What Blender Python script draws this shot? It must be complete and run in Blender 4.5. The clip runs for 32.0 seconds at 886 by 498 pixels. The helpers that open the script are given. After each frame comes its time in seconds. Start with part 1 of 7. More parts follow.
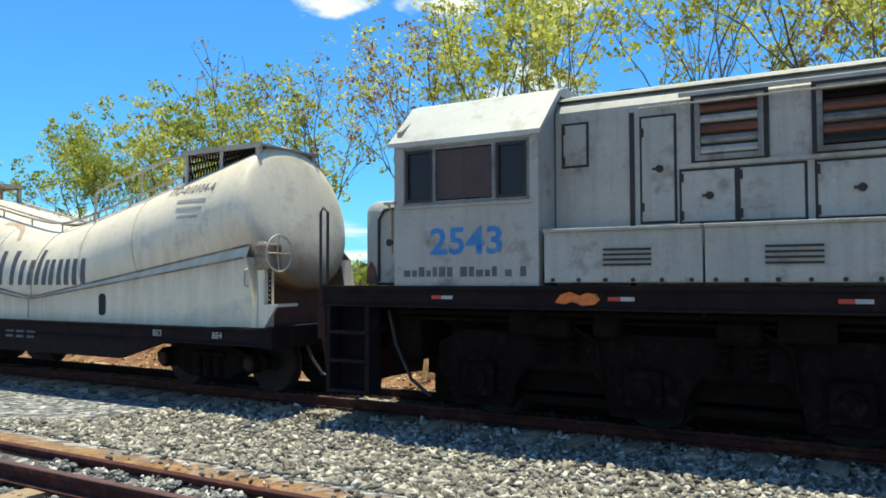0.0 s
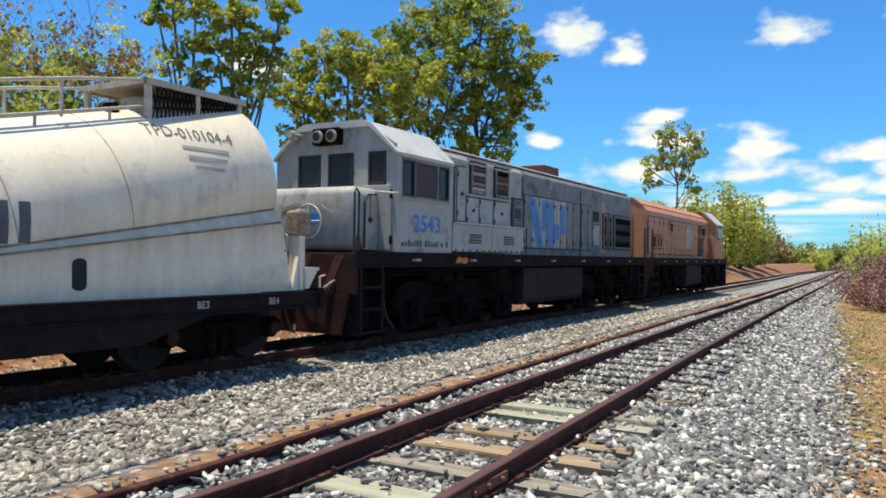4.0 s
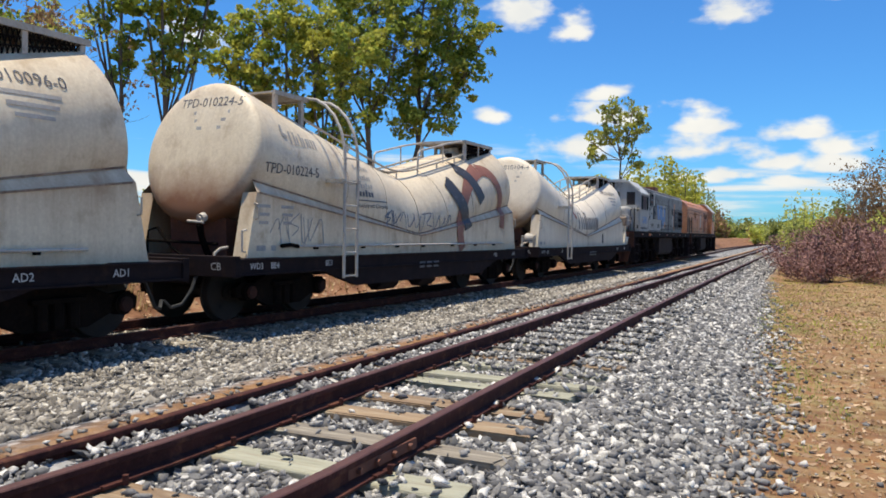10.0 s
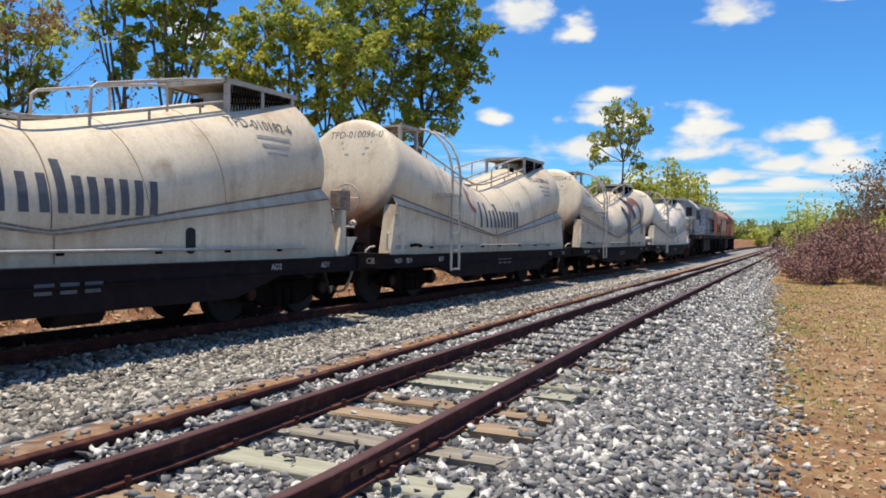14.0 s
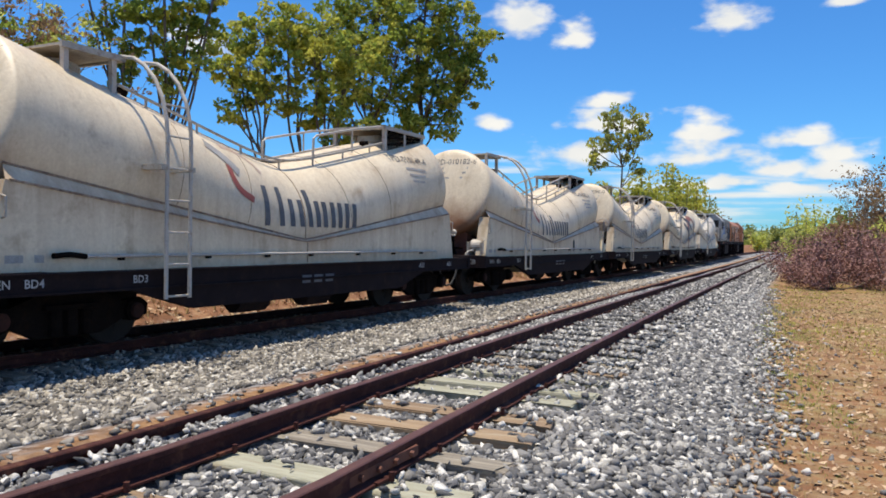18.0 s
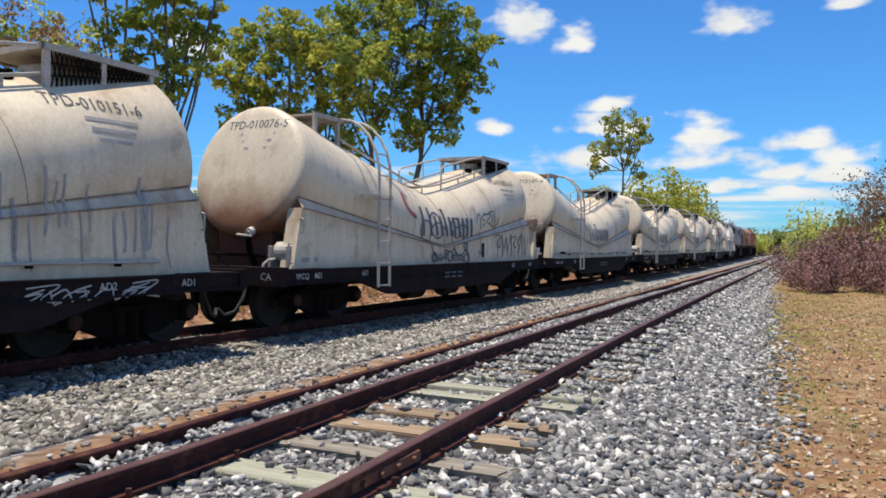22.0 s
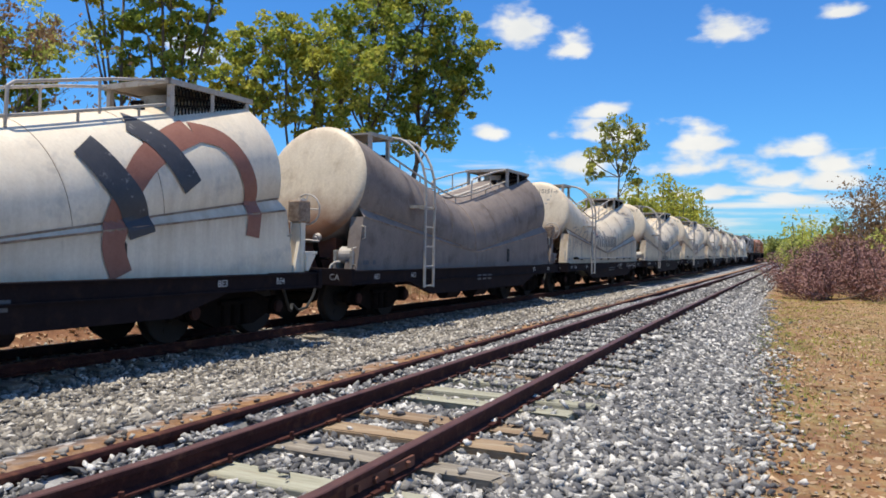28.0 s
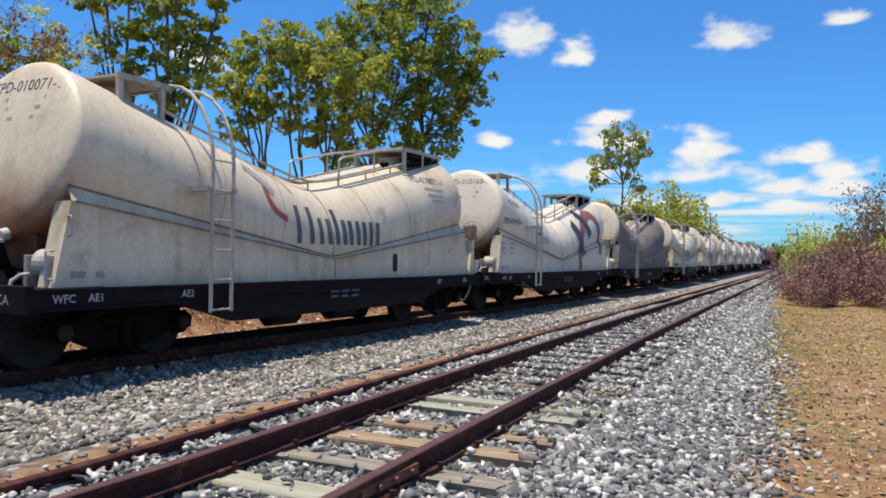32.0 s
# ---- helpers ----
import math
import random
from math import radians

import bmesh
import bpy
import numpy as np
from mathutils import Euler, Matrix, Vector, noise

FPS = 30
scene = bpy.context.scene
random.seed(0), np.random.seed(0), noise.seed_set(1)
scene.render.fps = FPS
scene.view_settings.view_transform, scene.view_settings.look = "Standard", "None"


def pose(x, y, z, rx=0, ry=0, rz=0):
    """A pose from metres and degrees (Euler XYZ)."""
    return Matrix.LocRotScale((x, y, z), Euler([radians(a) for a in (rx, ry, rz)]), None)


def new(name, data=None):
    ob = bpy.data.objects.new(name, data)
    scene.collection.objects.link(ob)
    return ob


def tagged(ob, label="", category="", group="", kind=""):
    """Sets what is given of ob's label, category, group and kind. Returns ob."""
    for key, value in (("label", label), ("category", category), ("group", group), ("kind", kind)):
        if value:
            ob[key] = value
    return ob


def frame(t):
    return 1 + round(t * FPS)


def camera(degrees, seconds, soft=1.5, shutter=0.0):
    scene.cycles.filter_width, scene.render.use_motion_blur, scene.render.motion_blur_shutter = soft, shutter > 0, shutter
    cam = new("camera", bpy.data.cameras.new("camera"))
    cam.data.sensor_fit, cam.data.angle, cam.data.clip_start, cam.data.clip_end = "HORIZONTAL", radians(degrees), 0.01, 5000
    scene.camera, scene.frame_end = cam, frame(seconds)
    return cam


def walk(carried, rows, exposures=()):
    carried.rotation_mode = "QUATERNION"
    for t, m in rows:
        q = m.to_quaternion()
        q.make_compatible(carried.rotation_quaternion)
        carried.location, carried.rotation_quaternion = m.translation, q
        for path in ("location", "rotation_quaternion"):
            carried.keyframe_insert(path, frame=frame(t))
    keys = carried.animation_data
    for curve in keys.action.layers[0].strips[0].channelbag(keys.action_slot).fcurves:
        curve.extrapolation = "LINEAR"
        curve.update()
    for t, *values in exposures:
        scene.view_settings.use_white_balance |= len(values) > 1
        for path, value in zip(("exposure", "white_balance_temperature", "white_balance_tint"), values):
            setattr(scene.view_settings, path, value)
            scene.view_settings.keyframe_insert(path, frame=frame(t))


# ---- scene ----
import functools

# ---- camera: panned by hand, then held still ----
cam = camera(59.2, 32.0, soft=1.75)
LOOKS = (
    # seconds, x, y, z, yaw, pitch, roll
    (0.0, 0.253, -0.201, 1.578, 120.48, 2.18, 0.21),
    (0.5, 0.237, -0.216, 1.564, 107.50, 2.40, 0.25),
    (1.0, 0.219, -0.241, 1.560, 95.71, 2.40, 0.98),
    (1.5, 0.163, -0.358, 1.557, 78.07, 2.34, 1.03),
    (2.0, 0.107, -0.447, 1.505, 63.79, 1.97, 1.06),
    (2.5, 0.013, -0.518, 1.489, 48.57, 1.28, -0.75),
    (3.0, -0.127, -0.553, 1.485, 38.74, 1.17, -0.84),
    (3.5, -0.116, -0.440, 1.472, 32.87, 1.00, -1.09),
    (4.0, -0.089, -0.323, 1.443, 30.84, 0.53, -0.82),
    (4.5, -0.057, -0.222, 1.417, 29.89, 0.20, -0.82),
    (6.5, -0.020, -0.014, 1.359, 28.41, -0.64, -1.38),
    (7.0, 0.000, 0.000, 1.350, 27.89, -0.83, -1.06),
    (7.5, 0.000, 0.000, 1.350, 27.45, -1.00, -1.09),
    (8.0, 0.000, 0.000, 1.350, 27.40, -1.12, -1.17),
    (8.5, 0.000, 0.000, 1.350, 27.29, -1.31, -1.01),
    (9.0, 0.000, 0.000, 1.350, 27.06, -1.22, -1.14),
    (9.5, 0.000, 0.000, 1.350, 27.30, -1.17, -1.11),
    (10.0, 0.000, 0.000, 1.350, 27.02, -1.27, -0.91),
    (10.5, 0.000, 0.000, 1.350, 26.94, -1.35, -0.89),
    (11.0, 0.000, 0.000, 1.350, 27.01, -1.33, -0.97),
    (11.5, 0.000, 0.000, 1.350, 27.03, -1.24, -1.03),
    (12.0, 0.000, 0.000, 1.350, 27.06, -1.14, -1.04),
    (12.5, 0.000, 0.000, 1.350, 27.11, -1.15, -0.85),
    (13.0, 0.000, 0.000, 1.350, 27.14, -1.24, -0.79),
    (13.5, 0.000, 0.000, 1.350, 27.19, -1.26, -0.77),
    (14.0, 0.000, 0.000, 1.350, 27.20, -1.17, -0.93),
    (14.5, 0.000, 0.000, 1.350, 27.23, -1.13, -1.01),
    (16.5, 0.000, 0.000, 1.350, 27.26, -0.84, -0.94),
    (17.0, 0.000, 0.000, 1.350, 27.23, -0.81, -0.90),
    (17.5, 0.000, 0.000, 1.350, 27.25, -0.81, -0.78),
    (18.0, 0.000, 0.000, 1.350, 27.14, -0.77, -0.91),
    (18.5, 0.000, 0.000, 1.350, 27.15, -0.55, -0.94),
    (19.0, 0.000, 0.000, 1.350, 27.01, -0.60, -0.83),
    (19.5, 0.000, 0.000, 1.350, 27.02, -0.55, -0.72),
    (20.0, 0.000, 0.000, 1.350, 27.26, -0.52, -0.52),
    (20.5, 0.000, 0.000, 1.350, 27.20, -0.58, -0.50),
    (21.0, 0.000, 0.000, 1.350, 27.08, -0.45, -0.64),
    (21.5, 0.000, 0.000, 1.350, 27.20, -0.40, -0.74),
    (22.0, 0.000, 0.000, 1.350, 27.25, -0.42, -0.66),
    (22.5, 0.000, 0.000, 1.350, 27.05, -0.35, -0.78),
    (23.0, 0.000, 0.000, 1.350, 26.93, -0.30, -0.86),
    (23.5, 0.000, 0.000, 1.350, 27.01, -0.19, -0.96),
    (24.0, 0.000, 0.000, 1.350, 27.06, -0.19, -0.92),
    (24.5, 0.000, 0.000, 1.350, 26.98, -0.17, -1.00),
    (25.0, 0.000, 0.000, 1.350, 26.96, -0.11, -0.99),
    (25.5, 0.000, 0.000, 1.350, 27.12, 0.00, -0.99),
    (27.5, 0.000, 0.000, 1.350, 26.93, -0.05, -1.07),
    (28.0, 0.000, 0.000, 1.350, 26.92, -0.07, -1.06),
    (28.5, 0.000, 0.000, 1.350, 27.01, -0.17, -1.02),
    (29.0, 0.000, 0.000, 1.350, 27.05, -0.16, -1.02),
    (29.5, 0.000, 0.000, 1.350, 26.97, -0.06, -1.08),
    (30.0, 0.000, 0.000, 1.350, 26.99, 0.01, -1.11),
    (30.5, 0.000, 0.000, 1.350, 26.95, 0.15, -1.13),
    (31.0, 0.000, 0.000, 1.350, 26.93, 0.27, -0.95),
    (31.5, 0.000, 0.000, 1.350, 27.15, 0.47, -0.94),
    (32.0, 0.000, 0.000, 1.350, 27.20, 0.47, -0.97),
)
EXPOSURES = ((0.0, 0.5, 7700, -7), (1.0, 0.76, 7350, -3), (2.0, 0.86, 8000, -6), (3.0, 0.68, 7900, -3), (4.5, 0.28, 7500, 3), (8.0, 0.2, 7450, 7), (17.0, 0.19, 7350, 8), (25.0, 0.17, 7200, 8), (32.0, 0.17, 7200, 8))
walk(cam, [(t, pose(x, y, z, 90 + p, r, w)) for t, x, y, z, w, p, r in LOOKS], EXPOSURES)

# ---- daylight: high sun behind the train, blue sky with fair-weather clouds ----
SUN_FROM = Vector((-0.15, -0.1, 1.0)).normalized()
sun = new("sun", bpy.data.lights.new("sun", "SUN"))
sun.data.energy, sun.data.angle, sun.data.color = 5.0, radians(0.53), (1.0, 0.95, 0.87)
sun.rotation_euler = SUN_FROM.to_track_quat("Z", "Y").to_euler()


def build_sky():
    """Nishita sky with cumulus drawn by direction: each cloud a soft flattened patch broken up by noise."""
    w = bpy.data.worlds.new("sky")
    scene.world = w
    w.use_nodes = True
    nt = w.node_tree
    nt.nodes.clear()
    n, l = nt.nodes.new, nt.links.new
    out, bg = n("ShaderNodeOutputWorld"), n("ShaderNodeBackground")
    sky = n("ShaderNodeTexSky")
    sky.sky_type, sky.sun_disc = "NISHITA", False
    sky.sun_elevation, sky.sun_rotation = math.asin(SUN_FROM.z), math.atan2(SUN_FROM.x, SUN_FROM.y)
    sky.air_density, sky.dust_density, sky.ozone_density = 1.0, 0.3, 3.0
    bg.inputs["Strength"].default_value = 0.115
    tint = n("ShaderNodeMix")
    tint.data_type, tint.blend_type = "RGBA", "MULTIPLY"
    tint.inputs["Factor"].default_value = 1.0
    tint.inputs["B"].default_value = (0.3, 0.8, 1.4, 1)
    l(sky.outputs[0], tint.inputs["A"])
    co = n("ShaderNodeTexCoord")

    def fine(scale, detail, lift):
        m = n("ShaderNodeMapping")
        m.inputs["Scale"].default_value = (1, 1, lift)
        l(co.outputs["Generated"], m.inputs[0])
        t = n("ShaderNodeTexNoise")
        t.inputs["Scale"].default_value, t.inputs["Detail"].default_value = scale, detail
        l(m.outputs[0], t.inputs["Vector"])
        return t.outputs[0]

    def maths(op, a, b=None, c=None):
        m = n("ShaderNodeMath")
        m.operation = op
        for i, v in enumerate((a, b, c)):
            if v is None:
                continue
            if isinstance(v, (int, float)):
                m.inputs[i].default_value = v
            else:
                l(v, m.inputs[i])
        return m.outputs[0]

    sep = n("ShaderNodeSeparateXYZ")
    l(co.outputs["Generated"], sep.inputs[0])
    az = maths("ARCTAN2", maths("MULTIPLY", sep.outputs[0], -1.0), sep.outputs[1])
    el = maths("ARCSINE", sep.outputs[2])
    ragged = maths("MULTIPLY", maths("SUBTRACT", fine(24.0, 9.0, 2.0), 0.5), 2.4)
    total = None
    for a, e, wa, we in CLOUDS:
        da = maths("MULTIPLY", maths("SUBTRACT", az, radians(a)), 1 / radians(wa))
        de = maths("MULTIPLY", maths("SUBTRACT", el, radians(e - 0.35 * we)), 1 / radians(we * 1.25))
        de = maths("MAXIMUM", de, maths("MULTIPLY", de, -2.2))
        d = maths("SQRT", maths("ADD", maths("MULTIPLY", da, da), maths("MULTIPLY", de, de)))
        m = maths("SUBTRACT", 1.0, maths("ADD", d, ragged))
        total = m if total is None else maths("MAXIMUM", total, m)
    # low streaks of distant cloud towards the horizon
    low = maths("SUBTRACT", 1.0, maths("MULTIPLY", maths("ABSOLUTE", maths("SUBTRACT", el, radians(2.6))), 1 / radians(3.6)))
    streaks = maths("MULTIPLY", maths("SUBTRACT", fine(5.0, 7.0, 11.0), 0.5), 3.6)
    total = maths("MAXIMUM", total, maths("ADD", maths("SUBTRACT", maths("MULTIPLY", low, 0.75), 0.4), streaks))
    soft = n("ShaderNodeMapRange")
    soft.interpolation_type = "SMOOTHSTEP"
    soft.inputs["From Min"].default_value, soft.inputs["From Max"].default_value = -0.05, 0.75
    l(total, soft.inputs["Value"])
    shade = n("ShaderNodeMix")
    shade.data_type = "RGBA"
    shade.inputs["A"].default_value, shade.inputs["B"].default_value = (5.0, 5.6, 6.6, 1), (8.0, 8.1, 8.2, 1)
    l(fine(14.0, 3.0, 1.6), shade.inputs["Factor"])
    mix = n("ShaderNodeMix")
    mix.data_type = "RGBA"
    l(soft.outputs[0], mix.inputs["Factor"])
    l(tint.outputs["Result"], mix.inputs["A"])
    l(shade.outputs["Result"], mix.inputs["B"])
    l(mix.outputs["Result"], bg.inputs["Color"])
    l(bg.outputs[0], out.inputs[0])


# azimuth to the left of the line's direction, elevation, half width, half height, in degrees
CLOUDS = (
    (21.8, 15.9, 2.7, 1.8), (17.7, 14.7, 1.9, 1.4), (7.0, 15.3, 2.6, 1.3), (15.5, 10.1, 3.0, 0.7), (15.8, 8.6, 4.0, 1.0), (8.7, 8.0, 2.8, 1.2),
    (2.6, 7.2, 2.6, 0.9), (0.2, 6.2, 2.3, 0.9), (44.6, 13.3, 2.6, 1.2), (23.4, 8.6, 1.5, 0.7), (17.4, 6.4, 4.0, 1.5), (9.6, 6.3, 4.6, 1.3),
    (4.1, 5.3, 3.2, 1.0), (0.3, 4.9, 3.6, 0.9), (6.9, 4.4, 2.8, 0.6), (2.3, 3.8, 3.8, 0.5), (10.3, 4.1, 4.6, 0.6), (0.2, 15.6, 1.6, 0.6),
    (128.5, 19.8, 3.0, 1.5), (119.7, 20.0, 3.6, 1.6), (111.4, 19.6, 3.2, 1.2), (114.0, 12.5, 5.0, 3.4), (109.0, 6.0, 7.0, 6.5), (98.0, 3.5, 10.0, 3.6), (84.0, 4.0, 10.0, 4.5), (70.0, 4.0, 7.0, 3.0), (-14.0, 7.0, 5.0, 1.6),
    # Out of view; the big ones are added as white fill light.
    (-30.0, 12.0, 9.0, 3.5), (-60.0, 20.0, 14.0, 6.0), (-95.0, 30.0, 20.0, 9.0), (-130.0, 22.0, 16.0, 7.0), (-75.0, 50.0, 22.0, 9.0), (160.0, 18.0, 8.0, 3.0), (200.0, 12.0, 9.0, 3.0))
build_sky()

# ---- materials ----
def material(name, dark, light, rough=0.7, metal=0.0, grain=30.0, coarse=1.5, bump=0.15, stain=None, amount=0.4, spec=0.5, coords="Object", per_object=0.0, island=0.0, stretch=(1, 1, 1), streak=0.0, worn=None, dust=None, steps=None):
    """Two-scale procedural surface: coarse patches and fine grain between two colours, with stains of a third, fine relief."""
    m = bpy.data.materials.new(name)
    m.use_nodes = True
    nt = m.node_tree
    n, l = nt.nodes.new, nt.links.new
    bs = nt.nodes["Principled BSDF"]
    bs.inputs["Metallic"].default_value, bs.inputs["Specular IOR Level"].default_value = metal, spec
    co = n("ShaderNodeTexCoord")
    mp = n("ShaderNodeMapping")
    mp.inputs["Scale"].default_value = stretch
    l(co.outputs[coords], mp.inputs[0])

    def tex(scale, detail=5.0, src=None):
        t = n("ShaderNodeTexNoise")
        t.inputs["Scale"].default_value, t.inputs["Detail"].default_value, t.inputs["Roughness"].default_value = scale, detail, 0.65
        l(src or mp.outputs[0], t.inputs["Vector"])
        return t.outputs[0]

    def span(v, a, b):
        r = n("ShaderNodeMapRange")
        r.inputs["From Min"].default_value, r.inputs["From Max"].default_value = a, b
        l(v, r.inputs["Value"])
        return r.outputs[0]

    def mixed(fac, a, b, blend="MIX"):
        x = n("ShaderNodeMix")
        x.data_type, x.blend_type = "RGBA", blend
        for sock, v in (("Factor", fac), ("A", a), ("B", b)):
            if isinstance(v, (tuple, float, int)):
                x.inputs[sock].default_value = (*v, 1) if isinstance(v, tuple) else v
            else:
                l(v, x.inputs[sock])
        return x.outputs["Result"]

    fine, big = tex(grain), tex(coarse, 4.0)
    both = n("ShaderNodeMath")
    both.operation = "MULTIPLY_ADD"
    both.inputs[1].default_value = 0.55
    l(big, both.inputs[0])
    half = n("ShaderNodeMath")
    half.operation = "MULTIPLY"
    half.inputs[1].default_value = 0.45
    l(fine, half.inputs[0])
    l(half.outputs[0], both.inputs[2])
    fac = span(both.outputs[0], 0.34, 0.66)
    if per_object or island:
        src = n("ShaderNodeObjectInfo").outputs["Random"] if per_object else n("ShaderNodeNewGeometry").outputs["Random Per Island"]
        add = n("ShaderNodeMath")
        add.operation = "MULTIPLY_ADD"
        add.inputs[1].default_value, add.use_clamp = per_object or island, True
        l(src, add.inputs[0])
        sh = n("ShaderNodeMath")
        sh.operation = "MULTIPLY_ADD"
        sh.inputs[1].default_value, sh.inputs[2].default_value = 1 - (per_object or island) * 0.6, -0.1
        l(fac, sh.inputs[0])
        l(sh.outputs[0], add.inputs[2])
        fac = add.outputs[0]
    col = mixed(fac, dark, light)
    if steps:
        rp = n("ShaderNodeValToRGB")
        while len(rp.color_ramp.elements) < len(steps):
            rp.color_ramp.elements.new(0.5)
        for e, (p, c) in zip(rp.color_ramp.elements, steps):
            e.position, e.color = p, (*c, 1)
        l(fac, rp.inputs[0])
        col = rp.outputs[0]
    if stain:
        col = mixed(span(tex(coarse * 2.3, 8.0), 0.62 - 0.25 * amount, 0.74), col, stain)
    if streak:
        sm = n("ShaderNodeMapping")
        sm.inputs["Scale"].default_value = (7, 7, 0.35)
        l(co.outputs[coords], sm.inputs[0])
        s = span(tex(1.0, 6.0, sm.outputs[0]), 0.5, 0.8)
        k = n("ShaderNodeMath")
        k.operation = "MULTIPLY"
        k.inputs[1].default_value = streak
        l(s, k.inputs[0])
        col = mixed(k.outputs[0], col, stain or dark)
    if dust:
        sm = n("ShaderNodeMapping")
        sm.inputs["Scale"].default_value = (3.0, 5.0, 0.6)
        l(co.outputs[coords], sm.inputs[0])
        at = n("ShaderNodeAttribute")
        at.attribute_name = "dust"
        ds = n("ShaderNodeMath")
        ds.operation = "MULTIPLY_ADD"
        ds.inputs[1].default_value, ds.inputs[2].default_value = 2.2, -1.1
        l(tex(1.0, 8.0, sm.outputs[0]), ds.inputs[0])
        da = n("ShaderNodeMath")
        da.operation, da.use_clamp = "ADD", True
        l(ds.outputs[0], da.inputs[0])
        l(at.outputs["Fac"], da.inputs[1])
        dm = n("ShaderNodeMath")
        dm.operation = "MULTIPLY"
        l(da.outputs[0], dm.inputs[0])
        l(at.outputs["Fac"], dm.inputs[1])
        col = mixed(dm.outputs[0], col, dust)
    if worn:
        at = n("ShaderNodeAttribute")
        at.attribute_name = "rust"
        mm = n("ShaderNodeMath")
        mm.operation = "MULTIPLY_ADD"
        mm.inputs[1].default_value, mm.use_clamp = 1.0, True
        l(at.outputs["Fac"], mm.inputs[0])
        tt = n("ShaderNodeMath")
        tt.operation = "MULTIPLY_ADD"
        tt.inputs[1].default_value, tt.inputs[2].default_value = 1.2, -0.7
        l(tex(2.2, 7.0), tt.inputs[0])
        l(tt.outputs[0], mm.inputs[2])
        col = mixed(mm.outputs[0], col, worn)
    l(col, bs.inputs["Base Color"])
    r = n("ShaderNodeMapRange")
    r.inputs["To Min"].default_value, r.inputs["To Max"].default_value = max(0.03, rough - 0.12), min(1.0, rough + 0.12)
    l(fine, r.inputs["Value"])
    l(r.outputs[0], bs.inputs["Roughness"])
    if bump:
        b = n("ShaderNodeBump")
        b.inputs["Strength"].default_value, b.inputs["Distance"].default_value = bump, 0.02
        l(fine, b.inputs["Height"])
        l(b.outputs[0], bs.inputs["Normal"])
    return m


def ground_material():
    """Ballast, rust-stained dirt and dry grass, told apart by the distance from the two lines stored on the mesh."""
    m = bpy.data.materials.new("ground")
    m.use_nodes = True
    nt = m.node_tree
    n, l = nt.nodes.new, nt.links.new
    bs = nt.nodes["Principled BSDF"]
    bs.inputs["Roughness"].default_value, bs.inputs["Specular IOR Level"].default_value = 0.95, 0.15
    co = n("ShaderNodeTexCoord").outputs["Object"]

    def tex(scale, detail=6.0):
        t = n("ShaderNodeTexNoise")
        t.inputs["Scale"].default_value, t.inputs["Detail"].default_value, t.inputs["Roughness"].default_value = scale, detail, 0.7
        l(co, t.inputs["Vector"])
        return t.outputs[0]

    def ramp(v, *stops):
        r = n("ShaderNodeValToRGB")
        while len(r.color_ramp.elements) < len(stops):
            r.color_ramp.elements.new(0.5)
        for e, (p, c) in zip(r.color_ramp.elements, stops):
            e.position, e.color = p, (*c, 1)
        l(v, r.inputs[0])
        return r.outputs[0]

    def mixed(fac, a, b):
        x = n("ShaderNodeMix")
        x.data_type = "RGBA"
        l(fac, x.inputs["Factor"])
        l(a, x.inputs["A"])
        l(b, x.inputs["B"])
        return x.outputs["Result"]

    vor = n("ShaderNodeTexVoronoi")
    vor.inputs["Scale"].default_value = 15.0
    l(co, vor.inputs["Vector"])
    grey = n("ShaderNodeSeparateColor")
    l(vor.outputs["Color"], grey.inputs[0])
    stone = ramp(grey.outputs[0], (0.0, (0.04, 0.042, 0.048)), (0.35, (0.12, 0.122, 0.13)), (0.75, (0.27, 0.27, 0.27)), (1.0, (0.6, 0.58, 0.55)))
    dry = ramp(tex(7.0, 10.0), (0.3, (0.13, 0.07, 0.035)), (0.43, (0.33, 0.165, 0.075)), (0.55, (0.33, 0.24, 0.115)), (0.7, (0.52, 0.4, 0.25)))
    green = ramp(tex(5.0), (0.35, (0.12, 0.125, 0.04)), (0.6, (0.27, 0.25, 0.1)))
    red = ramp(tex(2.5), (0.3, (0.11, 0.05, 0.028)), (0.52, (0.23, 0.115, 0.065)), (0.72, (0.38, 0.25, 0.15)))

    def layer(name, width=0.25):
        at = n("ShaderNodeAttribute")
        at.attribute_name = name
        a = n("ShaderNodeMath")
        a.operation = "MULTIPLY_ADD"
        a.inputs[1].default_value, a.inputs[2].default_value = 1.6, -0.8
        l(tex(3.0), a.inputs[0])
        s = n("ShaderNodeMath")
        s.operation = "ADD"
        l(at.outputs["Fac"], s.inputs[0])
        l(a.outputs[0], s.inputs[1])
        r = n("ShaderNodeMapRange")
        r.inputs["From Min"].default_value, r.inputs["From Max"].default_value = 0.5 - width, 0.5 + width
        l(s.outputs[0], r.inputs["Value"])
        return r.outputs[0]

    patch = n("ShaderNodeMapRange")
    patch.inputs["From Min"].default_value, patch.inputs["From Max"].default_value = 0.5, 0.68
    l(tex(0.5, 4.0), patch.inputs["Value"])
    land = mixed(patch.outputs[0], dry, green)
    col = mixed(layer("earth"), land, red)
    col = mixed(layer("gravel"), col, stone)
    col = mixed(layer("rust", 0.35), col, ramp(tex(9.0), (0.3, (0.19, 0.09, 0.04)), (0.7, (0.42, 0.25, 0.13))))
    l(col, bs.inputs["Base Color"])
    b = n("ShaderNodeBump")
    b.inputs["Strength"].default_value, b.inputs["Distance"].default_value = 0.8, 0.04
    l(tex(22.0, 8.0), b.inputs["Height"])
    l(b.outputs[0], bs.inputs["Normal"])
    return m


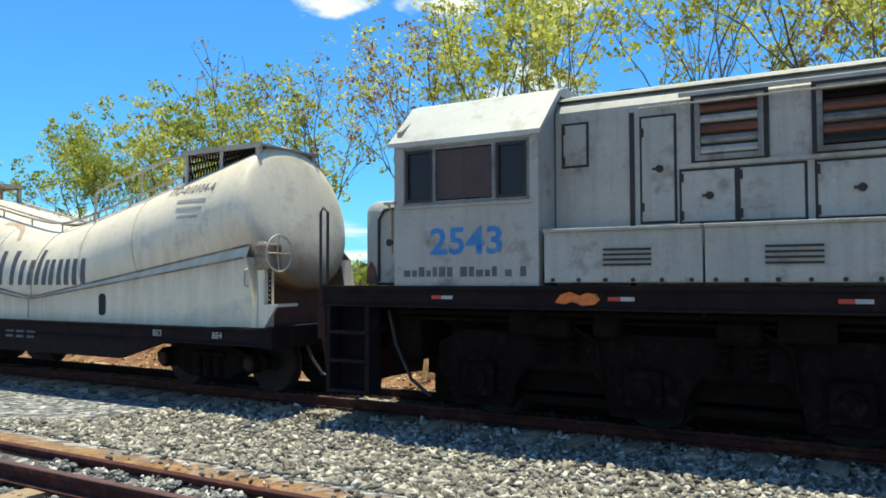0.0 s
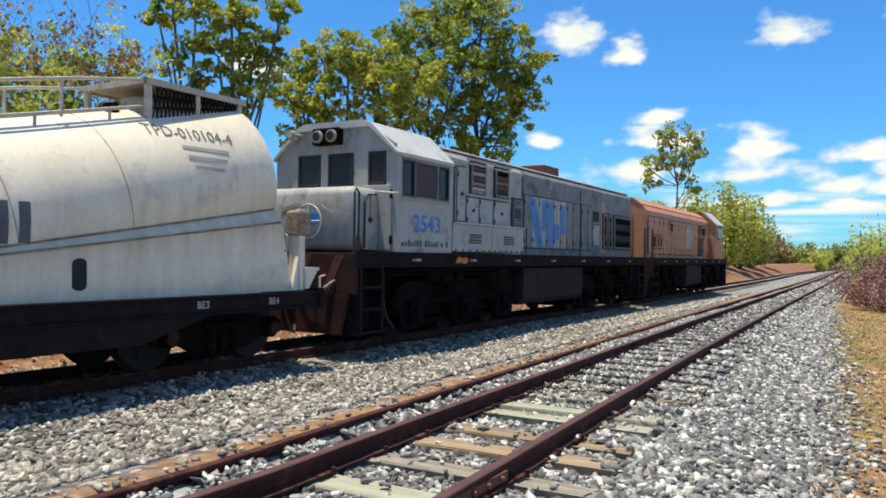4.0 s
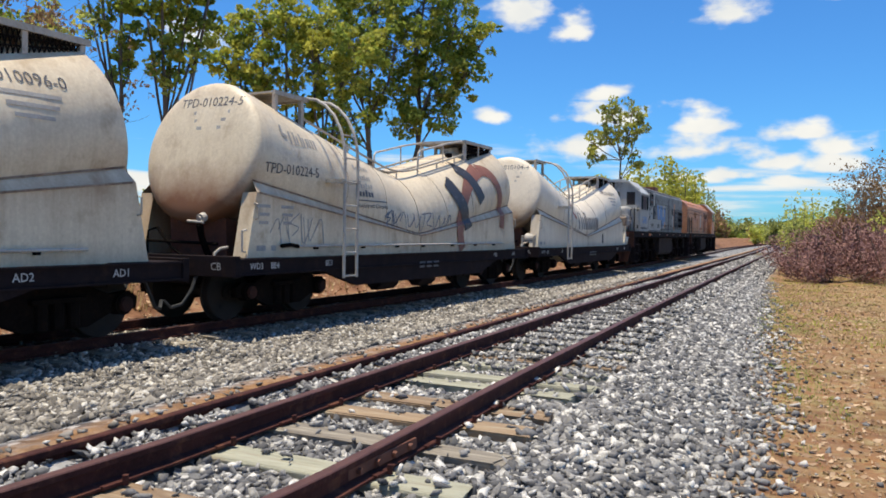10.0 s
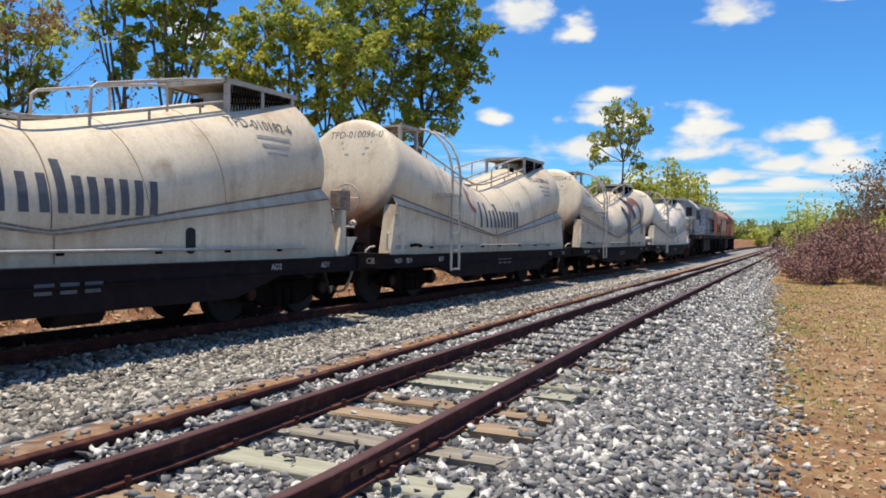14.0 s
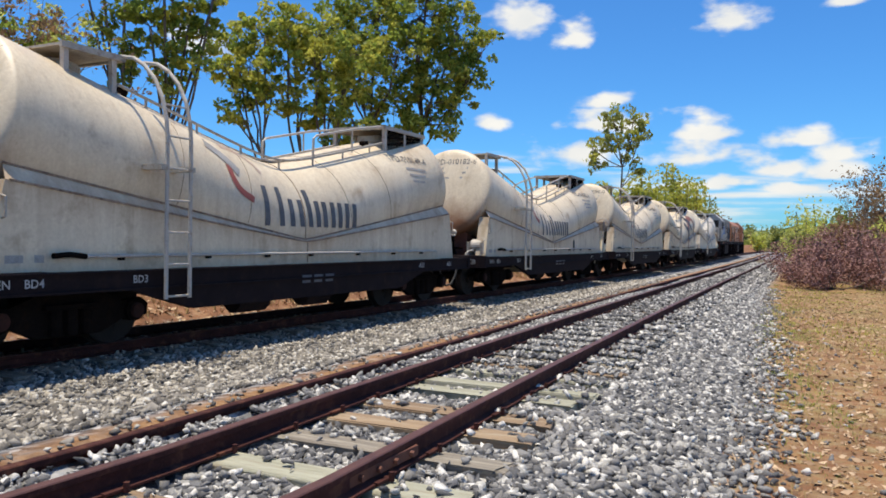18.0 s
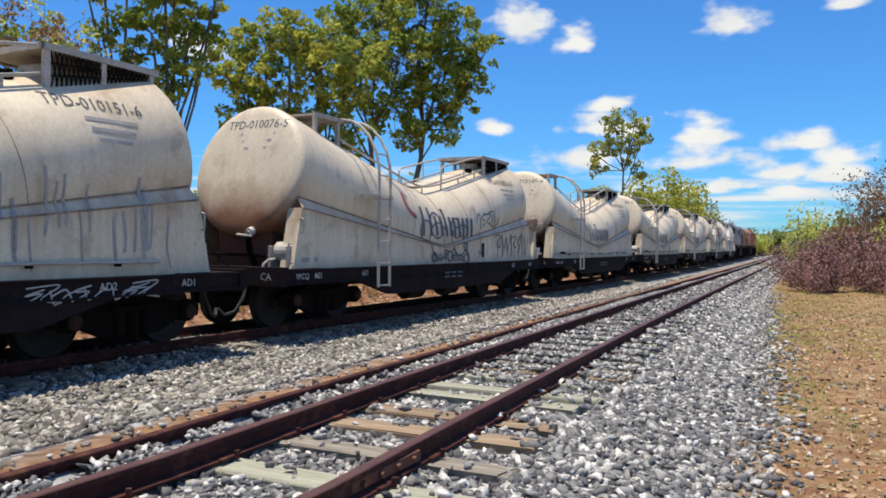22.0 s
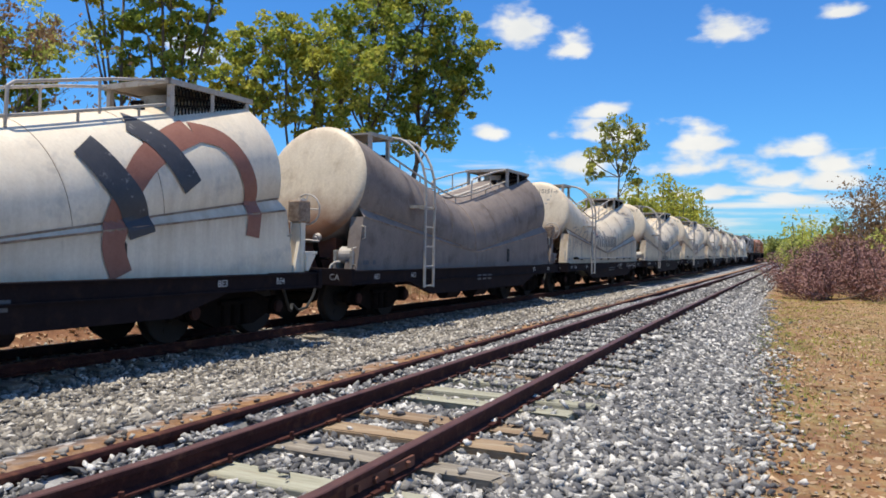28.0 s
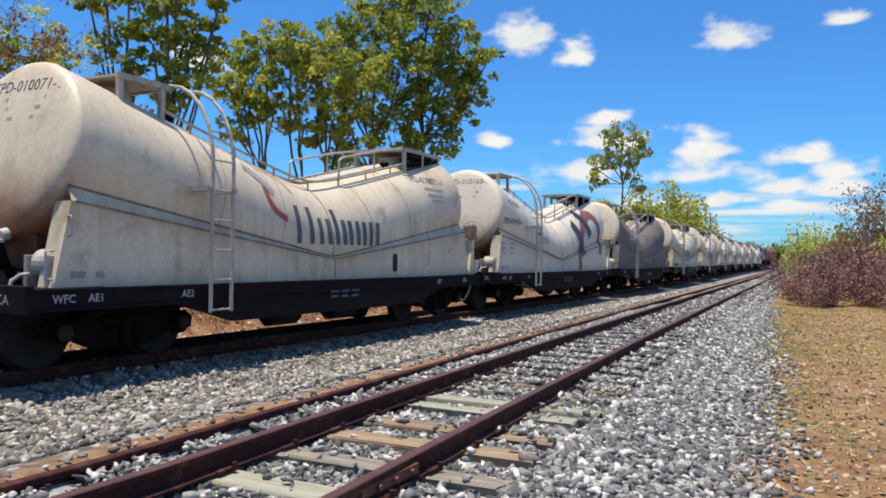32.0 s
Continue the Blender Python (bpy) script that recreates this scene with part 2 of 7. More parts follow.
def glass_material(name, tint, rough=0.05):
    m = bpy.data.materials.new(name)
    m.use_nodes = True
    bs = m.node_tree.nodes["Principled BSDF"]
    bs.inputs["Base Color"].default_value, bs.inputs["Roughness"].default_value = (*tint, 1), rough
    bs.inputs["Specular IOR Level"].default_value = 0.22
    return m


GROUND = ground_material()
STONE = material("ballast_stone", (0.05, 0.05, 0.05), (0.5, 0.5, 0.5), 0.85, grain=60, coarse=9, bump=0.3, island=0.92, steps=((0.0, (0.042, 0.042, 0.045)), (0.4, (0.125, 0.122, 0.122)), (0.7, (0.235, 0.226, 0.215)), (0.88, (0.37, 0.355, 0.325)), (1.0, (0.66, 0.63, 0.58))))
STONE_DUSTY = material("dusty_ballast_stone", (0.05, 0.05, 0.05), (0.5, 0.5, 0.5), 0.9, grain=60, coarse=9, bump=0.3, island=0.92, steps=((0.0, (0.05, 0.045, 0.04)), (0.4, (0.16, 0.143, 0.122)), (0.75, (0.29, 0.262, 0.22)), (0.92, (0.41, 0.365, 0.3)), (1.0, (0.58, 0.55, 0.49))))
RAIL_RUST = material("rusty_rail_steel", (0.03, 0.0095, 0.0085), (0.08, 0.026, 0.021), 0.85, grain=40, coarse=3, bump=0.3, stain=(0.15, 0.06, 0.035), spec=0.2)
RAIL_TOP = material("worn_rail_head", (0.06, 0.022, 0.018), (0.125, 0.052, 0.041), 0.6, 0.1, grain=60, coarse=4, bump=0.1)
SLEEPER = material("weathered_sleeper_wood", (0.12, 0.1, 0.08), (0.36, 0.31, 0.24), 0.9, grain=18, coarse=2, bump=0.5, stain=(0.42, 0.39, 0.31), stretch=(0.4, 5, 5), per_object=0.5)
SLEEPER_PALE = material("pale_lichened_sleeper_wood", (0.2, 0.19, 0.13), (0.44, 0.43, 0.33), 0.9, grain=18, coarse=2, bump=0.5, stain=(0.2, 0.15, 0.1), stretch=(0.4, 5, 5), per_object=0.3)
SLEEPER_TAN = material("tan_rotting_sleeper_wood", (0.16, 0.1, 0.06), (0.36, 0.255, 0.155), 0.9, grain=18, coarse=2, bump=0.5, stain=(0.4, 0.35, 0.26), stretch=(0.4, 5, 5), per_object=0.5)
TANK_WHITE = material("dusty_white_tank_paint", (0.57, 0.465, 0.325), (0.81, 0.695, 0.515), 0.5, grain=25, coarse=0.7, bump=0.03, stain=(0.4, 0.29, 0.18), amount=0.26, streak=0.45, worn=(0.24, 0.105, 0.05), dust=(0.33, 0.19, 0.095))
TANK_CLEAN = material("clean_white_tank_paint", (0.67, 0.575, 0.44), (0.84, 0.745, 0.595), 0.5, grain=25, coarse=0.9, bump=0.04, stain=(0.5, 0.45, 0.38), amount=0.2, streak=0.35, worn=(0.3, 0.18, 0.1), dust=(0.36, 0.25, 0.14))
TANK_GREY = material("cement_caked_grey_paint", (0.145, 0.115, 0.1), (0.27, 0.22, 0.19), 0.8, grain=25, coarse=0.9, bump=0.15, stain=(0.085, 0.06, 0.05), streak=0.4, dust=(0.25, 0.21, 0.18))
SEAM = material("rust_streaked_seam", (0.15, 0.085, 0.05), (0.4, 0.3, 0.22), 0.75, grain=20, coarse=2.5, bump=0.2, stain=(0.1, 0.05, 0.03), amount=0.5)
# Chassis and running-gear blacks are deepened to carry the shade under the train.
CHASSIS = material("shade_black_chassis_paint", (0.012, 0.0085, 0.0095), (0.023, 0.016, 0.0175), 0.8, grain=30, coarse=2, bump=0.15, stain=(0.034, 0.02, 0.016), amount=0.4, spec=0.08)
GRIME_SHADE = material("oily_gear_shade_black", (0.005, 0.004, 0.0035), (0.015, 0.011, 0.0095), 0.95, grain=25, coarse=4, bump=0.3, stain=(0.022, 0.012, 0.008), amount=0.3, spec=0.03)
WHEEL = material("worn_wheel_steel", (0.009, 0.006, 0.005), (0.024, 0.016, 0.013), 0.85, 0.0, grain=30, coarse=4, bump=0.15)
GALV = material("dusty_grey_metalwork", (0.32, 0.285, 0.235), (0.53, 0.48, 0.41), 0.6, 0.1, grain=40, coarse=4, bump=0.1, stain=(0.25, 0.15, 0.09), amount=0.4)
BLUE_TAG = material("faded_blue_grey_marker", (0.08, 0.11, 0.16), (0.2, 0.24, 0.3), 0.6, grain=40, coarse=5, bump=0.0)
LETTER = material("dark_lettering", (0.05, 0.055, 0.065), (0.13, 0.13, 0.14), 0.6, grain=40, coarse=5, bump=0.0)
STENCIL = material("white_stencil_paint", (0.3, 0.3, 0.3), (0.5, 0.5, 0.49), 0.6, grain=50, coarse=8, bump=0.0)
LOGO_BLACK = material("faded_black_band", (0.025, 0.025, 0.03), (0.05, 0.05, 0.055), 0.5, grain=30, coarse=3, bump=0.0, stain=(0.4, 0.38, 0.35), amount=0.05)
LOGO_BROWN = material("faded_brown_band", (0.22, 0.08, 0.05), (0.3, 0.13, 0.09), 0.6, grain=30, coarse=3, bump=0.0)
LOGO_PALE = material("washed_out_tan_band", (0.42, 0.28, 0.2), (0.55, 0.42, 0.33), 0.6, grain=30, coarse=3, bump=0.0)
LOGO_RED = material("faded_red_band", (0.3, 0.06, 0.04), (0.4, 0.11, 0.07), 0.55, grain=30, coarse=3, bump=0.0)
LOCO_GREY = material("weathered_grey_loco_paint", (0.3, 0.295, 0.275), (0.41, 0.4, 0.375), 0.55, grain=25, coarse=1.2, bump=0.06, stain=(0.15, 0.115, 0.095), amount=0.3, streak=0.4)
LOCO_ROOF = material("pale_loco_roof_paint", (0.4, 0.395, 0.375), (0.54, 0.53, 0.5), 0.5, grain=25, coarse=1.2, bump=0.06, stain=(0.3, 0.27, 0.24), amount=0.3)
LOCO_DIRTY = material("sooty_grey_loco_paint", (0.13, 0.128, 0.125), (0.27, 0.265, 0.255), 0.6, grain=25, coarse=1.2, bump=0.08, stain=(0.05, 0.037, 0.032), amount=0.5, streak=0.75)
LOCO_ORANGE = material("faded_orange_loco_paint", (0.42, 0.16, 0.075), (0.6, 0.27, 0.13), 0.55, grain=25, coarse=1.2, bump=0.06, stain=(0.25, 0.11, 0.07), amount=0.35, streak=0.35)
LOCO_BLUE = material("blue_loco_paint", (0.015, 0.14, 0.4), (0.035, 0.22, 0.54), 0.5, grain=30, coarse=2, bump=0.0, stain=(0.25, 0.28, 0.3), amount=0.3)
RUST_RED = material("rust_red_steel", (0.09, 0.03, 0.02), (0.2, 0.07, 0.04), 0.8, grain=20, coarse=2, bump=0.25, stain=(0.05, 0.03, 0.025))
PILOT_RUST = material("dark_rust_red_pilot_paint", (0.02, 0.009, 0.0075), (0.062, 0.023, 0.017), 0.85, grain=20, coarse=2, bump=0.2, stain=(0.015, 0.01, 0.009), amount=0.6, spec=0.2)
GLASS_DARK = glass_material("dark_cab_glass", (0.03, 0.025, 0.027), 0.18)
# Truck castings: dusty black, with the shade below the deck in the colour.
TRUCK = material("dusty_truck_shade_black", (0.0065, 0.004, 0.004), (0.015, 0.0095, 0.0095), 0.95, grain=25, coarse=4, bump=0.3, stain=(0.035, 0.018, 0.013), amount=0.3, spec=0.03)
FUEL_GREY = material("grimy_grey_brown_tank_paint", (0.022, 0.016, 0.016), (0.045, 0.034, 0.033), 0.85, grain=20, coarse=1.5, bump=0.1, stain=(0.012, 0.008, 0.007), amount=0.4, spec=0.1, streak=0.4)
STRIPE_RUST = material("worn_rust_red_stripe_paint", (0.07, 0.022, 0.016), (0.16, 0.05, 0.034), 0.8, grain=20, coarse=3, bump=0.1, stain=(0.015, 0.009, 0.008), amount=0.6)
PANE_BROWN = material("dusty_brown_shutter", (0.05, 0.034, 0.036), (0.085, 0.06, 0.062), 0.85, grain=30, coarse=3, bump=0.0)
SEAL = material("black_rubber_seal", (0.015, 0.015, 0.015), (0.03, 0.03, 0.03), 0.7, grain=30, coarse=3, bump=0.05)
REFLECT_RED = material("red_reflector_tape", (0.4, 0.03, 0.02), (0.5, 0.05, 0.03), 0.4, bump=0.0)
ORANGE_SPRAY = material("orange_spray_paint", (0.6, 0.13, 0.02), (0.75, 0.2, 0.04), 0.6, grain=20, coarse=6, bump=0.0, stain=(0.1, 0.05, 0.04))
# Near-black painted in for the shade inside openings and the cab.
HOLE = material("recess_shade_black", (0.01, 0.01, 0.01), (0.02, 0.018, 0.016), 0.8, bump=0.0)
BARK = material("grey_brown_bark", (0.06, 0.045, 0.035), (0.2, 0.16, 0.13), 0.95, grain=12, coarse=2, bump=0.6, stretch=(1, 1, 0.3))
BUSH_RED = material("dry_reddish_bush_leaf", (0.23, 0.12, 0.108), (0.4, 0.235, 0.195), 0.9, grain=6, coarse=0.6, bump=0.0, island=0.7, spec=0.2)
STRAW = material("dry_straw_grass", (0.25, 0.17, 0.07), (0.5, 0.38, 0.19), 0.9, grain=6, coarse=0.6, bump=0.0, island=0.7, spec=0.2)


def leaf_material(name, dark, light):
    """Thin leaves: diffuse with light coming through."""
    m = material(name, dark, light, 0.6, grain=4, coarse=0.5, bump=0.0, island=0.75, spec=0.3)
    nt = m.node_tree
    bs, out = nt.nodes["Principled BSDF"], nt.nodes["Material Output"]
    tr = nt.nodes.new("ShaderNodeBsdfTranslucent")
    mx = nt.nodes.new("ShaderNodeMixShader")
    mx.inputs[0].default_value = 0.5
    nt.links.new(bs.inputs["Base Color"].links[0].from_socket, tr.inputs[0])
    nt.links.new(bs.outputs[0], mx.inputs[1])
    nt.links.new(tr.outputs[0], mx.inputs[2])
    nt.links.new(mx.outputs[0], out.inputs[0])
    return m


FADED = material("faded_grey_lettering", (0.26, 0.24, 0.22), (0.42, 0.4, 0.37), 0.6, grain=40, coarse=5, bump=0.0)
LEAF_GREEN = leaf_material("green_leaf", (0.075, 0.12, 0.02), (0.42, 0.5, 0.095))
LEAF_YELLOW = leaf_material("yellow_green_leaf", (0.34, 0.4, 0.09), (0.72, 0.7, 0.2))
LEAF_OLIVE = leaf_material("olive_green_leaf", (0.19, 0.22, 0.035), (0.62, 0.6, 0.12))
LADDER_WHITE = material("chipped_white_metalwork", (0.36, 0.32, 0.275), (0.55, 0.5, 0.44), 0.6, grain=40, coarse=4, bump=0.1, stain=(0.3, 0.2, 0.13), amount=0.3)
LEAF_DRY = leaf_material("dry_brown_leaf", (0.15, 0.085, 0.045), (0.38, 0.25, 0.13))
LITTER = material("fallen_leaf", (0.12, 0.06, 0.03), (0.58, 0.41, 0.26), 0.8, grain=6, coarse=0.6, bump=0.0, island=0.9, spec=0.2)
LEAF_FAR = leaf_material("far_foliage", (0.16, 0.2, 0.06), (0.42, 0.43, 0.13))

# ---- small mesh helpers ----
def mesh_of(bm, name, mat, smooth=False):
    me = bpy.data.meshes.new(name)
    bmesh.ops.recalc_face_normals(bm, faces=bm.faces)
    bm.to_mesh(me)
    bm.free()
    for m in (mat if isinstance(mat, (list, tuple)) else (mat,)):
        me.materials.append(m)
    if smooth:
        me.shade_smooth()
    return me


def part(name, bm, mat, parent, label="", smooth=False):
    """One mesh object under a thing or a part."""
    ob = new(name, mesh_of(bm, name, mat, smooth))
    ob.parent = parent
    return tagged(ob, label)


def thing(name, label, category, at=None, group="", kind=""):
    ob = new(name)
    ob.matrix_basis = at or Matrix()
    return tagged(ob, label, category, group, kind)


def box(bm, x0, x1, y0, y1, z0, z1, bevel=0.0):
    r = bmesh.ops.create_cube(bm, size=1.0, matrix=Matrix.LocRotScale(((x0 + x1) / 2, (y0 + y1) / 2, (z0 + z1) / 2), None, (abs(x1 - x0), abs(y1 - y0), abs(z1 - z0))))
    if bevel:
        es = list({e for v in r["verts"] for e in v.link_edges})
        bmesh.ops.bevel(bm, geom=es, offset=bevel, segments=2, affect="EDGES", profile=0.5)
    return bm


def rod(bm, pts, r, sides=8):
    """A round bar along a row of points."""
    pts = [Vector(p) for p in pts]
    rings = []
    for i, p in enumerate(pts):
        d = (pts[min(i + 1, len(pts) - 1)] - pts[max(i - 1, 0)]).normalized()
        a = d.cross(Vector((0.31, 0.17, 0.93))).normalized()
        b = d.cross(a)
        rings.append([bm.verts.new(p + r * (a * math.cos(t) + b * math.sin(t))) for t in (2 * math.pi * k / sides for k in range(sides))])
    for q, w in zip(rings, rings[1:]):
        for k in range(sides):
            bm.faces.new((q[k], q[(k + 1) % sides], w[(k + 1) % sides], w[k]))
    bm.faces.new(rings[0][::-1])
    bm.faces.new(rings[-1])
    return bm


def drum(bm, c, axis, r, length, sides=24, bevel=0.0):
    q = Vector(axis).to_track_quat("Z", "Y")
    res = bmesh.ops.create_cone(bm, cap_ends=True, segments=sides, radius1=r, radius2=r, depth=length, matrix=Matrix.LocRotScale(c, q, None))
    if bevel:
        es = [e for e in {e for v in res["verts"] for e in v.link_edges} if len(e.link_faces) == 2 and any(len(f.verts) > 4 for f in e.link_faces)]
        bmesh.ops.bevel(bm, geom=es, offset=bevel, segments=2, affect="EDGES")
    return bm


def prism(bm, outline, axis, a, b):
    """A flat outline, pushed along an axis from a to b. The outline gives the two other coordinates in x, y, z order."""
    def at(p, d):
        return {"x": (d, p[0], p[1]), "y": (p[0], d, p[1]), "z": (p[0], p[1], d)}[axis]
    lo, hi = [bm.verts.new(at(p, a)) for p in outline], [bm.verts.new(at(p, b)) for p in outline]
    bm.faces.new(lo)
    bm.faces.new(hi[::-1])
    k = len(outline)
    for i in range(k):
        bm.faces.new((lo[i], hi[i], hi[(i + 1) % k], lo[(i + 1) % k]))
    return bm


def ring(bm, x0, x1, outer, inner):
    """A plate with one rectangular opening, from x0 to x1; outer and inner are (y0, y1, z0, z1)."""
    loops = []
    for x in (x0, x1):
        for y0, y1, z0, z1 in (outer, inner):
            loops.append([bm.verts.new((x, y, z)) for y, z in ((y0, z0), (y1, z0), (y1, z1), (y0, z1))])
    a, b, c, d = loops
    for i in range(4):
        j = (i + 1) % 4
        for q in ((a[i], a[j], b[j], b[i]), (c[i], c[j], d[j], d[i]), (a[i], a[j], c[j], c[i]), (b[i], b[j], d[j], d[i])):
            bm.faces.new(q)
    return bm


def raw(name, verts, faces, mat, parent=None, smooth=False):
    me = bpy.data.meshes.new(name)
    me.from_pydata(verts, [], faces)
    me.materials.append(mat)
    if smooth:
        me.shade_smooth()
    ob = new(name, me)
    ob.parent = parent
    return ob


# ---- the two lines: a gentle bend to the left, z = 0 on the main line's rail heads ----
BEND = 0.000332
NEAR_TOP = 0.21


def bent(y):
    """How far the lines have swung aside: a bend that eases out into a straight far off."""
    return BEND * y * y if y < 80 else BEND * 6400 + BEND * 160 * 40 * (1 - math.exp(-(y - 80) / 40))


def main_x(y):
    return -8.58 - bent(y)


def main_turn(y):
    return math.degrees(math.atan(2 * BEND * y if y < 80 else BEND * 160 * math.exp(-(y - 80) / 40)))


def near_x(y):
    """The middle rail of the near line."""
    return -3.2 - bent(max(0.0, y)) - 1.3 * (1 - math.exp(-max(0.0, y - 3) / 22))


def edge_x(y):
    """Where the near line's ballast ends and the grass begins."""
    return near_x(y) + lerp(y, (0, 2.6), (7, 2.76), (12.3, 2.58), (22.7, 2.13), (60, 2.15))


def lerp(v, *pairs):
    return float(np.interp(v, [p[0] for p in pairs], [p[1] for p in pairs]))


def height(x, y):
    """The lie of the land: two ballast beds, flat grass on one side, a low earth bank on the other."""
    m, q, e = main_x(y), near_x(y), edge_x(y)
    z = lerp(x, (m - 30, 1.0), (m - 9, 0.9), (m - 5.5, 0.85), (m - 3.4, 0.1), (m - 2.2, -0.35), (m - 1.5, -0.16), (m - 0.6, -0.15), (m + 0.6, -0.16), (m + 0.95, -0.22), (m + 2.0, -0.2),
             (m + 2.6, -0.18), (q - 1.3, 0.05), (q - 0.8, 0.165), (q - 0.47, 0.195), (q - 0.37, 0.1), (q - 0.1, 0.08), (q + 0.1, 0.015), (q + 1.0, 0.02), (q + 1.17, 0.025), (q + 1.9, 0.0),
             (e - 0.1, -0.1), (e + 0.6, -0.13), (e + 8, -0.05), (e + 40, 0.4))
    k = 0.25 if x < m - 3 else (0.03 if x > e else 0.012)
    return z + k * noise.noise((x * 0.6, y * 0.6, 0.0)) + 0.4 * k * noise.noise((x * 1.1, y * 1.1, 5.0))


def build_ground():
    ys = [-900, -300, -120, -60] + [v for v in np.arange(-36, -10, 2.0)] + [v for v in np.arange(-10, 24, 0.4)] + [v for v in np.arange(24, 60, 1.5)] + [v for v in np.arange(60, 200, 6.0)] + [240, 300, 420, 700, 1400, 4000]
    us = [-3000, -800, -250, -100, -60, -40, -30, -24, -20] + [v for v in np.arange(-18, -9, 0.6)] + [v for v in np.arange(-9, 6, 0.15)] + [v for v in np.arange(6, 14, 0.8)] + [18, 26, 40, 70, 150, 500, 3000]
    verts, earth, gravel, rust = [], [], [], []
    for y in ys:
        off = (main_x(y) + 8.58) if y > 0 else 0.0
        off = max(off, -14.0)
        for u in us:
            x = u + off
            verts.append((x, y, height(x, y) if abs(y) < 220 else lerp(x, (main_x(y) - 30, 1.0), (main_x(y), 0.0))))
            m, q, e = main_x(y), near_x(y), edge_x(y)
            gravel.append(lerp(x, (m - 2.6, 0.0), (m - 1.6, 0.9), (m - 1.0, 1.2), (e - 0.7, 1.2), (e, 0.5), (e + 0.7, -0.3), (e + 1.6, -0.6)))
            earth.append(lerp(x, (m - 16, 0.0), (m - 8, 0.6), (m - 5, 0.9), (m - 1.0, 1.3), (m, 0.0), (e - 0.2, 0.3), (e + 0.3, 0.5), (e + 1.6, 0.45), (e + 3.5, 0.25), (e + 7, 0.0)))
            rust.append(max(lerp(x, (q - 1.05, -0.3), (q - 0.62, 0.75), (q - 0.44, 0.9), (q - 0.38, 0.3), (q - 0.3, -0.4)), lerp(x, (m - 0.9, -0.4), (m - 0.6, 0.25), (m + 0.6, 0.25), (m + 0.9, -0.4))))
    w = len(us)
    faces = [(j * w + i, j * w + i + 1, (j + 1) * w + i + 1, (j + 1) * w + i) for j in range(len(ys) - 1) for i in range(w - 1)]
    ob = raw("ground", verts, faces, GROUND, smooth=True)
    for key, vals in (("earth", earth), ("gravel", gravel), ("rust", rust)):
        ob.data.attributes.new(key, "FLOAT", "POINT").data.foreach_set("value", vals)
    tagged(ob, "grey ballast beds, red earth bank and dry grassy verge", "ground", kind="structure")


def rail_mesh(name, path, top, parent, label, mats=(RAIL_RUST, RAIL_TOP)):
    """A flat-bottomed rail swept along x(y)."""
    prof = [(-0.062, -0.135), (0.062, -0.135), (0.062, -0.122), (0.012, -0.105), (0.012, -0.045), (0.034, -0.035), (0.034, -0.006), (0.028, 0.0), (-0.028, 0.0), (-0.034, -0.006), (-0.034, -0.035), (-0.012, -0.045), (-0.012, -0.105), (-0.062, -0.122)]
    ys = [-60, -40, -28, -20, -15, -12] + [v for v in np.arange(-10, 30, 1.0)] + [v for v in np.arange(30, 110, 4.0)] + [120, 140, 170, 200, 240]
    verts, faces, k = [], [], len(prof)
    for y in ys:
        wob = 0.002 * math.sin(y * 0.9)
        verts += [(path(y) + px + wob, y, top + pz + 0.001 * math.sin(y * 0.55)) for px, pz in prof]
    for j in range(len(ys) - 1):
        faces += [(j * k + i, j * k + (i + 1) % k, (j + 1) * k + (i + 1) % k, (j + 1) * k + i) for i in range(k)]
    ob = raw(name, verts, faces, mats[0], parent)
    ob.data.materials.append(mats[1])
    for p in ob.data.polygons:
        if p.index % k in (7, 6, 8):
            p.material_index = 1
    return tagged(ob, label)


SLEEPERS = [round(float(v), 2) for v in np.arange(-12.1, 3.2, 0.59)] + [3.45, 4.07, 4.66, 5.19, 5.9, 6.3, 6.9] + [round(float(v), 2) for v in np.arange(7.48, 70, 0.58)]


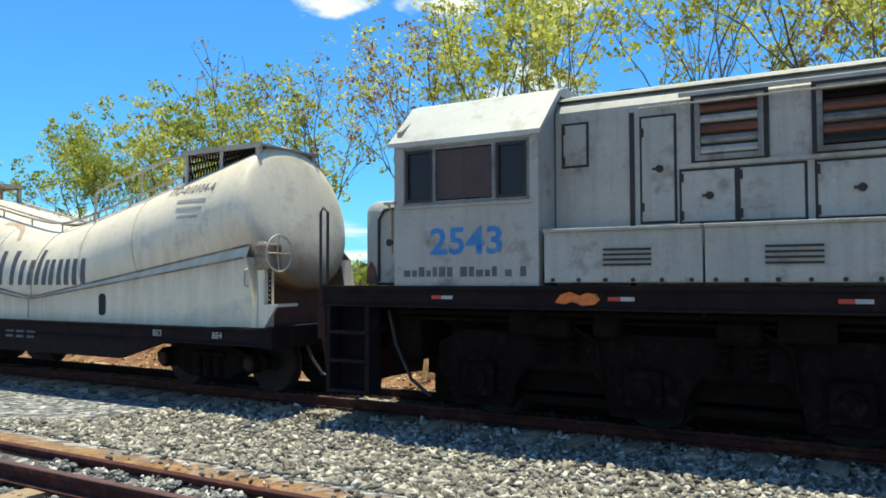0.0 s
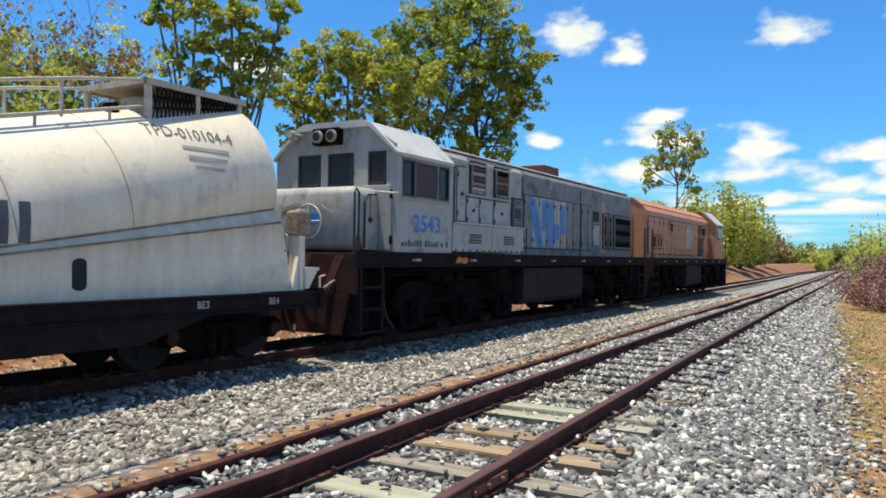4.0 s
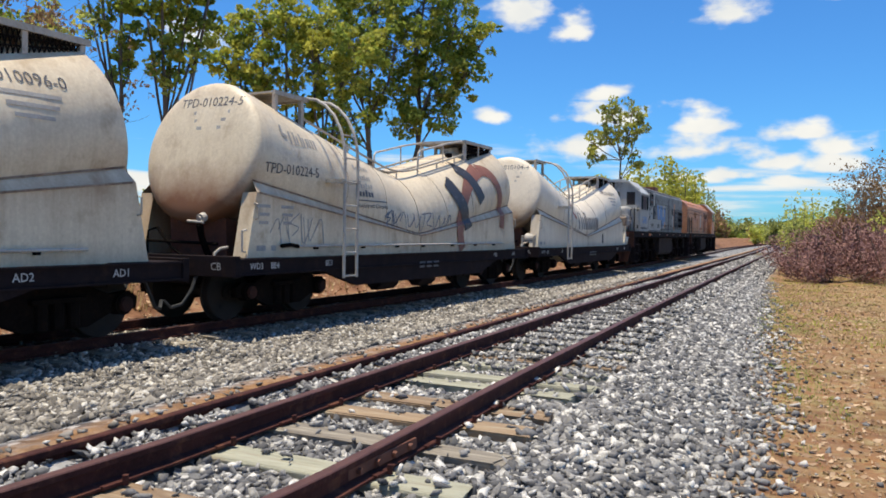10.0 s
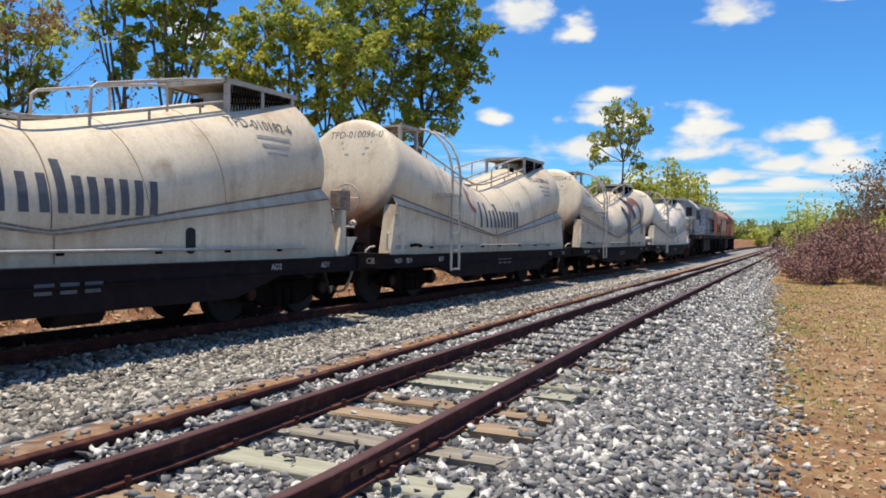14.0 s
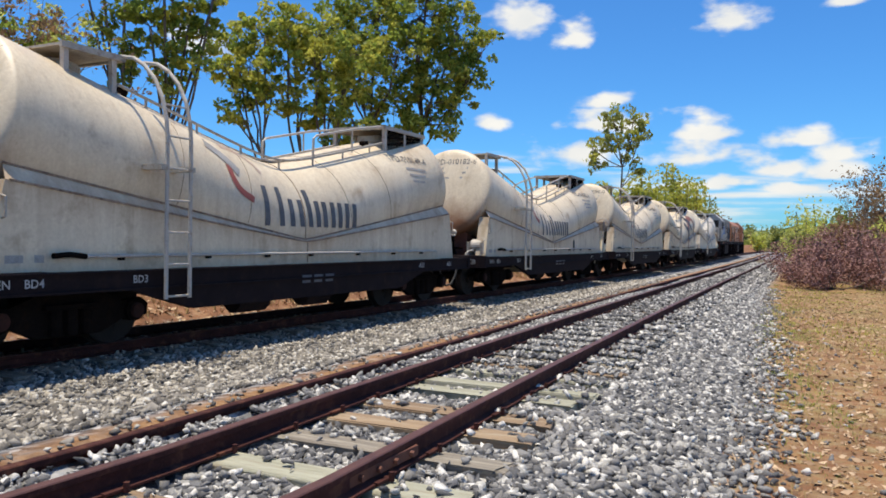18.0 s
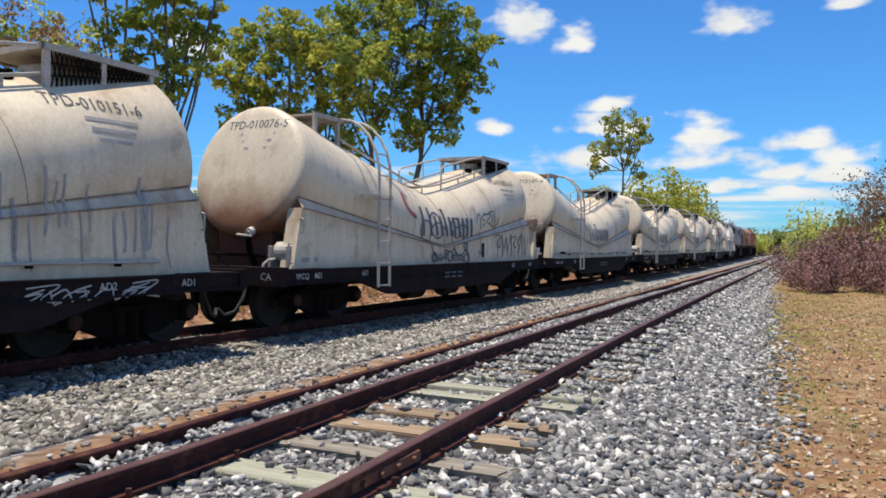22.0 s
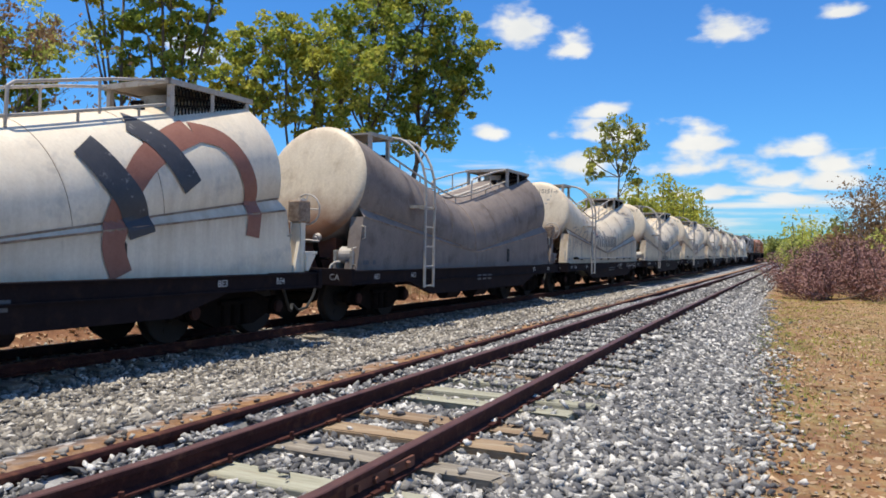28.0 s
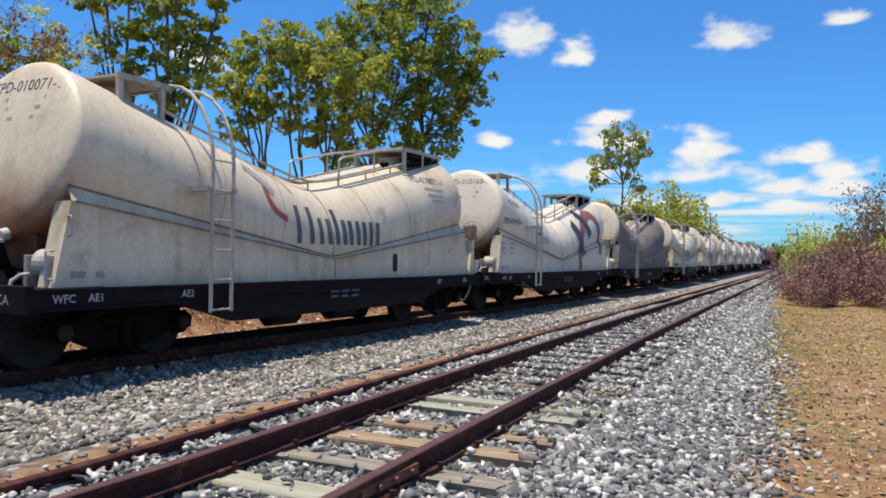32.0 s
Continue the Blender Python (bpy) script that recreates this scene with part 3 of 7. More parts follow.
def build_lines():
    rnd = random.Random(5)
    near = thing("near_track", "empty rusty three-rail siding on weathered wooden sleepers", "railway track", kind="structure")
    rail_mesh("rail", lambda y: near_x(y) - 0.42, NEAR_TOP - 0.01, near, "rusted outer rail bedded in brown dirt", (RAIL_RUST, RAIL_RUST))
    rail_mesh("rail", near_x, NEAR_TOP, near, "dark rusty rail")
    rail_mesh("rail", lambda y: near_x(y) + 1.067, NEAR_TOP, near, "dark rusty rail with a bolted joint")
    main = thing("main_track", "ballasted running line in the shade of the train", "railway track", kind="structure")
    for s in (-0.535, 0.535):
        rail_mesh("rail", lambda y, s=s: main_x(y) + s, 0.0, main, "worn running rail")
    def planks(mat, half):
        out = []
        for i in range(4):
            bm = bmesh.new()
            box(bm, -half, half, -0.115, 0.115, -0.17, 0.0, 0.012)
            for v in bm.verts:
                v.co += Vector((rnd.uniform(-0.03, 0.03), rnd.uniform(-0.014, 0.014), rnd.uniform(-0.014, 0.0)))
            out.append(mesh_of(bm, "sleeper", mat))
        return out
    kinds, pale, tan = planks(SLEEPER, 1.0), planks(SLEEPER_PALE, 1.0), planks(SLEEPER_TAN, 1.0)
    for y in SLEEPERS:
        sort = pale if y in (3.45, 5.9, 6.3) else tan if y in (4.66, 5.19, 9.22) else rnd.choice((kinds, kinds, kinds, kinds, kinds, tan, pale))
        o = new("sleeper", sort[rnd.randrange(4)])
        o.parent = near
        o.matrix_basis = pose(near_x(y) + 0.57 + rnd.uniform(-0.04, 0.05), y, NEAR_TOP - 0.128 + (rnd.uniform(-0.012, 0.006) if y < 7 else rnd.uniform(-0.055, -0.02)), rnd.uniform(-2, 2), rnd.uniform(-0.6, 0.6), rnd.uniform(-2.5, 2.5))
    for y in np.arange(-14, 60, 0.6):
        o = new("sleeper", kinds[rnd.randrange(4)])
        o.parent = main
        o.matrix_basis = pose(main_x(y) + rnd.uniform(-0.05, 0.05), y, -0.138 + rnd.uniform(-0.02, 0.0), 0, 0, rnd.uniform(-2, 2))
    # rail fastenings and the joint in the outer running rail
    for y in SLEEPERS[14:60]:
        for s in (0.0, 1.067):
            for d in (-0.09, 0.09):
                bm = bmesh.new()
                drum(bm, (near_x(y) + s + d, y + 0.05 * (1 if d > 0 else -1), NEAR_TOP - 0.108), (0, 0, 1), 0.016, 0.05, 8)
                box(bm, near_x(y) + s + d * 0.6 - 0.03, near_x(y) + s + d * 0.6 + 0.03, y - 0.07, y + 0.07, NEAR_TOP - 0.128, NEAR_TOP - 0.113)
                part("rail_clip", bm, RAIL_RUST, near)
    bm = bmesh.new()
    jy = 3.55
    for d in (-1, 1):
        box(bm, near_x(jy) + 1.067 + d * 0.014, near_x(jy) + 1.067 + d * 0.034, jy - 0.35, jy + 0.35, NEAR_TOP - 0.1, NEAR_TOP - 0.04, 0.004)
        for k in range(4):
            drum(bm, (near_x(jy) + 1.067 + d * 0.045, jy - 0.26 + 0.173 * k, NEAR_TOP - 0.07), (1, 0, 0), 0.019, 0.03, 6)
    part("joint_plate", bm, RUST_RED, near, "bolted rusty fishplates")


def build_stones():
    """Loose ballast: thousands of broken, sharp-edged stones as one heap."""
    rng = np.random.default_rng(3)
    shapes = []
    for i in range(24):
        bm = bmesh.new()
        sx, sy, sz = rng.uniform(1.0, 1.5), rng.uniform(0.65, 1.05), rng.uniform(0.35, 0.7)
        for k in range(9):
            p = rng.normal(size=3)
            p /= np.abs(p).max() ** 0.6 * np.linalg.norm(p) ** 0.4
            bm.verts.new((p[0] * sx, p[1] * sy, p[2] * sz))
        bmesh.ops.convex_hull(bm, input=bm.verts)
        bmesh.ops.delete(bm, geom=[v for v in bm.verts if not v.link_faces], context="VERTS")
        bmesh.ops.triangulate(bm, faces=bm.faces)
        bmesh.ops.recalc_face_normals(bm, faces=bm.faces)
        bm.verts.index_update()
        shapes.append((np.array([v.co for v in bm.verts]), np.array([[v.index for v in f.verts] for f in bm.faces])))
        bm.free()
    spots = []
    wood = np.array(SLEEPERS)

    def sow(n, y0, y1, x0, x1, smin, smax):
        ys = rng.uniform(y0, y1, n)
        for y, f, s in zip(ys, rng.uniform(0, 1, n), smin + (smax - smin) * rng.uniform(0, 1, n) ** 1.6):
            a, b = x0(y), x1(y)
            x = a + (b - a) * f
            on_sleeper = np.abs(wood - y).min() < 0.125 and -0.4 < x - near_x(y) < 1.58
            if not on_sleeper or rng.uniform() < (0.07 if y < 6.6 else 0.5 if y < 8.5 else 0.9):
                spots.append((x, y, s, 0.05 if on_sleeper else 0.0))

    sow(15500, 1.0, 11.0, lambda y: near_x(y) + 1.1, lambda y: edge_x(y) - 0.1, 0.018, 0.048)
    sow(9500, 1.0, 13.0, lambda y: near_x(y) + 0.06, lambda y: near_x(y) + 1.02, 0.016, 0.044)
    sow(7000, 8.0, 30.0, lambda y: near_x(y) + 0.06, lambda y: near_x(y) + 1.02, 0.025, 0.05)
    sow(11000, 11.0, 27.0, lambda y: near_x(y) + 1.1, lambda y: edge_x(y) - 0.1, 0.025, 0.058)
    sow(5500, 27.0, 55.0, lambda y: near_x(y) + 0.1, lambda y: edge_x(y), 0.04, 0.08)
    sow(9000, -6.0, 18.0, lambda y: near_x(y) - 0.37, lambda y: near_x(y) - 0.05, 0.016, 0.036)
    sow(30000, -9.0, 13.0, lambda y: main_x(y) + 0.65, lambda y: near_x(y) - 0.9, 0.02, 0.05)
    sow(9000, -7.0, 1.0, lambda y: near_x(y) + 0.06, lambda y: edge_x(y) - 0.1, 0.022, 0.05)
    sow(12000, 13.0, 32.0, lambda y: main_x(y) + 0.65, lambda y: near_x(y) - 0.9, 0.03, 0.06)
    sow(3500, -9.0, 12.0, lambda y: main_x(y) - 1.6, lambda y: main_x(y) + 0.6, 0.02, 0.045)
    # sparse stones in the brown dirt along the outer rail
    for _ in range(900):
        y = rng.uniform(-6, 24)
        spots.append((near_x(y) - 0.5 - abs(rng.normal(0, 0.2)), y, rng.uniform(0.012, 0.034), 0.0))
    # the bed thins out unevenly into the verge
    for _ in range(6800):
        y = rng.uniform(-7, 27)
        lobe = 0.22 * noise.noise((0.0, y * 0.9, 3.0)) + 0.12 * noise.noise((0.0, y * 3.1, 7.0))
        spots.append((edge_x(y) - 0.15 + lobe + abs(rng.normal(0, 0.24)), y, rng.uniform(0.014, 0.045), 0.0))
    for _ in range(420):
        y = rng.uniform(0.8, 20)
        spots.append((edge_x(y) + rng.exponential(0.8), y, rng.uniform(0.01, 0.03), 0.0))
    far = [p for p in spots if p[0] < near_x(p[1]) - 0.5]
    close = [p for p in spots if p[0] >= near_x(p[1]) - 0.5]
    for heap, mat, label in ((close, STONE, "loose broken grey and white ballast stones between the rails"), (far, STONE_DUSTY, "dusty grey ballast stones between the two lines")):
        vs, fs, base = [], [], 0
        for x, y, s, up in heap:
            v, f = shapes[rng.integers(24)]
            rot = np.array(Euler((*rng.normal(0, 0.5, 2), rng.uniform(0, 6.28))).to_matrix())
            p = (v * s) @ rot.T
            p += (x, y, height(x, y) + s * 0.3 + (0.045 if -0.4 < x - near_x(y) < 0 else up))
            vs.append(p)
            fs.append(f + base)
            base += len(v)
        V, F = np.concatenate(vs), np.concatenate(fs)
        me = bpy.data.meshes.new("ballast_stones")
        me.vertices.add(len(V))
        me.vertices.foreach_set("co", V.ravel())
        me.loops.add(F.size)
        me.loops.foreach_set("vertex_index", F.ravel().astype(np.int32))
        me.polygons.add(len(F))
        me.polygons.foreach_set("loop_start", np.arange(0, F.size, 3, dtype=np.int32))
        me.update(calc_edges=True)
        me.validate()
        me.materials.append(mat)
        tagged(new("ballast_stones", me), label, "ballast", kind="stuff")


build_ground()
build_lines()
build_stones()

# ---- tank wagons: two upward-tilted drums that meet in a dip over the middle, on a black underframe ----
TANK_R, SKIRT_X, SILL_TOP, TANK_END = 1.1, 1.14, 0.93, 4.87
TILT = 0.235


def axis_z(a):
    return 1.42 + TILT * (math.sqrt(a * a + 0.25) - 0.3)


def axis_tilt(a):
    return math.atan(TILT * a / math.sqrt(a * a + 0.25))


def side_x(y, z):
    """The outer face of a wagon's body at height z and distance y from its middle."""
    a = y
    for _ in range(6):
        c = (z - axis_z(a)) / math.cos(axis_tilt(a))
        a = y + math.sin(axis_tilt(a)) * c
    c = (z - axis_z(a)) / math.cos(axis_tilt(a))
    round_x = math.sqrt(max(0.0, TANK_R ** 2 - c * c))
    low, high = seam_z(y), ledge_z(y)
    if z < low:
        return SKIRT_X
    return round_x if z > high else max(round_x, SKIRT_X + (ledge_x(y) - SKIRT_X) * (z - low) / (high - low))


def seam_z(y):
    """The top edge of the upright skirt."""
    return 1.27 + 0.124 * (math.sqrt(y * y + 0.01) - 0.1)


def ledge_z(y):
    """Where the sloped sheet above the skirt meets the tank."""
    return seam_z(y) + 0.035 + 0.03 * abs(y)


@functools.lru_cache(None)
def ledge_x(y):
    a, z = y, ledge_z(y)
    for _ in range(6):
        c = (z - axis_z(a)) / math.cos(axis_tilt(a))
        a = y + math.sin(axis_tilt(a)) * c
    c = (z - axis_z(a)) / math.cos(axis_tilt(a))
    return math.sqrt(max(0.0, TANK_R ** 2 - c * c))


def end_y(x, z, way):
    """The face of the tank's end dish, for lettering on it."""
    a, t = way * TANK_END, axis_tilt(way * TANK_END)
    c = (z - axis_z(a)) / math.cos(t)
    rr = min(1.0, math.hypot(x, c) / TANK_R)
    bulge = lerp(rr, (0.0, 0.15), (0.35, 0.143), (0.62, 0.128), (0.8, 0.11), (0.89, 0.09), (0.95, 0.064), (0.985, 0.03), (1.0, 0.0))
    return a - math.sin(t) * c + way * (bulge * math.cos(t) + 0.002)


def tank_mesh():
    bm = bmesh.new()
    sides = 48
    st = [(a, 1.0) for a in np.linspace(-TANK_END, TANK_END, 45)]
    cap = [(0.03, 0.985), (0.064, 0.95), (0.09, 0.89), (0.11, 0.8), (0.128, 0.62), (0.143, 0.35)]
    ring_at = [(-TANK_END, -d, k) for d, k in reversed(cap)] + [(a, 0.0, 1.0) for a, _ in st] + [(TANK_END, d, k) for d, k in cap]
    rings = []
    for a, d, k in ring_at:
        t = axis_tilt(a)
        ring = []
        for i in range(sides):
            th = 2 * math.pi * i / sides
            x, c = TANK_R * k * math.sin(th), TANK_R * k * math.cos(th)
            ring.append(bm.verts.new((x, a + d * math.cos(t) - math.sin(t) * c, axis_z(a) + d * math.sin(t) + math.cos(t) * c)))
        rings.append(ring)
    for p, q in zip(rings, rings[1:]):
        for i in range(sides):
            bm.faces.new((p[i], p[(i + 1) % sides], q[(i + 1) % sides], q[i]))
    for ring, d in ((rings[0], -1), (rings[-1], 1)):
        t = axis_tilt(TANK_END * d)
        c = bm.verts.new((0, d * (TANK_END + 0.15 * math.cos(t)), axis_z(TANK_END) + 0.15 * math.sin(abs(t))))
        for i in range(sides):
            bm.faces.new((ring[i], ring[(i + 1) % sides], c))
    return bm


def band(bm, pts, half, lift=0.006):
    """A painted band on the body along side-view points (y, z), of the given half width."""
    fine = []
    pts = [tuple(p[:2]) for p in pts]
    smooth = [pts[0], *pts, pts[-1]]
    for p, q, r, e in zip(smooth, smooth[1:], smooth[2:], smooth[3:]):
        n = max(1, int(math.hypot(r[0] - q[0], r[1] - q[1]) / 0.05))
        for i in range(n):
            f = i / n
            fine.append(tuple(0.5 * (2 * q[k] + (r[k] - p[k]) * f + (2 * p[k] - 5 * q[k] + 4 * r[k] - e[k]) * f * f + (3 * q[k] - p[k] - 3 * r[k] + e[k]) * f ** 3) for k in (0, 1)))
    fine.append(pts[-1])
    n = len(fine)
    rows = []
    for i, (y, z) in enumerate(fine):
        a, b = fine[max(0, i - 1)], fine[min(n - 1, i + 1)]
        d = Vector((b[0] - a[0], b[1] - a[1])).normalized()
        row = []
        for k in (-1, -0.75, -0.5, -0.25, 0, 0.25, 0.5, 0.75, 1):
            yy, zz = y - d.y * half * k, z + d.x * half * k
            row.append(bm.verts.new((side_x(yy, zz) + lift, yy, zz)))
        rows.append(row)
    for p, q in zip(rows, rows[1:]):
        for i in range(8):
            bm.faces.new((p[i], p[i + 1], q[i + 1], q[i]))
    return bm


def patch(bm, y0, y1, z0, z1, lift=0.006, slant=0.0):
    """A painted block on the body's side."""
    ny, nz = max(1, int((y1 - y0) / 0.1)), max(1, int((z1 - z0) / 0.1))
    g = []
    for j in range(nz + 1):
        z = z0 + (z1 - z0) * j / nz
        g.append([bm.verts.new((side_x(y + slant * (z - z0), z) + lift, y + slant * (z - z0), z)) for y in (y0 + (y1 - y0) * i / ny for i in range(ny + 1))])
    for j in range(nz):
        for i in range(ny):
            bm.faces.new((g[j][i], g[j][i + 1], g[j + 1][i + 1], g[j + 1][i]))
    return bm


LETTERS = {}


def letter_bmesh(text, size, bold=0.0):
    """Letters of the built-in font as flat faces, their width along the first axis."""
    key = (text, bold)
    if key not in LETTERS:
        cu = bpy.data.curves.new("letters", "FONT")
        cu.body, cu.align_x, cu.align_y, cu.resolution_u = text, "CENTER", "CENTER", 2
        cu.offset = bold
        ob = bpy.data.objects.new("letters", cu)
        LETTERS[key] = bpy.data.meshes.new_from_object(ob)
        bpy.data.objects.remove(ob)
        bpy.data.curves.remove(cu)
    bm = bmesh.new()
    bm.from_mesh(LETTERS[key])
    bmesh.ops.triangulate(bm, faces=bm.faces)
    bmesh.ops.scale(bm, verts=bm.verts, vec=(size, size, size))
    return bm


def text_on_side(name, text, size, y, z, mat, parent, label="", turn=0.0, flat=None, lift=0.009, stretch=1.0, bold=0.012):
    """Lettering on the side that faces the siding; y runs to the right as it is read there."""
    bm = letter_bmesh(text, size, bold)
    ca, sa = math.cos(radians(turn)), math.sin(radians(turn))
    for v in bm.verts:
        u, w = v.co.x * stretch, v.co.y
        yy, zz = y + u * ca - w * sa, z + u * sa + w * ca
        v.co = Vector(((flat if flat is not None else side_x(yy, zz)) + lift, yy, zz))
    return part(name, bm, mat, parent, label)


def text_on_end(name, text, size, x, z, mat, parent, way=-1, flat=None, label=""):
    bm = letter_bmesh(text, size)
    for v in bm.verts:
        xx, zz = x + (v.co.x if way < 0 else -v.co.x), z + v.co.y
        v.co = Vector((xx, (flat if flat is not None else end_y(xx, zz, way)) + way * 0.01, zz))
    return part(name, bm, mat, parent, label)


def wheelset(parent, y, gauge=0.535, r=0.42, mat=WHEEL):
    """A pair of flanged wheels on an axle; its own pose is in its wagon's space."""
    bm = bmesh.new()
    drum(bm, (0, 0, 0), (1, 0, 0), 0.075, 2 * gauge + 0.5, 12)
    for s in (-1, 1):
        drum(bm, (s * (gauge + 0.0), 0, 0), (1, 0, 0), r, 0.11, 28, 0.01)
        drum(bm, (s * (gauge - 0.06), 0, 0), (1, 0, 0), r + 0.027, 0.03, 28)
        drum(bm, (s * (gauge + 0.075), 0, 0), (1, 0, 0), 0.14, 0.08, 14, 0.01)
        for k in range(4):
            a = math.pi / 2 * k + 0.4
            drum(bm, (s * (gauge + 0.058), 0.25 * math.cos(a), 0.25 * math.sin(a)), (1, 0, 0), 0.045, 0.012, 8)
    ob = part("wheelset", bm, mat, parent, "worn steel wheels on an axle")
    ob.location = (0, y, r)
    ROLLING.append((ob, r))
    return ob


ROLLING = []


def bogie_side(s, y):
    """Cast side frame of a two-axle truck, with its arched axle-box jaws and spring nest."""
    bm = bmesh.new()
    out = [(-1.1, 0.5), (-0.98, 0.58), (-0.72, 0.55), (-0.42, 0.66), (0.42, 0.66), (0.72, 0.55), (0.98, 0.58), (1.1, 0.5), (1.08, 0.36), (0.72, 0.34), (0.4, 0.2), (-0.4, 0.2), (-0.72, 0.34), (-1.08, 0.36)]
    prism(bm, [(y + a, z) for a, z in out], "x", s * 0.84, s * 0.95)
    for a in (-0.86, 0.86):
        drum(bm, (s * 0.93, y + a, 0.43), (1, 0, 0), 0.13, 0.2, 14, 0.02)
    for a in (-0.2, 0.0, 0.2):
        drum(bm, (s * 0.96, y + a, 0.36), (0, 0, 1), 0.075, 0.28, 10)
    box(bm, s * 0.92, s * 1.02, y - 0.34, y + 0.34, 0.5, 0.56, 0.01)
    return bm


def build_wagon_base(body_mat, name, label, pipe=False, brake_end=-1, turned=False):
    w = thing(name, label, "tank wagon", group="cement tank wagons of the train")
    # body
    tk = part("tank", tank_mesh(), body_mat, w, smooth=True)
    vs = [v.co for v in tk.data.vertices]
    tk.data.attributes.new("rust", "FLOAT", "POINT").data.foreach_set("value", [1.25 * min(1.0, max(0.0, abs(c.y) - 4.3) / 0.7) * min(1.0, max(0.0, axis_z(5.0) - 0.1 - c.z) / 0.85) for c in vs])
    tk.data.attributes.new("dust", "FLOAT", "POINT").data.foreach_set("value", [lerp(c.z - seam_z(c.y), (-0.2, 0.4), (0.12, 0.5), (0.35, 0.35), (0.7, 0.14), (1.2, 0.16), (1.45, 0.5), (1.8, 0.72)) * lerp(abs(c.y), (0.0, 1.1), (0.7, 0.8), (5.0, 0.75)) for c in vs])
    if body_mat is TANK_GREY:
        tk.data.materials.append(TANK_WHITE)
        for p in tk.data.polygons:
            p.material_index = 1 if abs(p.center.y + math.sin(axis_tilt(p.center.y)) * (p.center.z - axis_z(p.center.y))) > TANK_END - 0.06 else 0
    for s in (-1, 1):
        bm = bmesh.new()
        ys = [v for v in np.linspace(-1, 1, 41)]
        rows = [[bm.verts.new((s * SKIRT_X, (5.2 - 0.2 * f) * v, SILL_TOP - 0.02 + f * (seam_z(5.0 * v) - SILL_TOP + 0.02))) for v in ys] for f in (0.0, 0.35, 0.65, 0.85, 1.0)]
        rows.append([bm.verts.new((s * (ledge_x(4.93 * abs(v)) - 0.012), 4.93 * v, ledge_z(4.93 * v) + 0.004)) for v in ys])
        for p, q in zip(rows, rows[1:]):
            for i in range(40):
                bm.faces.new((p[i], p[i + 1], q[i + 1], q[i]))
        for e in (0, -1):
            k = 1 if e else -1
            inner = [bm.verts.new((s * (SKIRT_X - 0.26), (5.2 if j == 0 else 5.0) * k, z)) for j, z in ((0, SILL_TOP - 0.02), (1, seam_z(5.0)))]
            bm.faces.new((*[r[e] for r in rows[:5]], inner[1], inner[0]))
        sk = part("side_skirt", bm, body_mat, w)
        sk.data.attributes.new("dust", "FLOAT", "POINT").data.foreach_set("value", [max(lerp(seam_z(v.co.y) - v.co.z, (-0.3, 0.45), (-0.02, 0.5), (0.0, 0.7), (0.14, 0.5), (0.4, 0.26), (0.8, 0.12)), lerp(v.co.z, (SILL_TOP, 0.5), (SILL_TOP + 0.25, 0.1), (2.0, 0.0))) for v in sk.data.vertices])
        for upper in (False, True):
            bm = bmesh.new()
            a = [4.95 * i / 20 for i in range(-20, 21)]
            q = [[bm.verts.new((s * ((ledge_x(abs(y)) if upper else SKIRT_X) + dx), y, (ledge_z(y) if upper else seam_z(y)) + dz)) for dx, dz in ((0.012, -0.013), (0.012, 0.012), (-0.05, 0.012), (-0.05, -0.013))] for y in a]
            for c, d in zip(q, q[1:]):
                for i in range(4):
                    bm.faces.new((c[i], c[(i + 1) % 4], d[(i + 1) % 4], d[i]))
            part("seam", bm, SEAM, w, "thin rust-streaked seam above the skirt")
    for a, lo in ((-2.6, 1.9), (-1.3, 1.8), (0.0, 1.75), (1.3, 1.8), (2.6, 1.9)):
        bm = bmesh.new()
        t = axis_tilt(a)
        pts = [(1.001 * TANK_R * math.sin(th), a - math.sin(t) * TANK_R * 1.001 * math.cos(th), axis_z(a) + math.cos(t) * 1.001 * TANK_R * math.cos(th)) for th in np.linspace(-lo, lo, 30)]
        rod(bm, pts, 0.009 if a == 0.0 else 0.004, 6)
        part("weld_bead", bm, SEAM, w, "rusty weld line")
    bm = bmesh.new()
    box(bm, SKIRT_X, SKIRT_X + 0.006, -0.008, 0.008, SILL_TOP + 0.02, 1.25)
    part("skirt_joint", bm, SEAM, w)
    bm = bmesh.new()
    for k in (-1, 1):
        prism(bm, [(k * 4.3, 0.9), (k * 4.95, 0.9), (k * 4.98, 1.5), (k * 4.4, 1.4)], "x", -0.55, 0.55)
        part("tank_saddle", bm, RUST_RED, w, "rust-brown saddle under the tank end")
        bm = bmesh.new()
    bm.free()
    # end bulkheads below the dishes
    for k in (-1, 1):
        bm = bmesh.new()
        box(bm, -1.02, 1.02, k * 4.2, k * 4.26, SILL_TOP, 1.62)
        part("bulkhead", bm, RUST_RED, w, "rust-stained end bulkhead in the shade")
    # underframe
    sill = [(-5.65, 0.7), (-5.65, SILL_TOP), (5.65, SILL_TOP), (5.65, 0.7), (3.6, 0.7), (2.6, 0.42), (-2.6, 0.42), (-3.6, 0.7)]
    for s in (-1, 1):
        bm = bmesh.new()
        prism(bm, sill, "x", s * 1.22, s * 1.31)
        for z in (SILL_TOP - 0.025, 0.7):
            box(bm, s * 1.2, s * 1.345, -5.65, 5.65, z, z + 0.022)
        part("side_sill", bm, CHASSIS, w)
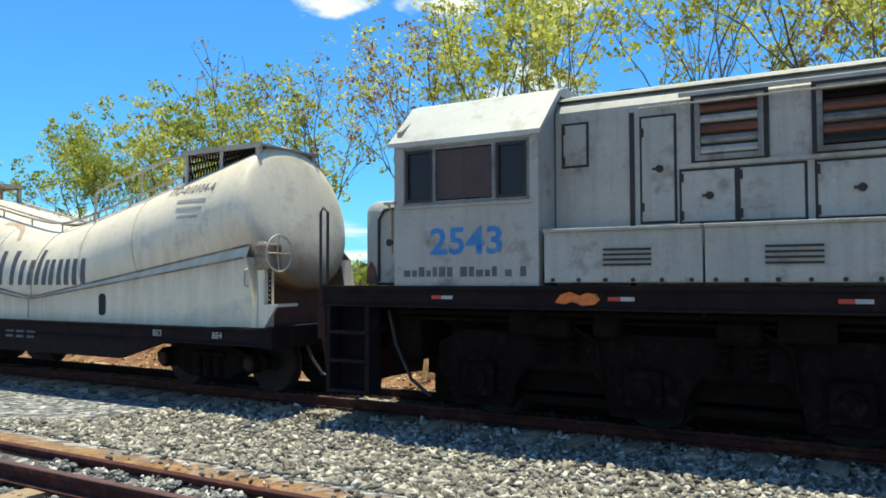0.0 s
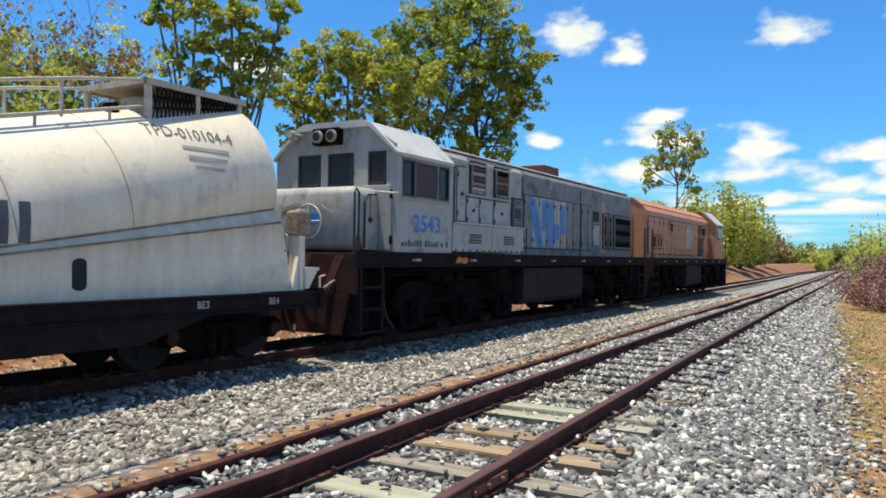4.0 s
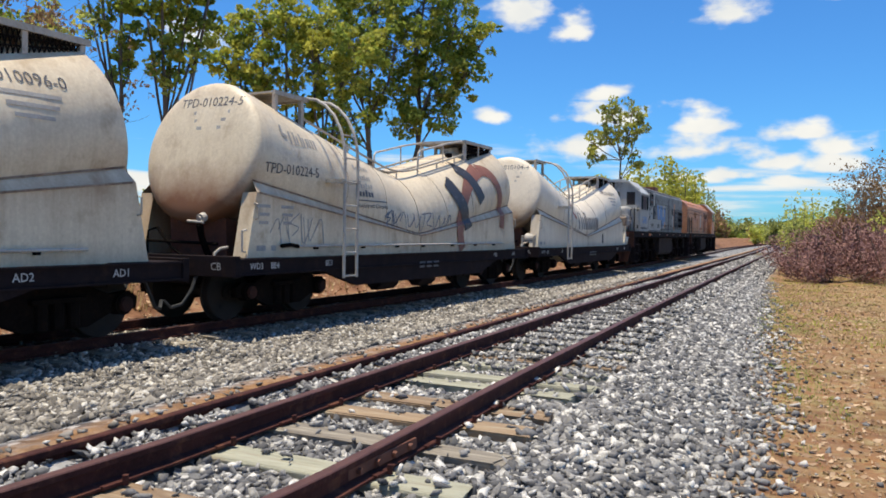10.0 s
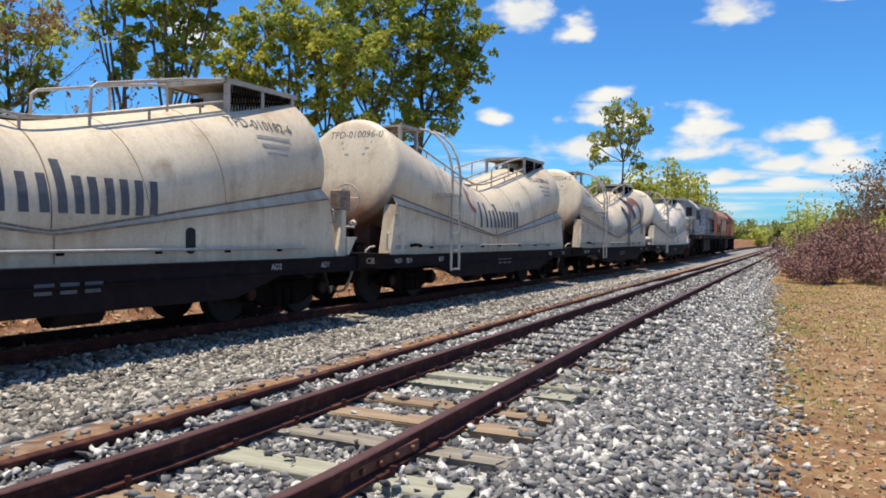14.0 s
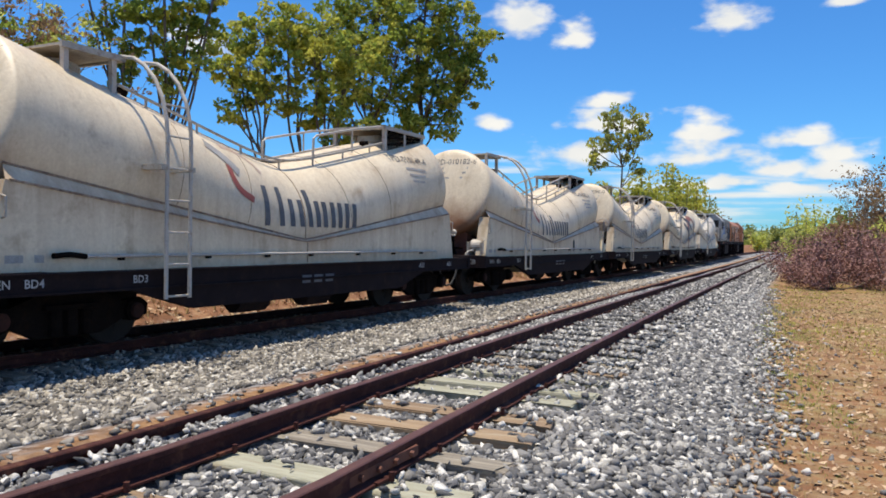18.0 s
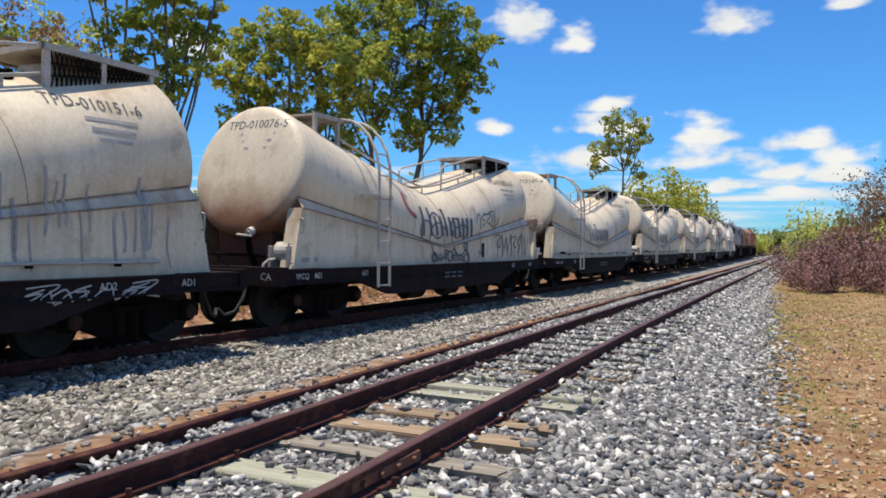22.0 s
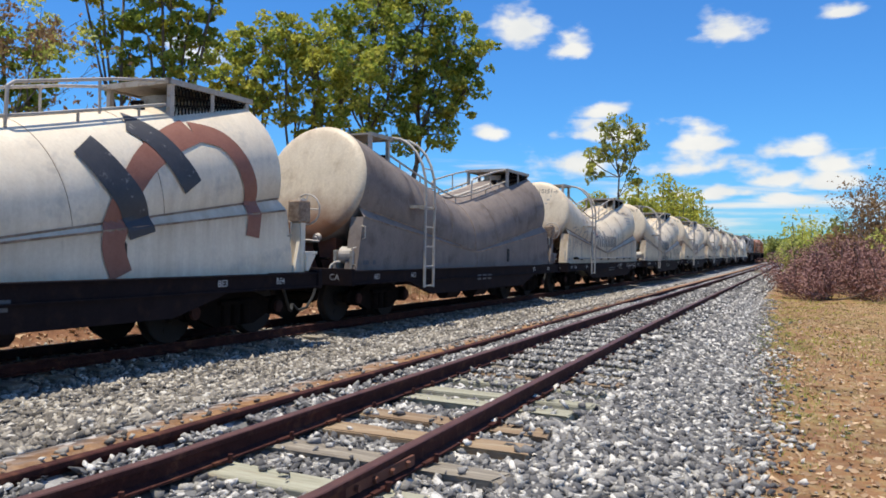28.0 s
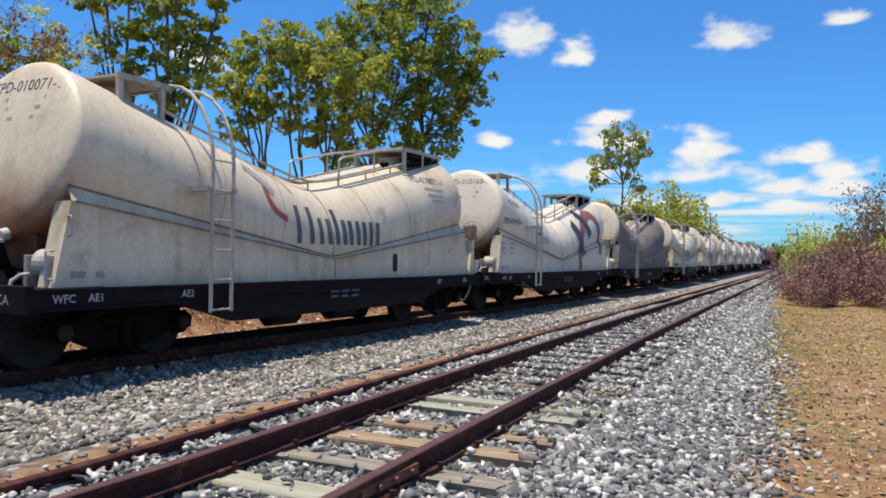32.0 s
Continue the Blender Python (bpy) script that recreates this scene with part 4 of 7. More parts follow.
    for k in (-1, 1):
        bm = bmesh.new()
        box(bm, -1.345, 1.345, k * 5.56, k * 5.66, 0.68, 0.97, 0.01)
        part("end_sill", bm, CHASSIS, w)
        bm = bmesh.new()
        box(bm, -1.3, 1.3, k * 4.6, k * 5.56, 0.9, 0.935)
        part("end_deck", bm, CHASSIS, w)
        bm = bmesh.new()
        box(bm, -0.12, 0.12, k * 5.5, k * 5.95, 0.62, 0.86, 0.02)
        prism(bm, [(-0.13, k * 5.95), (0.13, k * 5.95), (0.15, k * 6.02), (0.03, k * 6.07), (-0.05, k * 6.02), (-0.17, k * 6.06)], "z", 0.6, 0.9)
        part("coupler", bm, GRIME_SHADE, w, "grimy knuckle coupler")
        for sx in (-0.45, 0.4):
            bm = bmesh.new()
            rod(bm, [(sx * 1.5, k * 5.6, 0.72), (sx * 1.5, k * 5.7, 0.5), (sx * 1.4, k * 5.84, 0.3), (sx * 1.25, k * 5.98, 0.26), (sx * 1.1, k * 6.06, 0.36)], 0.025, 6)
            part("brake_hose", bm, SEAL, w)
    bm = bmesh.new()
    box(bm, -0.3, 0.3, -5.5, 5.5, 0.55, 0.92)
    for y in (-4.4, -2.2, 0.0, 2.2, 4.4):
        box(bm, -1.22, 1.22, y - 0.06, y + 0.06, 0.68, 0.92)
    part("centre_sill", bm, CHASSIS, w)
    for y in (-1.2, 0.35):
        bm = bmesh.new()
        prism(bm, [(0.9, 0.62), (1.15, 0.62), (1.15, 0.36), (1.05, 0.26), (0.95, 0.26), (0.85, 0.36)], "y", y - 0.35, y + 0.3)
        part("discharge_box", bm, CHASSIS, w, "black discharge valve box under the sill")
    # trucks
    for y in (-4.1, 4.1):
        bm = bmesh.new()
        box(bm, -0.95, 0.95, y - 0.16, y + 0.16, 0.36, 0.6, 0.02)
        part("bolster", bm, GRIME_SHADE, w)
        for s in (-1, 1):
            part("side_frame", bogie_side(s, y), GRIME_SHADE, w)
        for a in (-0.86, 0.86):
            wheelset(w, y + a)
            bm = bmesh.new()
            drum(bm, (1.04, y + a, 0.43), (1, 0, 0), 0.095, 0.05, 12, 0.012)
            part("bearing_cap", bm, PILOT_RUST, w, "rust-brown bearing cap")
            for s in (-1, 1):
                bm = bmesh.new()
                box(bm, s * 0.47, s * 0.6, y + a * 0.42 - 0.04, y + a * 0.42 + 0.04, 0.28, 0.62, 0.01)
                part("brake_block", bm, GRIME_SHADE, w)
    # roof walkway, platforms and rails
    plat = 3.5
    for k, far in ((-1, 3.98), (1, 4.75)):
        bm = bmesh.new()
        box(bm, -0.62, 0.62, k * 3.12, k * far, plat, plat + 0.03)
        for x in (-0.62, 0.62):
            box(bm, x - 0.02, x + 0.02, k * 3.1, k * (far + 0.02), plat - 0.03, plat + 0.045)
        box(bm, -0.64, 0.64, k * 3.12 - 0.02, k * 3.12 + 0.02, plat - 0.03, plat + 0.045)
        part("platform", bm, GALV, w, "grey grating platform on the tank top")
        for x in (-0.58, 0.58):
            for y in (3.2, 3.95, 4.68) if k > 0 else (3.25, 3.92):
                bm = bmesh.new()
                box(bm, x - 0.034, x + 0.034, k * y - 0.034, k * y + 0.034, axis_z(y) + 0.9, plat + 0.01)
                part("platform_post", bm, LADDER_WHITE, w)
        if k > 0:
            bm = bmesh.new()
            for i in range(22):
                y = 3.24 + 1.3 * i / 21
                for d in (0.0, 0.11):
                    rod(bm, [(0.6, y + d, axis_z(y) + 0.9), (0.6, y + 0.11 - d, 3.48)], 0.009, 4)
            for f in (0.33, 0.66):
                rod(bm, [(0.6, 3.24, (axis_z(3.24) + 0.93) * (1 - f) + 3.48 * f), (0.6, 4.6, (axis_z(4.6) + 0.93) * (1 - f) + 3.48 * f)], 0.01, 4)
            part("lattice", bm, GRIME_SHADE, w, "dark expanded-metal lattice below the platform")
        bm = bmesh.new()
        drum(bm, (0, k * 3.55, axis_z(3.55) + TANK_R + 0.05), (0, -k * 0.17, 1), 0.24, 0.16, 18, 0.02)
        part("filling_hatch", bm, GALV, w)
        bm = bmesh.new()
        drum(bm, (0.3, k * 2.9, axis_z(2.9) + TANK_R + 0.0), (0, -k * 0.17, 1), 0.09, 0.16, 12, 0.01)
        part("vent_cap", bm, GRIME_SHADE, w)
    for x in (-0.55, 0.55):
        bm = bmesh.new()
        rod(bm, [(x, y, axis_z(y) + 1.1) for y in np.linspace(-3.15, 3.15, 25)], 0.022, 6)
        for y in (-2.7, -1.8, -0.9, 0.0, 0.9, 1.8, 2.7):
            rod(bm, [(x, y, axis_z(y) + 0.9), (x, y, axis_z(y) + 1.1)], 0.018, 6)
        part("walkway_rail", bm, GALV, w, "grey tube rail along the roof walkway")
        bm = bmesh.new()
        rod(bm, [(x, 0.9, axis_z(0.9) + 1.05), (x, 0.92, 3.02), (x, 1.0, 3.08), (x, 2.3, 3.37), (x, 3.15, 3.52)], 0.022, 6)
        rod(bm, [(x, 2.1, axis_z(2.1) + 1.05), (x, 2.1, 3.33)], 0.018, 6)
        part("handrail", bm, LADDER_WHITE, w, "grey tube handrail rising to the platform")
    bm = bmesh.new()
    rows = [[bm.verts.new((x, y, axis_z(y) + 1.11 + d)) for x, d in ((-0.3, 0), (0.3, 0), (0.3, -0.03), (-0.3, -0.03))] for y in np.linspace(-3.15, 3.15, 24)]
    for p, q in zip(rows, rows[1:]):
        for i in range(4):
            bm.faces.new((p[i], p[(i + 1) % 4], q[(i + 1) % 4], q[i]))
    part("walkway", bm, GALV, w, "narrow walkway board dipping over the tank")
    # ladder
    lad = -2.95
    for d in (-0.19, 0.19):
        bm = bmesh.new()
        pts = [(1.4, lad + d, 0.57), (1.4, lad + d, 2.5), (1.38, lad + d, 2.72), (1.31, lad + d, 2.98), (1.18, lad + d, 3.22), (1.0, lad + d, 3.4), (0.82, lad + d, 3.5), (0.58, lad + d, 3.54)]
        rod(bm, pts, 0.026, 8)
        part("ladder_rail", bm, LADDER_WHITE, w, "white-painted ladder rail bent over the tank top")
    for i in range(7):
        z = 0.6 + 0.385 * i
        bm = bmesh.new()
        x = 1.4 if z < 2.6 else 1.33
        rod(bm, [(x, lad - 0.19, z), (x, lad + 0.19, z)], 0.014, 6)
        part("rung", bm, LADDER_WHITE, w)
    for z in (2.15,):
        for d in (-0.28, 0.16):
            bm = bmesh.new()
            box(bm, 1.05, 1.42, lad + d - 0.02, lad + d + 0.09, z - 0.03, z + 0.03)
            part("ladder_bracket", bm, GALV, w)
    # hand hole, grab irons, valves at the ends
    if not turned:
        # Solid black plate paints the hole's shade; the skirt stays uncut.
        bm = bmesh.new()
        prism(bm, [(1.95 + 0.085 * math.cos(t), 1.2 + 0.06 * math.sin(t) + (0.11 if math.sin(t) > 0 else -0.11)) for t in np.linspace(0, 2 * math.pi, 20, endpoint=False)], "x", SKIRT_X - 0.02, SKIRT_X + 0.006)
        part("hand_hole", bm, HOLE, w, "dark oval hand hole in the skirt")
    for k in (-1, 1):
        bm = bmesh.new()
        rod(bm, [(SKIRT_X - 0.02, k * 5.03, 1.48), (SKIRT_X + 0.06, k * 5.03, 1.5), (SKIRT_X + 0.06, k * 5.03, 1.7), (SKIRT_X - 0.02, k * 5.03, 1.72)], 0.013, 6)
        part("grab_iron", bm, GALV, w)
    if not turned:
        bm = bmesh.new()
        drum(bm, (0.86, -5.02, 1.19), (1, 0, 0), 0.16, 0.36, 18, 0.06)
        part("air_reservoir", bm, LADDER_WHITE, w, "small pale air reservoir on the end deck")
        for x in (0.68, 1.02):
            bm = bmesh.new()
            box(bm, x - 0.03, x + 0.03, -5.2, -4.84, 0.93, 1.28, 0.008)
            part("reservoir_bracket", bm, GALV, w)
    bm = bmesh.new()
    rod(bm, [(SKIRT_X - 0.03, -5.19, 1.02), (SKIRT_X - 0.03, -5.27, 1.03), (SKIRT_X - 0.03, -5.27, 1.32), (SKIRT_X - 0.03, -5.18, 1.33)], 0.016, 6)
    part("handhold", bm, LADDER_WHITE, w, "white loop handhold on the skirt's edge")
    bm = bmesh.new()
    rod(bm, [(0.72, -5.4, 0.93), (0.72, -5.38, 1.0), (0.76, -5.32, 1.06), (0.85, -5.26, 1.08)], 0.022, 8)
    part("vent_pipe", bm, LADDER_WHITE, w, "bent pale pipe on the end deck")
    for y, wd in ((-4.9, 0.2), (-4.62, 0.11)):
        bm = bmesh.new()
        patch(bm, y - wd / 2, y + wd / 2, 1.03, 1.11, 0.004)
        part("stencil_block", bm, FADED if body_mat is not TANK_GREY else LETTER, w, "worn block of dark stencilling")
    bm = bmesh.new()
    rod(bm, [(0.25, -5.0, 0.93), (0.25, -5.15, 1.2), (0.3, -5.25, 1.4)], 0.05, 8)
    part("valve_riser", bm, GRIME_SHADE, w)
    bm = bmesh.new()
    drum(bm, (0.3, -5.2, 1.5), (0, 1, 0.3), 0.07, 0.15, 14, 0.03)
    rod(bm, [(0.08, -5.26, 1.45), (0.38, -5.26, 1.43)], 0.022, 8)
    part("valve", bm, LADDER_WHITE, w, "pale valve under the tank end")
    bm = bmesh.new()
    rod(bm, [(-0.9, -5.1, 1.15), (0.5, -5.1, 1.12)], 0.025, 6)
    rod(bm, [(-0.9, -5.1, 0.95), (-0.9, -5.1, 1.3), (-0.7, -5.1, 1.35), (-0.4, -5.1, 1.05), (-0.2, -5.1, 0.95)], 0.022, 6)
    part("valve_gear", bm, GRIME_SHADE, w, "dark pipes and levers under the tank end")
    bm = bmesh.new()
    b, g = brake_end, -1 if turned else 1
    prism(bm, [(b * 5.27, 2.08), (b * 5.38, 2.08), (b * 5.38, 0.94), (b * 5.14, 0.94), (b * 5.16, 1.05), (b * 5.25, 1.4)], "x", g * 1.14, g * 1.2)
    for y in (5.27, 5.38):
        box(bm, g * 1.02, g * 1.2, b * y - 0.012, b * y + 0.012, 0.94, 2.06)
    part("brake_stand", bm, body_mat, w)
    bm = bmesh.new()
    box(bm, g * 0.98, g * 1.22, b * 5.32 - 0.1, b * 5.4 + 0.1, 1.7, 2.05, 0.03)
    part("brake_box", bm, SEAM, w, "rusty brown hand-brake gear box")
    bm = bmesh.new()
    pts = [(g * 1.1 + 0.24 * math.cos(t), b * 5.56, 1.92 + 0.24 * math.sin(t)) for t in np.linspace(0, 2 * math.pi, 25)]
    rod(bm, pts, 0.014, 6)
    for t in (0, 1.57, 3.14, 4.71):
        rod(bm, [(g * 1.1, b * 5.52, 1.92), (g * 1.1 + 0.24 * math.cos(t), b * 5.56, 1.92 + 0.24 * math.sin(t))], 0.01, 5)
    part("brake_wheel", bm, LADDER_WHITE, w, "spoked hand-brake wheel")
    bm = bmesh.new()
    for k in range(10):
        z = 1.68 - 0.062 * k
        rod(bm, [(g * 1.14 + (0.022 * math.cos(t) if k % 2 else 0), b * 5.43 + (0 if k % 2 else 0.022 * math.cos(t)), z + 0.042 * math.sin(t)) for t in np.linspace(0, 2 * math.pi, 9)], 0.009, 5)
    part("brake_chain", bm, GRIME_SHADE, w)
    bm = bmesh.new()
    prism(bm, [(b * 5.36, 1.2), (b * 5.66, 1.22), (b * 5.66, 1.26), (b * 5.36, 1.24)], "x", g * 0.85, g * 1.24)
    prism(bm, [(b * 5.38, 0.96), (b * 5.44, 0.96), (b * 5.62, 1.21), (b * 5.38, 1.21)], "x", g * 1.2, g * 1.24)
    part("brake_step", bm, body_mat, w, "small white step below the hand brake")
    if pipe:
        bm = bmesh.new()
        rod(bm, [(SKIRT_X + 0.05, -4.45, 1.09), (SKIRT_X + 0.05, 4.3, 1.09)], 0.02, 8)
        part("side_pipe", bm, LADDER_WHITE, w, "pale pipe along the foot of the skirt")
        bm = bmesh.new()
        rod(bm, [(SKIRT_X + 0.06, -4.5, 1.1), (SKIRT_X + 0.065, -4.3, 1.115), (SKIRT_X + 0.06, -4.1, 1.09)], 0.032, 8)
        part("pipe_sleeve", bm, GRIME_SHADE, w, "dark rubber sleeve at the pipe's end")
        for y in (-3.6, -2.2, -1.0, 0.05, 1.4, 2.6, 3.7):
            bm = bmesh.new()
            box(bm, SKIRT_X, SKIRT_X + 0.065, y - 0.03, y + 0.03, 1.04, 1.075, 0.006)
            part("pipe_clamp", bm, GRIME_SHADE, w)
    return w


def wordmark(w, y, z, mat=LETTER):
    """A painted maker's mark, drawn as plain upright bars of its size and colour."""
    for at, ht in ((0.0, 0.59), (0.34, 0.59), (0.6, 0.42), (0.84, 0.42), (1.06, 0.59), (1.27, 0.42), (1.46, 0.42), (1.68, 0.42), (1.88, 0.42), (2.09, 0.42), (2.31, 0.42)):
        bm = bmesh.new()
        patch(bm, y + at, y + at + 0.115, z, z + ht)
        part("wordmark_bar", bm, mat, w)


def emblem_small(w):
    """A small red and grey swoosh ahead of the wordmark."""
    bm = bmesh.new()
    band(bm, [(-1.6, 2.34), (-1.57, 2.14), (-1.44, 1.97), (-1.2, 1.86)], 0.05)
    part("emblem_arc", bm, LOGO_RED, w, "faded red arc painted on the tank")
    bm = bmesh.new()
    band(bm, [(-1.9, 2.62), (-1.62, 2.44), (-1.4, 2.24)], 0.065, 0.008)
    part("emblem_bar", bm, FADED, w)
    bm = bmesh.new()
    band(bm, [(-1.5, 2.62), (-1.25, 2.6), (-0.95, 2.48), (-0.8, 2.28)], 0.035, 0.006)
    part("emblem_arch", bm, LOGO_PALE, w, "pale faded arch painted on the tank")


def emblem_large(w):
    """Two brown arches crossed by two black bars, painted over the front half of the tank."""
    for pts, half in (([(1.95, 0.96), (1.83, 1.28), (1.88, 1.54), (2.03, 1.88), (2.38, 2.32), (2.85, 2.64), (3.3, 2.85)], 0.16), ([(3.31, 2.85), (3.73, 2.8), (4.0, 2.56), (4.22, 2.18), (4.27, 1.86), (4.22, 1.46)], 0.14)):
        bm = bmesh.new()
        band(bm, pts, half, 0.015)
        part("emblem_arch", bm, LOGO_BROWN, w, "faded brown arch painted on the tank")
    for pts, half in (([(1.62, 2.47), (1.87, 2.13), (2.13, 1.8), (2.25, 1.43)], 0.2), ([(2.4, 2.86), (2.66, 2.66), (2.88, 2.38), (3.1, 2.08)], 0.17)):
        bm = bmesh.new()
        band(bm, pts, half, 0.021)
        part("emblem_bar", bm, LOGO_BLACK, w, "black slanting bar painted on the tank")


def small_print(w, y, z, n=3, width=0.75, mat=FADED, end=False):
    """Lines of writing too small to read, as thin bars."""
    bm = bmesh.new()
    for i in range(n):
        zz = z - 0.12 * i
        wd = width * (1.0, 0.86, 0.66)[i % 3]
        if end:
            q = [bm.verts.new((xx, end_y(xx, zc, -1) - 0.008, zc)) for xx, zc in ((y - wd / 2, zz), (y + wd / 2, zz), (y + wd / 2, zz + 0.05), (y - wd / 2, zz + 0.05))]
            bm.faces.new(q)
        else:
            patch(bm, y - wd / 2, y + wd / 2, zz, zz + 0.045)
    return part("small_print", bm, mat, w)


def scribble(w, y0, y1, z0, z1, seed, mat=LETTER, half=0.017, flat=None, step=0.2, tails=0.35):
    """Sprayed scrawl: crossing angular strokes with long tails, that cannot be read."""
    rnd = random.Random(seed)
    y, h = y0, z1 - z0
    while y < y1:
        bm = bmesh.new()
        top, low = z0 + h * rnd.uniform(0.75, 1.0), z0 + h * rnd.uniform(0.3, 0.5)
        kind = rnd.randrange(4)
        if kind == 0:
            pts = [(y - 0.1, low), (y + 0.08, top), (y + 0.16, z0 + h * rnd.uniform(0, 0.2))]
        elif kind == 1:
            pts = [(y - 0.14, top), (y + 0.24, top + 0.02), (y + 0.02, low), (y + 0.26, low - 0.05)]
        elif kind == 2:
            pts = [(y, top), (y + 0.05, z0 + h * rnd.uniform(0, 0.25)), (y + 0.18, low), (y + 0.3, top - 0.1 * h)]
        else:
            pts = [(y + 0.22, top), (y, top - 0.3 * h), (y + 0.2, low + 0.05), (y + 0.04, low - 0.15 * h)]
        band(bm, pts, half * rnd.uniform(0.8, 1.2), 0.007 if flat is None else flat)
        part("graffiti", bm, mat, w, "sprayed graffiti stroke")
        if rnd.random() < tails:
            bm = bmesh.new()
            band(bm, [(y + 0.06, top - 0.1 * h), (y + 0.1, low), (y + rnd.uniform(0.05, 0.2), z0 + 0.02)], half * 0.7, 0.008 if flat is None else flat)
            part("graffiti", bm, mat, w, "thin sprayed graffiti tail")
        y += step * rnd.uniform(0.8, 1.3)


def drips(w, y0, y1, low, high, seed, mat, half, n):
    """Washed-out paint runs: uneven upright streaks down the side."""
    rnd = random.Random(seed)
    for _ in range(n):
        y = rnd.uniform(y0, y1)
        z = rnd.uniform(low + 0.5 * (high - low), high)
        bm = bmesh.new()
        band(bm, [(y, z), (y + rnd.uniform(-0.04, 0.04), z - rnd.uniform(0.15, 0.4)), (y + rnd.uniform(-0.05, 0.05), max(low, z - rnd.uniform(0.4, 0.8)))], half * rnd.uniform(0.5, 1.2), 0.006)
        part("paint_run", bm, mat, w, "washed-out grey paint run")


# number, skirt codes from the rear, body paint, mark
WAGONS = (
    ("TPD-010104-4", ("CA", "WD9", "AE1", "AE2", "BE3", "BE4"), TANK_CLEAN, "word", "clean white cement tank wagon coupled to the locomotive", False, 1),
    ("TPD-010224-5", ("CB", "WD3", "BE4", "BE3", "AE2", "AE1"), TANK_WHITE, "arches", "stained white cement tank wagon with black bars and brown arches", True, -1),
    ("TPD-010096-0", ("CB", "WD1", "BD4", "BD3", "AD2", "AD1"), TANK_WHITE, "word", "dusty white cement tank wagon with a side pipe", True, -1),
    ("TPD-010182-6", ("CB", "WD1", "BD4", "BD3", "AD2", "AD1"), TANK_WHITE, "word", "dusty white cement tank wagon with rust streaks", True, 1),
    ("TPD-010149-4", ("CB", "WEN", "BD4", "BD3", "AE2", "AE1"), TANK_WHITE, "word", "white cement tank wagon with a dark worn number on its end", True, -1),
    ("TPD-010076-5", ("CA", "WCQ", "AE1", "AE2", "BE3", "BE4"), TANK_WHITE, "scrawl", "white cement tank wagon covered in black graffiti", False, 1),
    ("TPD-010151-6", ("CB", "WEO", "BD4", "BD3", "AD2", "AD1"), TANK_WHITE, "dirty", "streaked grey-white cement tank wagon with a side pipe", True, -1),
    ("", ("CA", "", "AE1", "AE2", "BE3", "BE4"), TANK_GREY, "none", "cement tank wagon caked all over in grey-brown dust", False, 1),
    ("TPD-010168-1", ("CA", "WF9", "AE1", "AE2", "BE3", "BE4"), TANK_CLEAN, "arches", "white cement tank wagon with bold black bars and brown arches", False, 1),
    ("TPD-010071-1", ("CA", "WFC", "AE1", "AE2", "BE3", "BE4"), TANK_WHITE, "word", "weathered white cement tank wagon with a dark wordmark", False, 1),
)
PITCH, FIRST = 12.15, -12.8
TRAIN = []


